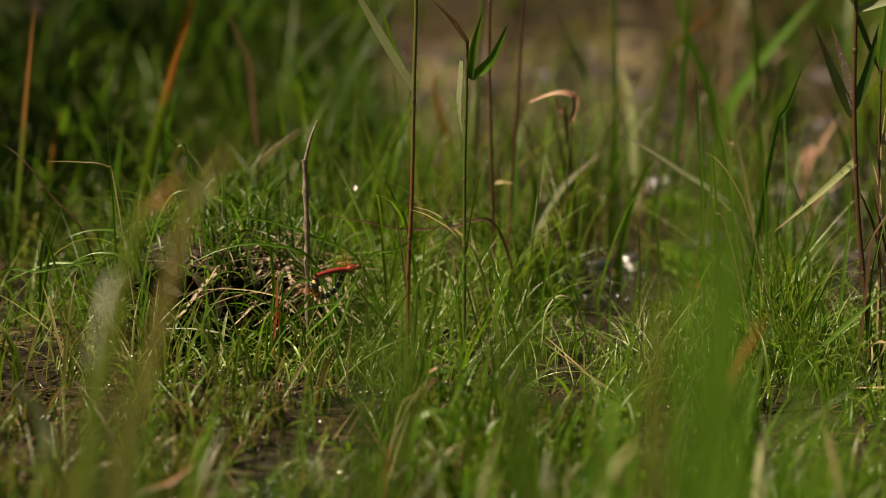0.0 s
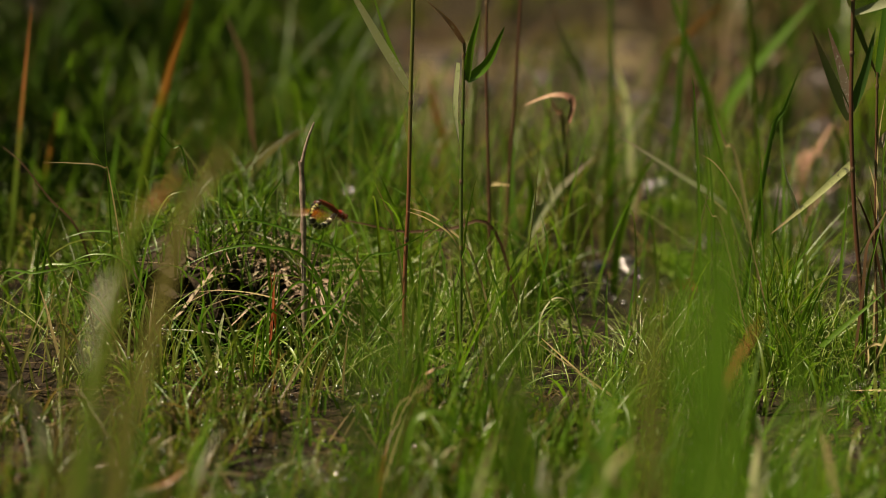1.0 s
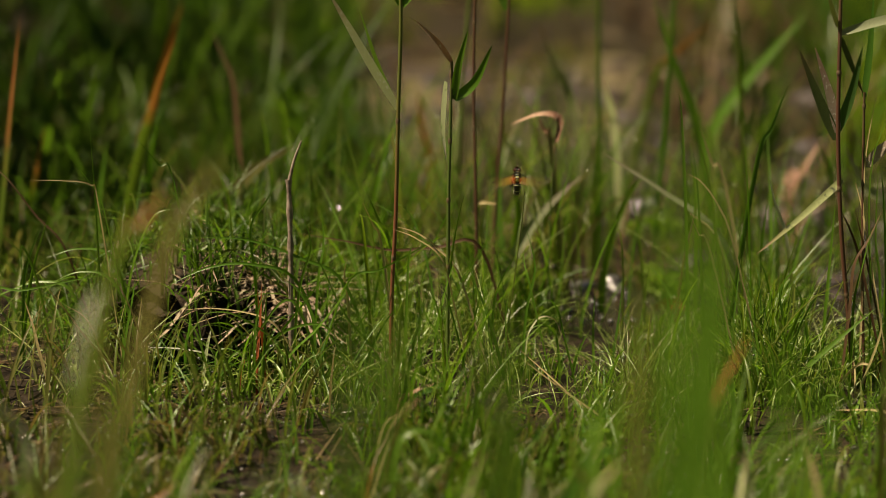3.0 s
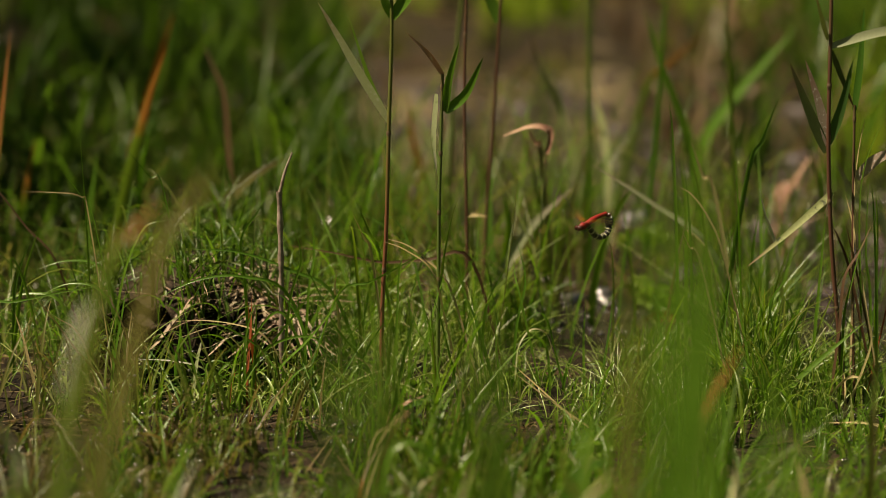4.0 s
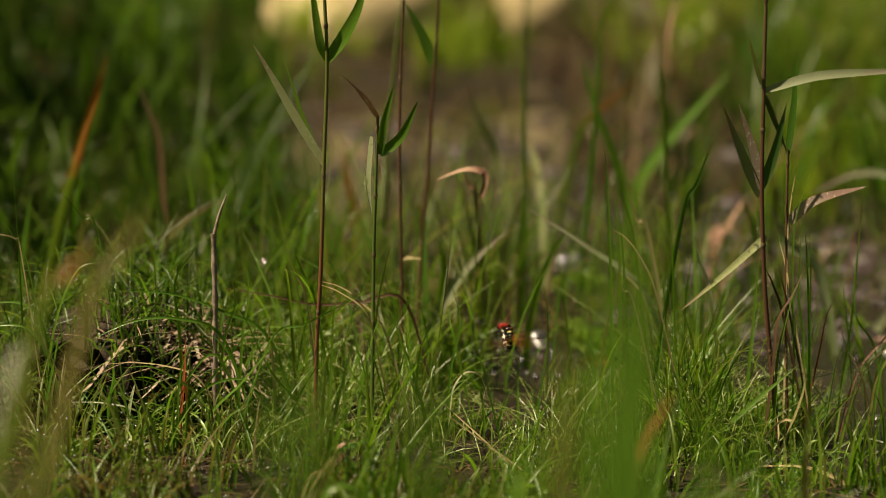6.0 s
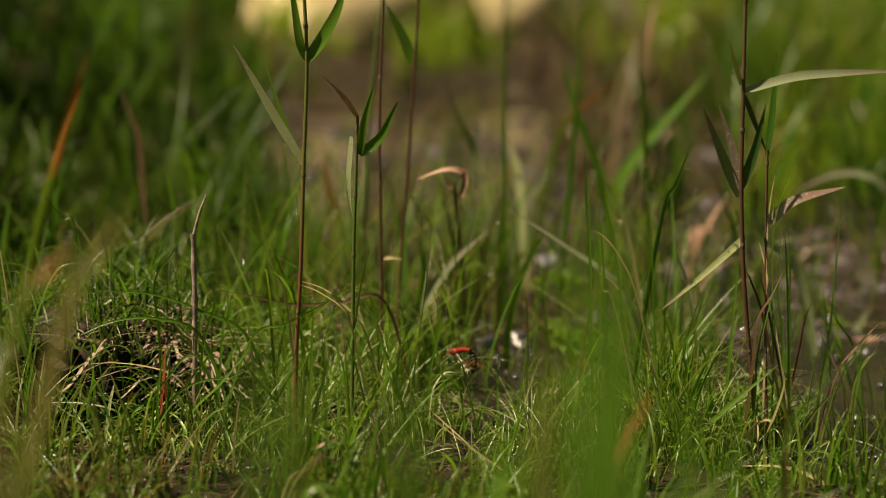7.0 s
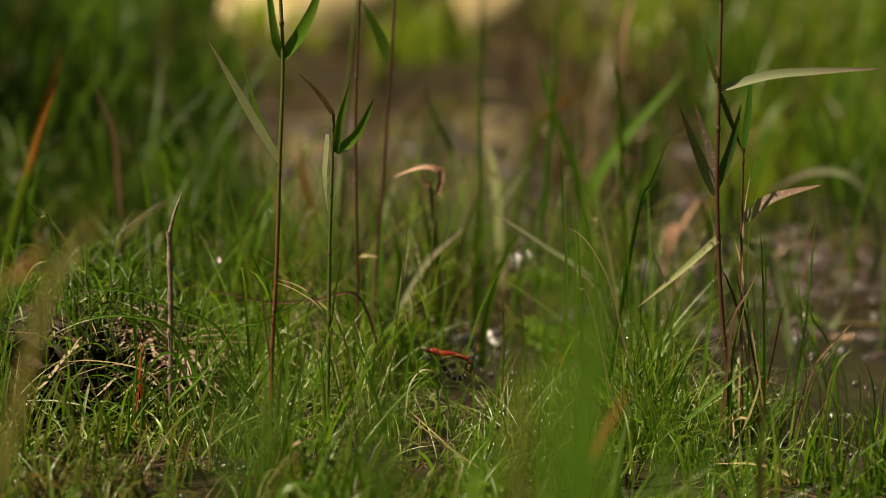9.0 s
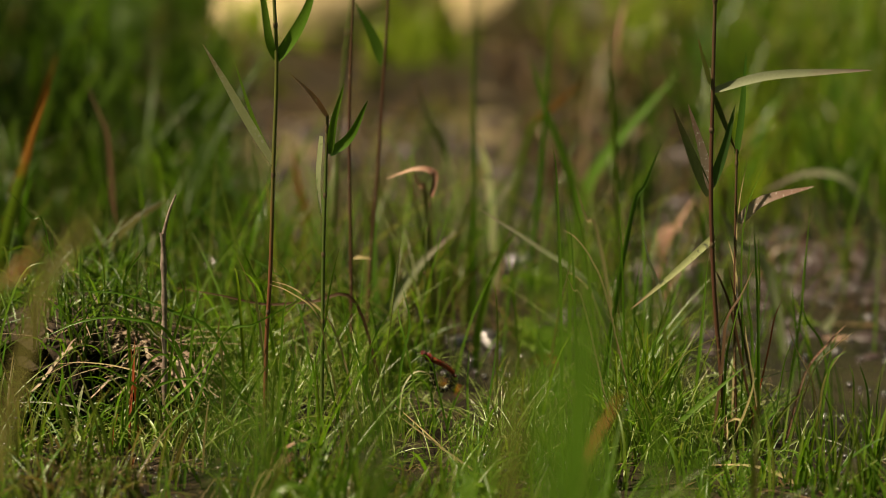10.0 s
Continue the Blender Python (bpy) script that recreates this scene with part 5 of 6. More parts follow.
long_blade(0.057, 1.179, [(-0.010, 0.234), (-0.012, 0.278), (-0.014, 0.321)], 0.0031, 'shade', 0.6)
long_blade(0.057, 1.121, [(-0.017, 0.254), (-0.021, 0.301), (-0.021, 0.347)], 0.0026, 'shade', 0.6)
long_blade(0.063, 1.060, [(-0.033, 0.274), (-0.036, 0.303), (-0.040, 0.332)], 0.0025, 'shade', 0.6)
long_blade(0.066, 1.097, [(-0.030, 0.262), (-0.034, 0.295), (-0.037, 0.329)], 0.0033, 'shade', 0.6)
long_blade(0.071, 1.099, [(-0.039, 0.261), (-0.044, 0.296), (-0.049, 0.332)], 0.0035, 'shade', 0.6)
long_blade(0.072, 1.077, [(-0.043, 0.269), (-0.049, 0.302), (-0.054, 0.336)], 0.0036, 'shade', 0.6)
long_blade(-0.175, 1.193, [(0.013, 0.228), (0.016, 0.287), (0.018, 0.345)], 0.0032, 'olive', 0.6)
long_blade(-0.191, 1.204, [(0.014, 0.224), (0.019, 0.289), (0.022, 0.352)], 0.0033, 'olive', 0.6)
long_blade(-0.200, 1.164, [(0.018, 0.238), (0.021, 0.278), (0.025, 0.317)], 0.0038, 'olive', 0.6)
long_blade(-0.175, 1.219, [(0.012, 0.219), (0.015, 0.276), (0.016, 0.333)], 0.0027, 'olive', 0.6)
long_blade(-0.189, 1.233, [(0.016, 0.214), (0.020, 0.265), (0.023, 0.314)], 0.0037, 'olive', 0.6)
long_blade(-0.191, 1.188, [(0.006, 0.229), (0.007, 0.297), (0.012, 0.363)], 0.0036, 'olive', 0.6)
long_blade(-0.190, 1.115, [(0.022, 0.222), (0.027, 0.265), (0.029, 0.308)], 0.0025, 'shade', 0.6)
long_blade(-0.200, 1.227, [(0.016, 0.180), (0.019, 0.212), (0.021, 0.244)], 0.0043, 'shade', 0.6)
long_blade(-0.138, 1.105, [(-0.002, 0.225), (-0.003, 0.261), (-0.001, 0.296)], 0.0036, 'shade', 0.6)
long_blade(-0.162, 1.240, [(0.003, 0.175), (0.004, 0.220), (0.002, 0.264)], 0.0037, 'shade', 0.6)
long_blade(-0.170, 1.127, [(0.006, 0.217), (0.007, 0.251), (0.009, 0.285)], 0.0037, 'shade', 0.6)
long_blade(-0.171, 1.159, [(0.007, 0.205), (0.008, 0.245), (0.010, 0.284)], 0.0027, 'shade', 0.6)
long_blade(-0.147, 1.162, [(0.006, 0.204), (0.007, 0.250), (0.007, 0.295)], 0.0037, 'shade', 0.6)
long_blade(-0.151, 1.178, [(-0.003, 0.199), (-0.004, 0.234), (-0.002, 0.268)], 0.0041, 'shade', 0.6)
long_blade(-0.202, 1.212, [(0.020, 0.186), (0.024, 0.225), (0.027, 0.263)], 0.0035, 'shade', 0.6)
long_blade(0.163, 1.253, [(-0.006, 0.209), (-0.007, 0.237), (-0.006, 0.264)], 0.0034, 'sappy', 0.6)
long_blade(0.206, 1.391, [(0.014, 0.163), (0.017, 0.191), (0.016, 0.219)], 0.0039, 'sappy', 0.6)
long_blade(0.192, 1.253, [(-0.002, 0.210), (-0.002, 0.250), (-0.002, 0.289)], 0.0036, 'sappy', 0.6)
long_blade(0.139, 1.272, [(0.019, 0.203), (0.021, 0.227), (0.020, 0.251)], 0.0031, 'sappy', 0.6)
long_blade(0.179, 1.320, [(0.012, 0.187), (0.013, 0.211), (0.015, 0.234)], 0.0044, 'sappy', 0.6)
long_blade(0.175, 1.344, [(0.019, 0.179), (0.023, 0.213), (0.023, 0.246)], 0.0044, 'sappy', 0.6)
long_blade(0.160, 1.246, [(0.019, 0.212), (0.021, 0.237), (0.020, 0.261)], 0.0039, 'sappy', 0.6)
long_blade(0.204, 1.248, [(0.007, 0.212), (0.008, 0.246), (0.008, 0.280)], 0.0031, 'sappy', 0.6)
long_blade(0.227, 1.380, [(0.007, 0.167), (0.008, 0.191), (0.010, 0.214)], 0.0037, 'sappy', 0.6)
long_blade(0.195, 1.217, [(0.001, 0.222), (0.002, 0.244), (0.003, 0.265)], 0.0032, 'sappy', 0.6)
long_blade(0.203, 1.335, [(-0.001, 0.182), (-0.001, 0.217), (-0.002, 0.252)], 0.0038, 'sappy', 0.6)
long_blade(0.164, 1.317, [(0.002, 0.188), (0.003, 0.221), (0.006, 0.255)], 0.0039, 'sappy', 0.6)
long_blade(-0.140, 1.433, [(0.005, 0.104), (0.006, 0.117), (0.010, 0.131)], 0.0044, 'shade', 0.6)
long_blade(-0.089, 1.375, [(0.029, 0.126), (0.034, 0.141), (0.038, 0.156)], 0.0032, 'shade', 0.6)
long_blade(-0.113, 1.461, [(0.017, 0.094), (0.021, 0.110), (0.023, 0.127)], 0.0045, 'shade', 0.6)
long_blade(-0.124, 1.323, [(0.026, 0.145), (0.030, 0.168), (0.033, 0.191)], 0.0037, 'shade', 0.6)
long_blade(-0.130, 1.336, [(0.034, 0.140), (0.039, 0.157), (0.042, 0.175)], 0.0030, 'shade', 0.6)
long_blade(-0.115, 1.325, [(0.028, 0.144), (0.034, 0.171), (0.038, 0.198)], 0.0032, 'shade', 0.6)
long_blade(-0.112, 1.411, [(0.014, 0.112), (0.016, 0.134), (0.022, 0.157)], 0.0034, 'shade', 0.6)
long_blade(-0.178, 1.443, [(0.019, 0.100), (0.023, 0.121), (0.028, 0.142)], 0.0041, 'shade', 0.6)
long_blade(-0.147, 1.377, [(0.016, 0.125), (0.020, 0.155), (0.025, 0.185)], 0.0036, 'shade', 0.6)
long_blade(-0.100, 1.371, [(0.023, 0.127), (0.027, 0.150), (0.029, 0.172)], 0.0036, 'shade', 0.6)
long_blade(0.098, 1.462, [(-0.007, 0.138), (-0.009, 0.169), (-0.007, 0.199)], 0.0031, 'sappy', 0.6)
long_blade(0.107, 1.432, [(0.005, 0.149), (0.006, 0.180), (0.005, 0.211)], 0.0036, 'sappy', 0.6)
long_blade(0.115, 1.437, [(-0.001, 0.147), (-0.001, 0.179), (0.002, 0.211)], 0.0036, 'sappy', 0.6)
long_blade(0.104, 1.392, [(-0.009, 0.162), (-0.011, 0.191), (-0.009, 0.220)], 0.0040, 'sappy', 0.6)
long_blade(0.104, 1.473, [(0.012, 0.135), (0.015, 0.163), (0.017, 0.191)], 0.0039, 'sappy', 0.6)
long_blade(0.102, 1.494, [(0.006, 0.127), (0.008, 0.158), (0.009, 0.188)], 0.0045, 'sappy', 0.6)
long_blade(0.103, 1.432, [(-0.001, 0.149), (-0.001, 0.168), (-0.001, 0.187)], 0.0040, 'sappy', 0.6)
long_blade(0.091, 1.365, [(0.002, 0.171), (0.002, 0.194), (0.003, 0.217)], 0.0028, 'sappy', 0.6)
long_blade(0.067, 1.420, [(0.026, 0.109), (0.034, 0.136), (0.049, 0.155)], 0.0077, 'dryleaf', 0.6)
long_blade(0.145, 1.460, [(-0.023, 0.094), (-0.040, 0.118), (-0.056, 0.136)], 0.0046, 'straw', 0.6)
long_blade(0.060, 1.420, [(0.003, 0.109), (0.003, 0.127), (0.000, 0.146)], 0.0057, 'frost', 0.6)
long_blade(0.007, 1.500, [(0.017, 0.091), (0.022, 0.115), (0.029, 0.135)], 0.0044, 'dryleaf', 0.6)
long_blade(0.186, 1.450, [(0.008, 0.105), (0.010, 0.127), (0.010, 0.147)], 0.0033, 'pale', 0.6)
long_blade(0.265, 1.500, [(-0.016, 0.098), (-0.021, 0.125), (-0.027, 0.143)], 0.0034, 'straw', 0.6)
long_blade(0.059, 1.620, [(0.006, 0.035), (0.009, 0.055), (0.012, 0.076)], 0.0073, 'frost', 0.6)
long_blade(0.086, 1.600, [(0.012, 0.050), (0.021, 0.083), (0.035, 0.101)], 0.0058, 'straw', 0.6)
long_blade(-0.046, 1.700, [(0.008, 0.035), (0.020, 0.078), (0.036, 0.107)], 0.0034, 'straw', 0.6)
long_blade(-0.010, 1.720, [(0.012, 0.041), (0.022, 0.054)], 0.0035, 'pale', 0.6)
long_blade(-0.044, 1.660, [(0.003, 0.045), (0.007, 0.062)], 0.0052, 'rust', 0.5)
long_blade(-0.274, 1.450, [(0.023, 0.098), (0.036, 0.142), (0.026, 0.170), (0.013, 0.183)], 0.0059, 'frost', 0.6)
long_blade(-0.177, 1.500, [(0.020, 0.083), (0.029, 0.113), (0.041, 0.139)], 0.0040, 'frost', 0.6)
long_blade(-0.222, 1.600, [(0.011, 0.046), (0.038, 0.058), (0.053, 0.069)], 0.0043, 'ember', 0.6)
long_blade(-0.214, 1.250, [(0.077, 0.312), (0.093, 0.345), (0.109, 0.377)], 0.0112, 'olive', 0.6)
long_blade(-0.245, 1.350, [(0.071, 0.286), (0.085, 0.309), (0.101, 0.330)], 0.0079, 'ember', 0.6)
long_blade(-0.203, 1.200, [(0.024, 0.231), (0.028, 0.273), (0.035, 0.302), (0.039, 0.310)], 0.0070, 'frost', 0.6)
long_blade(0.151, 1.450, [(0.022, 0.157), (0.026, 0.182), (0.033, 0.199), (0.045, 0.220)], 0.0055, 'ember', 0.6)
long_blade(0.241, 1.500, [(0.033, 0.137), (0.046, 0.181), (0.064, 0.207), (0.082, 0.224)], 0.0020, 'fresh', 0.9)
long_blade(0.316, 1.650, [(-0.000, 0.087), (-0.000, 0.130), (0.001, 0.166)], 0.0052, 'olive', 0.6)
long_blade(-0.025, 1.680, [(0.004, 0.065), (0.014, 0.082), (0.029, 0.081), (0.041, 0.070)], 0.0049, 'sappy', 0.9)
long_blade(-0.034, 1.720, [(0.010, 0.058), (0.019, 0.088), (0.031, 0.105)], 0.0027, 'pink', 0.9)
long_blade(0.006, 1.700, [(0.012, 0.061), (0.018, 0.076)], 0.0031, 'straw', 0.8)
long_blade(-0.047, 1.750, [(0.008, 0.035), (0.014, 0.053), (0.024, 0.068)], 0.0028, 'mauve', 0.9)
seedling(0.243, 2.589, 0.030, 9)
seedling(0.217, 2.563, 0.022, 8)
seedling(0.261, 2.614, 0.020, 7)
seedling(-0.114, 2.694, 0.025, 8)
seedling(0.112, 2.389, 0.020, 7)
seedling(0.000, 2.033, 0.022, 8)
seedling(0.038, 1.841, 0.020, 7)
seedling(0.139, 1.855, 0.030, 8)
seedling(0.015, 2.065, 0.016, 7)
seedling(-0.132, 2.134, 0.016, 7)
# unseen shrubs, added only to throw shade on the grass at the left
shade_shrub(-1.14, 3.2, (0.36, 0.5, 1.05), "dark green leafy shrub added out of view for shade")
shade_shrub(-1.52, 4.15, (0.42, 0.6, 1.15), "dark green leafy shrub added out of view for shade")
shade_shrub(-0.98, 2.55, (0.25, 0.34, 0.86), "small dark green leafy shrub added out of view for shade")


# ---- stones, added glint pebbles and drops ----
def stone(x, y, size, material, label, name="stone", sink=0.3, seed=0):
    bm = bmesh.new()
    bmesh.ops.create_icosphere(bm, subdivisions=4, radius=1.0)
    off = Vector((seed * 3.1, seed * 1.7, seed))
    for v in bm.verts:
        n = v.co.normalized()
        v.co = n * (1 + 0.22 * noise.noise(n * 1.3 + off) + 0.06 * noise.noise(n * 4 + off))
        v.co = Vector((v.co.x * size[0], v.co.y * size[1], v.co.z * size[2]))
    for f in bm.faces:
        f.smooth = True
    me = bpy.data.meshes.new(name)
    bm.to_mesh(me)
    bm.free()
    me.materials.append(material)
    ob = new(name, me)
    ob.location = (x, y, max(foot(x, y), -0.003) + size[2] * (1 - 2 * sink))
    tagged(ob, label, "stone", group="stones")


stone(0.05, 4.50, (0.19, 0.15, 0.19), ROCK, "pale sunlit sandstone boulder at the water's edge", "boulder", 0.35, 1)
stone(0.37, 4.55, (0.12, 0.10, 0.17), ROCK, "small pale sandstone boulder among grass", "boulder", 0.35, 2)
stone(0.56, 4.75, (0.05, 0.06, 0.045), PEBBLE, "grey stone in the far grass", "stone", 0.3, 3)
stone(-0.168, 2.02, (0.012, 0.009, 0.006), PEBBLE, "small wet grey pebble lying in the grass", "pebble", 0.25, 4)


# pebbles added where the sun glints; dark with raised IOR, only the glint shows
GLOSSY = plain_material("glint_reflector", (0.015, 0.014, 0.013), (0.05, 0.046, 0.045), 120, 0.28, bump=0.05, gloss=1.0)
GLOSSY.node_tree.nodes["Principled BSDF"].inputs["IOR"].default_value = 1.9


def glint_stone(x, y, size):
    stone(x, y, (size, size * 0.9, size * 0.55), GLOSSY, "small glossy pebble added to make a sun glint", "pebble", 0.22, x * 40 + y)


glint_stone(0.488, 2.460, 0.007)
glint_stone(0.575, 2.617, 0.008)
glint_stone(0.595, 2.623, 0.008)
glint_stone(0.604, 2.824, 0.008)
glint_stone(0.606, 2.751, 0.007)
glint_stone(0.518, 2.501, 0.005)
glint_stone(0.590, 2.503, 0.007)
glint_stone(0.353, 2.544, 0.008)
glint_stone(0.356, 2.508, 0.007)
glint_stone(0.483, 2.029, 0.004)
glint_stone(0.491, 2.046, 0.003)
glint_stone(0.526, 2.365, 0.006)
glint_stone(0.648, 2.856, 0.008)
glint_stone(-0.273, 4.410, 0.007)
glint_stone(-0.504, 4.191, 0.007)
glint_stone(-0.094, 3.427, 0.007)
glint_stone(-0.087, 2.817, 0.007)
glint_stone(-0.099, 2.702, 0.007)
glint_stone(0.044, 2.627, 0.007)
glint_stone(0.144, 2.812, 0.008)
glint_stone(0.157, 2.389, 0.010)
glint_stone(0.185, 2.385, 0.010)
glint_stone(0.312, 2.334, 0.006)
glint_stone(0.327, 2.409, 0.005)
glint_stone(0.156, 2.389, 0.011)
glint_stone(0.184, 2.406, 0.012)
glint_stone(0.187, 2.372, 0.009)
glint_stone(0.180, 2.451, 0.007)
glint_stone(0.317, 2.325, 0.007)
glint_stone(0.357, 2.491, 0.008)
glint_stone(0.312, 2.393, 0.006)
glint_stone(0.238, 2.750, 0.009)
glint_stone(0.253, 2.770, 0.008)
glint_stone(0.144, 2.822, 0.006)
glint_stone(0.044, 2.667, 0.012)
glint_stone(-0.100, 2.816, 0.006)
glint_stone(-0.115, 2.702, 0.010)
glint_stone(-0.099, 2.708, 0.014)
glint_stone(-0.097, 3.424, 0.008)
glint_stone(0.242, 3.403, 0.006)
glint_stone(0.213, 3.591, 0.008)
glint_stone(-0.499, 4.011, 0.009)
glint_stone(0.241, 2.235, 0.006)
glint_stone(0.235, 2.179, 0.006)
glint_stone(0.115, 2.527, 0.006)
glint_stone(-0.156, 1.849, 0.003)
glint_stone(-0.115, 1.833, 0.002)
glint_stone(-0.175, 1.790, 0.003)
glint_stone(-0.149, 1.759, 0.003)
glint_stone(-0.090, 1.864, 0.004)
glint_stone(-0.164, 1.831, 0.004)
glint_stone(-0.122, 1.810, 0.004)
glint_stone(-0.171, 1.806, 0.003)
glint_stone(-0.157, 1.964, 0.004)
glint_stone(-0.127, 1.814, 0.004)
glint_stone(-0.100, 1.774, 0.003)
glint_stone(-0.095, 1.871, 0.004)
glint_stone(-0.090, 1.947, 0.003)
glint_stone(-0.151, 1.765, 0.003)
glint_stone(-0.116, 1.902, 0.003)
glint_stone(-0.142, 1.891, 0.003)
glint_stone(-0.113, 1.776, 0.004)
glint_stone(-0.077, 1.786, 0.004)
glint_stone(-0.113, 1.933, 0.004)
glint_stone(-0.073, 1.776, 0.003)
glint_stone(-0.107, 1.922, 0.004)
glint_stone(-0.122, 1.905, 0.002)
glint_stone(-0.084, 1.760, 0.002)
glint_stone(-0.095, 1.878, 0.003)
glint_stone(-0.146, 1.803, 0.004)
glint_stone(-0.175, 1.835, 0.002)
glint_stone(-0.099, 2.179, 0.003)
glint_stone(-0.096, 2.226, 0.003)
glint_stone(-0.102, 2.082, 0.003)
glint_stone(-0.095, 2.134, 0.003)
glint_stone(-0.115, 2.188, 0.003)
glint_stone(-0.091, 2.235, 0.003)
glint_stone(-0.182, 1.739, 0.006)
glint_stone(-0.147, 1.742, 0.006)
glint_stone(-0.050, 2.284, 0.003)
glint_stone(-0.148, 1.794, 0.003)
glint_stone(-0.169, 1.805, 0.003)
glint_stone(-0.067, 1.810, 0.003)
glint_stone(-0.121, 1.944, 0.003)
glint_stone(-0.157, 1.809, 0.004)
glint_stone(-0.078, 1.816, 0.004)
glint_stone(-0.082, 1.823, 0.003)
glint_stone(-0.089, 1.794, 0.004)
glint_stone(-0.071, 1.773, 0.004)
glint_stone(-0.116, 1.799, 0.003)
glint_stone(-0.116, 1.729, 0.004)
glint_stone(-0.110, 1.769, 0.003)
glint_stone(-0.074, 1.960, 0.004)
glint_stone(-0.122, 1.898, 0.003)
glint_stone(-0.109, 1.874, 0.003)
glint_stone(-0.081, 1.826, 0.002)
glint_stone(-0.178, 1.876, 0.003)
glint_stone(-0.125, 1.877, 0.003)
glint_stone(-0.058, 1.821, 0.003)
glint_stone(-0.100, 1.784, 0.003)
glint_stone(-0.137, 1.842, 0.003)
glint_stone(-0.072, 1.896, 0.002)
glint_stone(-0.172, 1.828, 0.003)
glint_stone(-0.144, 1.744, 0.003)
glint_stone(-0.160, 1.859, 0.004)
glint_stone(-0.071, 1.837, 0.004)
glint_stone(-0.090, 1.830, 0.003)
glint_stone(-0.063, 1.844, 0.004)
glint_stone(-0.126, 1.765, 0.004)
glint_stone(-0.147, 1.871, 0.003)
glint_stone(-0.124, 1.803, 0.004)
glint_stone(-0.137, 1.797, 0.002)
glint_stone(-0.171, 1.791, 0.003)
glint_stone(-0.139, 1.753, 0.002)
glint_stone(-0.062, 1.879, 0.002)
glint_stone(-0.172, 1.823, 0.003)
glint_stone(-0.097, 1.831, 0.003)
glint_stone(-0.149, 1.827, 0.004)
glint_stone(-0.175, 1.949, 0.003)
glint_stone(-0.061, 1.861, 0.003)
glint_stone(-0.152, 1.855, 0.003)
glint_stone(-0.150, 1.833, 0.004)
glint_stone(-0.080, 1.857, 0.003)
glint_stone(-0.151, 1.841, 0.003)
glint_stone(-0.151, 1.819, 0.002)
glint_stone(-0.068, 1.866, 0.003)
glint_stone(-0.063, 1.954, 0.004)
glint_stone(-0.081, 1.770, 0.004)
glint_stone(-0.118, 1.807, 0.004)
glint_stone(-0.070, 1.819, 0.004)
glint_stone(-0.144, 1.903, 0.003)
glint_stone(-0.085, 1.936, 0.003)
glint_stone(-0.102, 1.860, 0.004)
glint_stone(-0.065, 1.886, 0.002)
glint_stone(-0.059, 1.758, 0.002)
glint_stone(-0.101, 2.143, 0.003)
glint_stone(-0.102, 2.181, 0.002)
glint_stone(-0.104, 2.226, 0.003)
glint_stone(-0.108, 2.130, 0.002)
glint_stone(-0.102, 2.161, 0.003)
glint_stone(-0.096, 2.086, 0.003)
glint_stone(-0.083, 2.113, 0.003)
glint_stone(-0.107, 2.142, 0.002)
glint_stone(-0.080, 2.087, 0.002)
glint_stone(-0.111, 2.184, 0.002)
glint_stone(-0.102, 2.233, 0.003)
glint_stone(-0.107, 2.197, 0.002)
glint_stone(-0.102, 2.161, 0.002)
glint_stone(-0.109, 2.109, 0.002)
glint_stone(0.511, 2.465, 0.009)
glint_stone(0.484, 2.397, 0.008)
glint_stone(0.595, 2.641, 0.008)
glint_stone(0.634, 2.856, 0.006)
glint_stone(0.321, 2.408, 0.007)
glint_stone(-0.469, 4.202, 0.009)
glint_stone(-0.277, 4.408, 0.009)
glint_stone(0.489, 2.046, 0.006)


def beads(c, r, label):
    bm = bmesh.new()
    bmesh.ops.create_icosphere(bm, subdivisions=2, radius=1.0)
    unit = np.array([v.co[:] for v in bm.verts])
    tri = np.array([[v.index for v in f.verts] for f in bm.faces])
    bm.free()
    v = (c[:, None] + unit[None] * r[:, None, None] * np.array((1.2, 1.2, 0.8))).reshape(-1, 3)
    f = (tri[None] + (np.arange(len(c)) * len(unit))[:, None, None]).reshape(-1, 3)
    tagged(mesh_object("water_beads", v, f, DROP), label, "water", kind="stuff")


def drops(n, chance, area, size):
    """Water beads added on mud, litter and pool edges to make sun glints."""
    p = scatter(n, *area, chance, 0.01, 4)
    r = rng.uniform(size[0], size[1], n)
    beads(np.stack([p[:, 0], p[:, 1], np.maximum(height(p[:, 0], p[:, 1]), -0.001) + 0.4 * r + 0.001], 1), r, "water beads added for sun glints on wet mud and litter")


def dew(name, n, size):
    """Beads added on the blades of one mass of grass to make sun glints."""
    spine = SPINES[name]
    c = spine[rng.integers(0, len(spine), n), rng.integers(3, spine.shape[1], n)]
    beads(c, rng.uniform(size[0], size[1], n), "water beads added for sun glints on grass blades")


drops(1100, lambda x, y: np.clip(wet(x, y) * 1.5, 0.02, 1) * hollow(x, y) * view(x, y), (-0.6, 0.9, 1.7, 3.2), (0.001, 0.0028))
drops(240, lambda x, y: view(x, y) * patch(x, y, 0.08, 57), (-0.24, -0.03, 1.82, 2.06), (0.0007, 0.0014))
drops(160, lambda x, y: view(x, y) * patch(x, y, 0.08, 59), (0.33, 0.52, 1.85, 2.06), (0.0007, 0.0014))


for mass, count in (("mire_grass", 110), ("mire_blades", 70), ("front_grass", 110), ("tangled_grass", 50), ("short_grass", 60)):
    dew(mass, count, (0.0008, 0.0016))


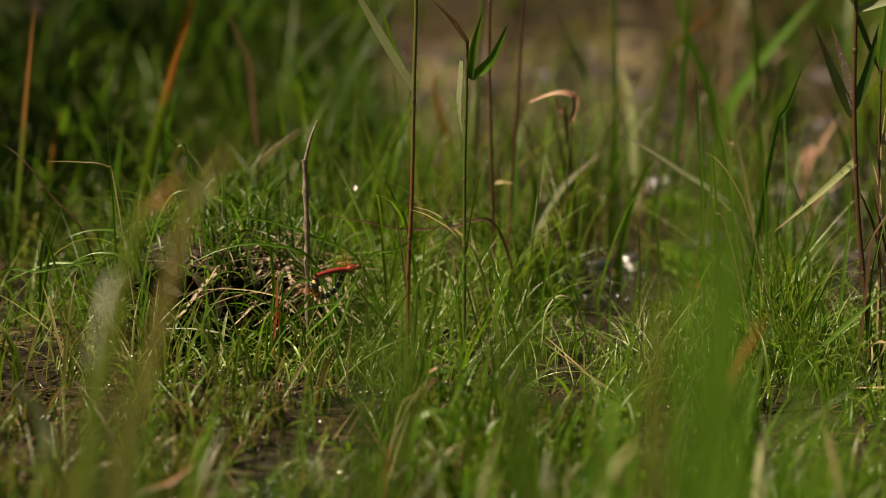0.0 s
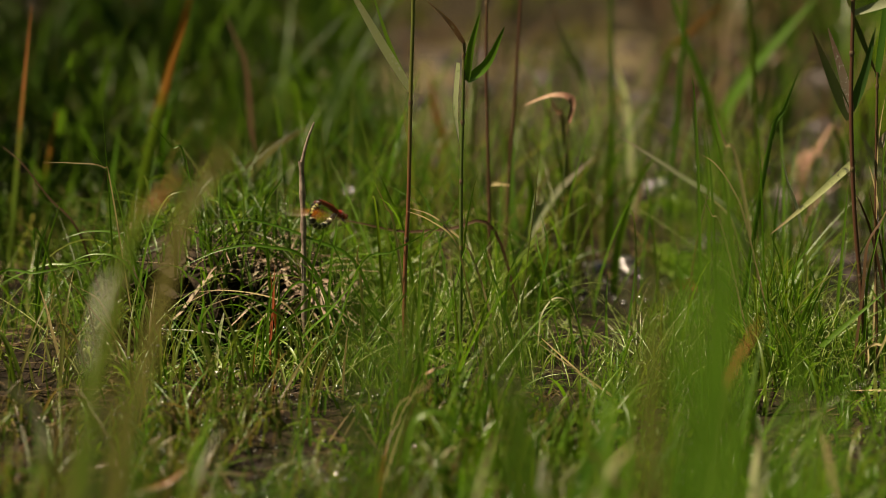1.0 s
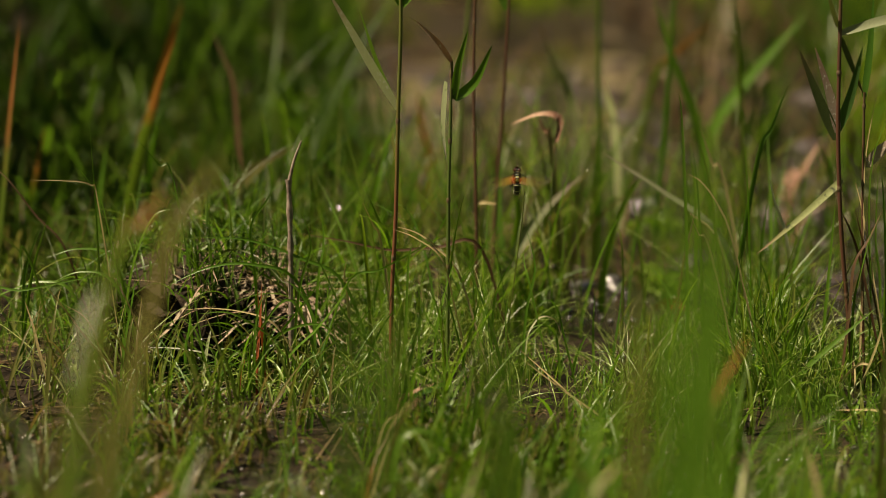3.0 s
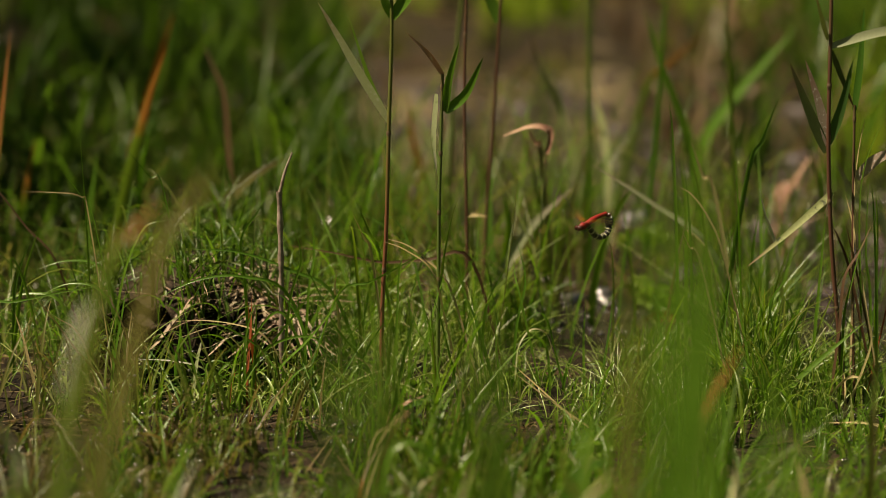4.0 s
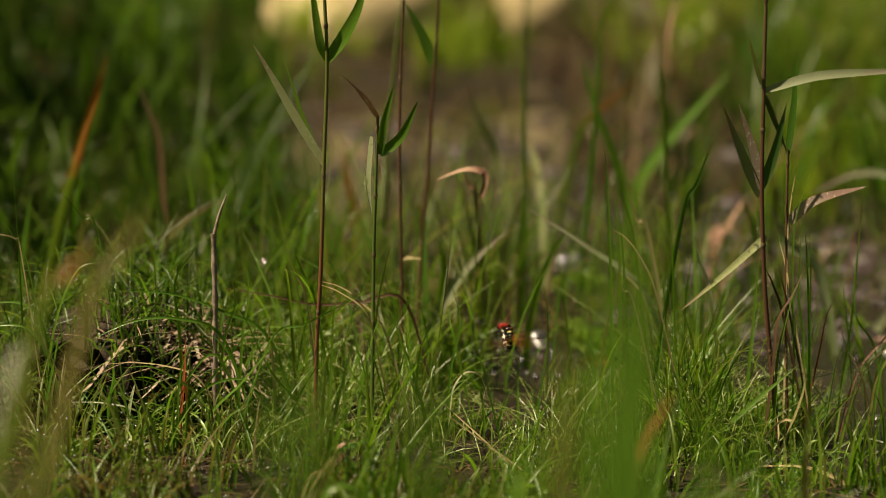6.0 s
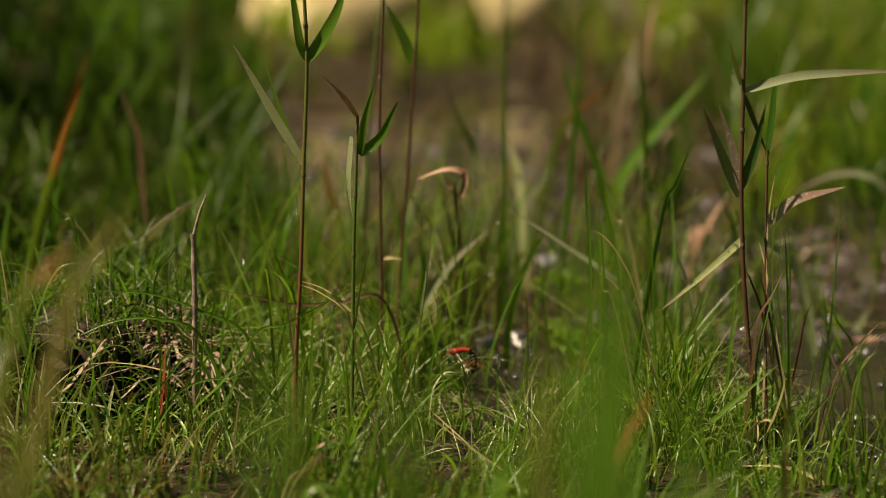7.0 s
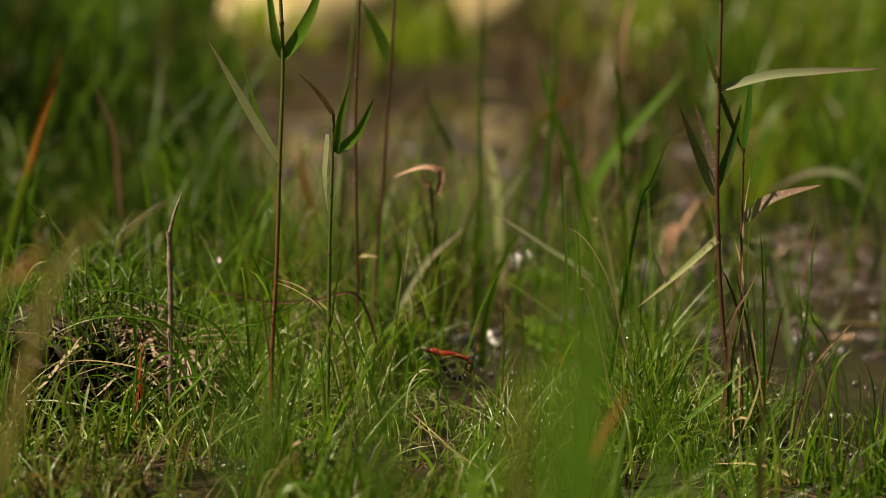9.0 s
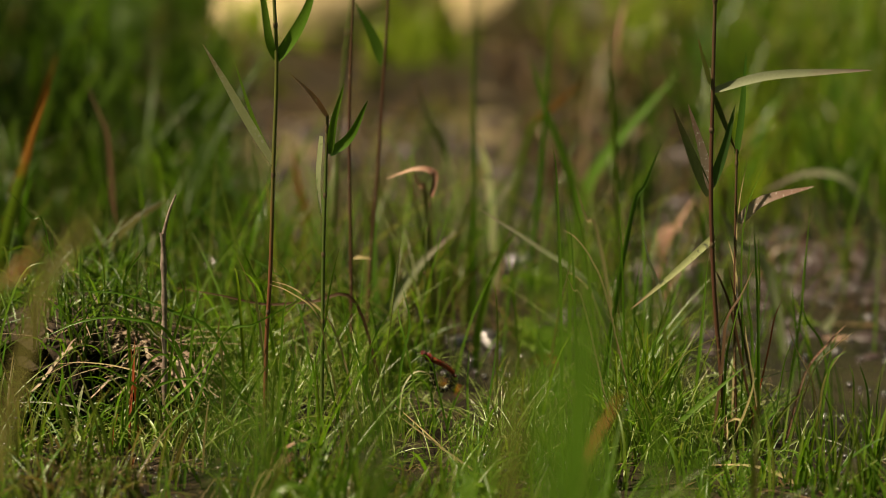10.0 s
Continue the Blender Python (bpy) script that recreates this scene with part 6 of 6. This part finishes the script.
def clod_shapes(n):
    """A few lumps of unlike shape, about one metre across."""
    out = []
    for _ in range(n):
        bm = bmesh.new()
        bmesh.ops.create_icosphere(bm, subdivisions=2, radius=1.0)
        stretch = rng.uniform((0.8, 0.7, 0.3), (1.6, 1.2, 0.7))
        for v in bm.verts:
            v.co = Vector(stretch * np.array(v.co) * (1 + 0.22 * rng.normal()))
        for f in bm.faces:
            f.smooth = True
        me = bpy.data.meshes.new("mud_clod")
        bm.to_mesh(me)
        bm.free()
        me.materials.append(CLOD)
        out.append(me)
    return out


def clods(n, chance, area, size):
    """Lumps of wet mud and rotten leaf standing out of the shallows."""
    p = scatter(n, *area, chance, 0.03, 3)
    z = np.maximum(height(p[:, 0], p[:, 1]), -0.004)
    for i in range(n):
        ob = new("mud_clod", CLOD_SHAPES[i % len(CLOD_SHAPES)])
        ob.location = (p[i, 0], p[i, 1], z[i])
        ob.rotation_euler = (0, 0, rng.uniform(0, 6.28))
        ob.scale = (rng.uniform(*size),) * 3
        tagged(ob, "dark purplish-brown lump of wet mud and rotten leaf", "mud", group="mud clods")


CLOD = plain_material("wet_clod", (0.010, 0.007, 0.007), (0.046, 0.030, 0.027), 90, 0.5, bump=0.8, depth=0.004, gloss=0.4)
CLOD_SHAPES = clod_shapes(8)
clods(170, lambda x, y: np.clip(wet(x, y) * 1.4, 0.02, 1) * view(x, y) * (1 - 0.8 * right_pool(x, y)) * patch(x, y, 0.3, 25), (-0.7, 1.2, 2.25, 4.6), (0.006, 0.024))
clods(120, lambda x, y: view(x, y) * patch(x, y, 0.12, 61), (0.36, 0.85, 2.40, 2.85), (0.006, 0.020))


grass_field("flank_grass", "rough green and tan grass on the mud beside the pools", "mixed", 9000, (-2.8, 2.8, 0.3, 5.4), lambda x, y: (1 - view(x, y, 0.22)) * (np.hypot(x, y) > 0.5) * np.clip(patch(x, y, 0.6, 65) * 1.6, 0.2, 1), (0.04, 0.16), (0.004, 0.010), 0.45, 0.3, k=4, clump=0.04, per=8, low=False)
grass_field("fore_grass", "short rough grass on the ground near the water", "mixed", 900, (-0.5, 0.6, 0.3, 1.25), lambda x, y: view(x, y, 0.24) * np.clip(patch(x, y, 0.4, 67) * 1.6, 0.2, 1), (0.03, 0.09), (0.003, 0.007), 0.45, 0.3, k=4, clump=0.03, per=8, low=False)


# ---- the dragonflies ----
RED = plain_material("red_chitin", (0.11, 0.006, 0.004), (0.28, 0.014, 0.008), 900, 0.42)
DARK_RED = plain_material("dark_red_chitin", (0.05, 0.004, 0.004), (0.14, 0.010, 0.008), 700, 0.5)
BLACK = plain_material("black_chitin", (0.004, 0.004, 0.004), (0.012, 0.011, 0.010), 400, 0.3)
IVORY = plain_material("ivory_band", (0.34, 0.33, 0.20), (0.52, 0.50, 0.34), 500, 0.4)
YELLOW = plain_material("yellow_chitin", (0.30, 0.27, 0.07), (0.48, 0.42, 0.14), 500, 0.4)
EYE_BROWN = plain_material("brown_eye", (0.025, 0.008, 0.006), (0.07, 0.016, 0.010), 300, 0.15)


def wing_material():
    m, nodes, links, p = nodes_of("amber_wing")
    along = nodes.new("ShaderNodeAttribute")
    along.attribute_name = "along"
    r = ramp(nodes, [(0.0, (0.42, 0.10, 0.01)), (0.45, (0.40, 0.17, 0.02)), (0.8, (0.3, 0.25, 0.15))])
    links.new(along.outputs["Fac"], r.inputs[0])
    links.new(r.outputs[0], p.inputs["Base Color"])
    p.inputs["Roughness"].default_value = 0.25
    clear = nodes.new("ShaderNodeBsdfTransparent")
    mx = nodes.new("ShaderNodeMixShader")
    cover = ramp(nodes, [(0.0, (0.18, 0.18, 0.18)), (0.4, (0.05, 0.05, 0.05)), (1.0, (0.025, 0.025, 0.025))])
    links.new(along.outputs["Fac"], cover.inputs[0])
    links.new(cover.outputs[0], mx.inputs[0])
    links.new(clear.outputs[0], mx.inputs[1])
    links.new(p.outputs[0], mx.inputs[2])
    links.new(mx.outputs[0], nodes["Material Output"].inputs["Surface"])
    return m


WING = wing_material()


def wing_mesh(parent, hinge, span, chord, sweep, side):
    """A wing lying out to one side from its hinge, with a stiff front edge."""
    k = 14
    s = np.linspace(0, 1, k)
    y = side * s * span
    front = -sweep * span * s + chord * 0.25 * np.sqrt(s)
    back = front - chord * (0.35 + 0.65 * np.sin(np.pi * np.clip(0.08 + 0.80 * s, 0, 1)) ** 0.7) * np.where(s > 0.85, np.sqrt(np.clip((1.02 - s) / 0.17, 0, 1)), 1)
    v = np.concatenate([np.stack([front, y, 0.0004 + 0 * s], 1), np.stack([(front + back) / 2, y, 0 * s], 1), np.stack([back, y, 0.0002 + 0 * s], 1)])
    i = np.arange(k - 1)
    f = np.concatenate([np.stack([i, i + 1, i + 1 + k, i + k], 1), np.stack([i + k, i + 1 + k, i + 1 + 2 * k, i + 2 * k], 1)])
    ob = mesh_object("wing", v, f, WING, np.tile(s, 3))
    ob.parent = parent
    ob.location = hinge
    edge = tube_mesh("wing_edge", np.stack([front, y, 0.0004 + 0 * s], 1), np.full(k, 0.00012), BLACK, 5)
    edge.parent = ob
    mark = tube_mesh("wing_spot", np.stack([front[10:12] - 0.0005, y[10:12], 0.0005 + 0 * s[10:12]], 1), [0.0004, 0.0004], BLACK, 5)
    mark.parent = ob
    return ob


def ball(name, parent, at_place, size, material, turn=(0, 0, 0)):
    bm = bmesh.new()
    bmesh.ops.create_uvsphere(bm, u_segments=14, v_segments=10, radius=1.0)
    m = pose(0, 0, 0, *turn) @ Matrix.Diagonal((*size, 1))
    bmesh.ops.transform(bm, matrix=m, verts=bm.verts)
    for f in bm.faces:
        f.smooth = True
    me = bpy.data.meshes.new(name)
    bm.to_mesh(me)
    bm.free()
    me.materials.append(material)
    ob = new(name, me)
    ob.parent = parent
    ob.location = at_place
    return ob


def segments(parent, spine, radii, colours, bands=None):
    """An abdomen in ringed segments along a line; bands: spots on the upper side."""
    n = len(colours)
    per = (len(spine) - 1) // n
    for i in range(n):
        a = spine[i * per:(i + 1) * per + 1]
        r = np.asarray(radii[i * per:(i + 1) * per + 1]) * (1 + 0.10 * np.sin(np.linspace(0, np.pi, len(a))))
        tube_mesh("abdomen_segment", a, r, colours[i], 10).parent = parent
        if bands:
            k = len(a) // 2
            ring = np.array([a[k] + (a[k + 1] - a[k]) * u for u in (-0.55, 0.0, 0.55)])
            tube_mesh("pale_band", ring, np.array((1.02, 1.06, 1.02)) * r[k], bands, 10).parent = parent


def leg(parent, start, knee, end):
    tube_mesh("leg", np.array([start, (np.array(start) + np.array(knee)) / 2, knee, (np.array(knee) + np.array(end)) / 2, end], dtype=float), [0.0003, 0.00028, 0.00026, 0.0002, 0.00014], BLACK, 6).parent = parent


def male():
    d = new("red_dragonfly")
    ball("thorax", d, (0.0038, 0, 0.0), (0.0044, 0.0025, 0.0030), RED, (0, -8, 0))
    ball("head", d, (0.0092, 0, -0.0003), (0.0017, 0.0024, 0.0018), RED)
    for sgn in (-1, 1):
        ball("eye", d, (0.0097, sgn * 0.0014, 0.0005), (0.0020, 0.0018, 0.0020), EYE_BROWN)
    spine = np.stack([np.linspace(0.0, -0.0235, 41), np.zeros(41), 0.0012 * np.sin(np.linspace(0, 3.0, 41))], 1)
    radii = 0.0020 - 0.0003 * np.sin(np.linspace(0.3, 2.2, 41)) + 0.0002 * np.sin(np.linspace(0, 6.0, 41))
    segments(d, spine, radii, [RED] * 8)
    for i in range(5, 40, 5):
        tube_mesh("segment_ring", spine[i:i + 1] + np.array(((0.0003, 0, 0), (0, 0, 0), (-0.0003, 0, 0))), np.array((1.02, 1.06, 1.02)) * radii[i], DARK_RED, 10).parent = d
    for x, w in ((0.0062, 0.0016), (0.0030, 0.0021)):
        loop = np.linspace(-0.4, 3.54, 15)
        tube_mesh("thorax_stripe", np.stack([x + 0.0006 * np.sin(loop), 0.0025 * np.cos(loop) * w / 0.0021, 0.0029 * np.sin(loop) * w / 0.0021], 1), np.full(15, 0.00035), DARK_RED, 6).parent = d
    for sgn in (-1, 1):
        for i, x in enumerate((0.007, 0.0055, 0.004)):
            leg(d, (x, sgn * 0.0012, -0.002), (x + 0.001, sgn * 0.004, -0.0045), (x + 0.002 - 0.001 * i, sgn * 0.0035, -0.009))
    wings = [(wing_mesh(d, (0.005 - 0.0025 * j, sgn * 0.0015, 0.0026), 0.025 - 0.001 * j, 0.0062 + 0.0014 * j, 0.02 + 0.1 * j, sgn), sgn, j) for j in (0, 1) for sgn in (-1, 1)]
    tagged(d, "bright red male dragonfly holding its mate", "dragonfly", group="mating dragonflies")
    return d, wings


def female():
    """The mate, hanging from the male's tail and bent round below him; built in his space."""
    d = new("banded_dragonfly")
    ball("head", d, (-0.0250, 0, -0.0012), (0.0018, 0.0023, 0.0016), BLACK)
    for sgn in (-1, 1):
        ball("eye", d, (-0.0254, sgn * 0.0015, -0.0012), (0.0016, 0.0015, 0.0016), EYE_BROWN)
    body = ball("thorax", d, (-0.0262, 0, -0.0066), (0.0029, 0.0025, 0.0044), YELLOW, (0, 10, 0))
    for z in (-0.0045, -0.0066, -0.0087):
        loop = np.stack([0.0029 * math.sqrt(1 - ((z + 0.0066) / 0.0046) ** 2) * np.cos(np.linspace(0, 6.283, 21)), 0.0026 * math.sqrt(1 - ((z + 0.0066) / 0.0046) ** 2) * np.sin(np.linspace(0, 6.283, 21)), 0.0008 * np.cos(np.linspace(0, 6.283, 21) * 2) + z + 0.0066], 1)
        tube_mesh("black_stripe", loop, np.full(21, 0.0007), BLACK, 6).parent = body
    spine = curve_through([np.array(p) for p in ((-0.0262, 0, -0.0105), (-0.0232, 0, -0.0150), (-0.0165, 0, -0.0160), (-0.0085, 0, -0.0118), (-0.0030, 0, -0.0040), (-0.0012, 0, -0.0012))], 41)
    segments(d, spine, np.linspace(0.0023, 0.0016, 41), [BLACK] * 8, IVORY)
    for sgn in (-1, 1):
        for i, z in enumerate((-0.004, -0.0055, -0.007)):
            leg(d, (-0.0238, sgn * 0.001, z), (-0.0205, sgn * 0.0028, z + 0.001), (-0.0185, sgn * 0.0012, z + 0.003))
    wings = [(wing_mesh(d, (-0.0288, sgn * 0.0013, -0.0058 - 0.0024 * j), 0.025 - 0.001 * j, 0.0062 + 0.0014 * j, 0.02 + 0.1 * j, sgn), sgn, j) for j in (0, 1) for sgn in (-1, 1)]
    tagged(d, "black and yellow banded female dragonfly bent below her mate", "dragonfly", group="mating dragonflies")
    return d, wings


HE, HIS_WINGS = male()
SHE, HER_WINGS = female()


def motions():
    # seconds, place of the male's waist, the way he heads, and how far his nose is raised
    flight = [
        (0.0, -0.0794, 1.9890, 0.1018, 30, 4),
        (0.2, -0.0847, 1.9885, 0.1097, 28, -21),
        (0.4, -0.1126, 1.9923, 0.1290, 70, -15),
        (0.5, -0.1242, 1.9927, 0.1412, 77, -9),
        (0.6, -0.1243, 1.9926, 0.1419, 74, -9),
        (0.8, -0.1132, 1.9920, 0.1417, 65, -15),
        (1.0, -0.0836, 1.9907, 0.1510, 55, -30),
        (1.2, -0.0665, 1.9926, 0.1771, 74, -9),
        (1.4, -0.0662, 1.9930, 0.1947, 91, -5),
        (1.5, -0.0688, 1.9929, 0.1935, 91, -7),
        (1.6, -0.0720, 1.9929, 0.1974, 91, -7),
        (1.8, -0.0617, 1.9918, 0.2006, 74, -29),
        (2.0, -0.0354, 1.9911, 0.2018, 61, -29),
        (2.2, -0.0153, 2.0467, 0.1855, 67, -25),
        (2.5, 0.0127, 2.0770, 0.1842, 69, -20),
        (2.7, 0.0401, 2.0968, 0.1760, 71, -26),
        (3.0, 0.0762, 2.1070, 0.1699, 90, -29),
        (3.2, 0.0910, 2.1060, 0.1674, 119, -31),
        (3.4, 0.1106, 2.0959, 0.1647, 212, -14),
        (3.6, 0.1385, 2.0939, 0.1517, 232, -17),
        (3.8, 0.1579, 2.0927, 0.1428, 249, -12),
        (4.0, 0.1447, 2.0942, 0.1439, 228, -10),
        (4.2, 0.1389, 2.0938, 0.1498, 234, 15),
        (4.4, 0.1402, 2.0960, 0.1499, 211, 3),
        (4.5, 0.1420, 2.0976, 0.1505, 198, -6),
        (4.6, 0.1475, 2.0981, 0.1476, 194, -10),
        (4.8, 0.1448, 2.0960, 0.1391, 216, -33),
        (5.0, 0.1265, 2.0954, 0.1335, 216, -12),
        (5.2, 0.1089, 2.0966, 0.1162, 206, -14),
        (5.4, 0.1084, 2.1136, 0.1044, 153, -5),
        (5.5, 0.1136, 2.1154, 0.1009, 137, -5),
        (5.7, 0.1324, 2.1277, 0.0906, 96, -13),
        (6.2, 0.1335, 2.1476, 0.0714, 101, -14),
        (6.8, 0.1101, 2.1670, 0.0484, 114, -18),
        (7.0, 0.1121, 2.1671, 0.0494, 114, -15),
        (7.2, 0.1136, 2.1672, 0.0466, 113, -13),
        (7.5, 0.1131, 2.1669, 0.0476, 119, -11),
        (7.7, 0.1143, 2.1667, 0.0454, 123, -1),
        (8.0, 0.1150, 2.1648, 0.0445, 143, 2),
        (8.4, 0.1167, 2.1574, 0.0464, 201, 25),
        (8.5, 0.1186, 2.1578, 0.0487, 196, 11),
        (8.8, 0.1175, 2.1568, 0.0496, 204, 14),
        (9.0, 0.1173, 2.1583, 0.0484, 193, 15),
        (9.3, 0.1168, 2.1571, 0.0438, 205, 33),
        (9.6, 0.1155, 2.1566, 0.0436, 210, 34),
        (10.0, 0.1166, 2.1567, 0.0444, 210, 34),
    ]
    near = [(t, (2.04 + 0.45 * (y - 2.04)) / y if y > 2.04 else 1.0) for t, x, y, *_ in flight]
    flight = [(t, x * k, y * k, EYE + (z - EYE) * k, a, n) for (t, x, y, z, a, n), (_, k) in zip(flight, near)]
    for flier in (HE, SHE):
        flier.scale = (1.14, 1.14, 1.14)
        walk(flier, [(t, pose(x, y, z) @ pose(0, 0, 0, 0, -nose, heading)) for t, x, y, z, heading, nose in flight])
    # wings beat in flight, and rest spread once the pair has settled
    for wings, tilt in ((HIS_WINGS, 0), (HER_WINGS, -80)):
        for w, sgn, j in wings:
            rows = []
            for i in range(0, 222):
                beat = 50 * (1, 0, -1, 0)[(i + j) % 4] + 8
                rows.append((i / 30, pose(*w.location, 0, tilt, 0) @ pose(0, 0, 0, sgn * beat, 0, 0)))
            for t in (7.5, 10.0):
                rows.append((t, pose(*w.location, 0, tilt, 0) @ pose(0, 0, 0, sgn * -8, 0, 0)))
            walk(w, rows)


motions()
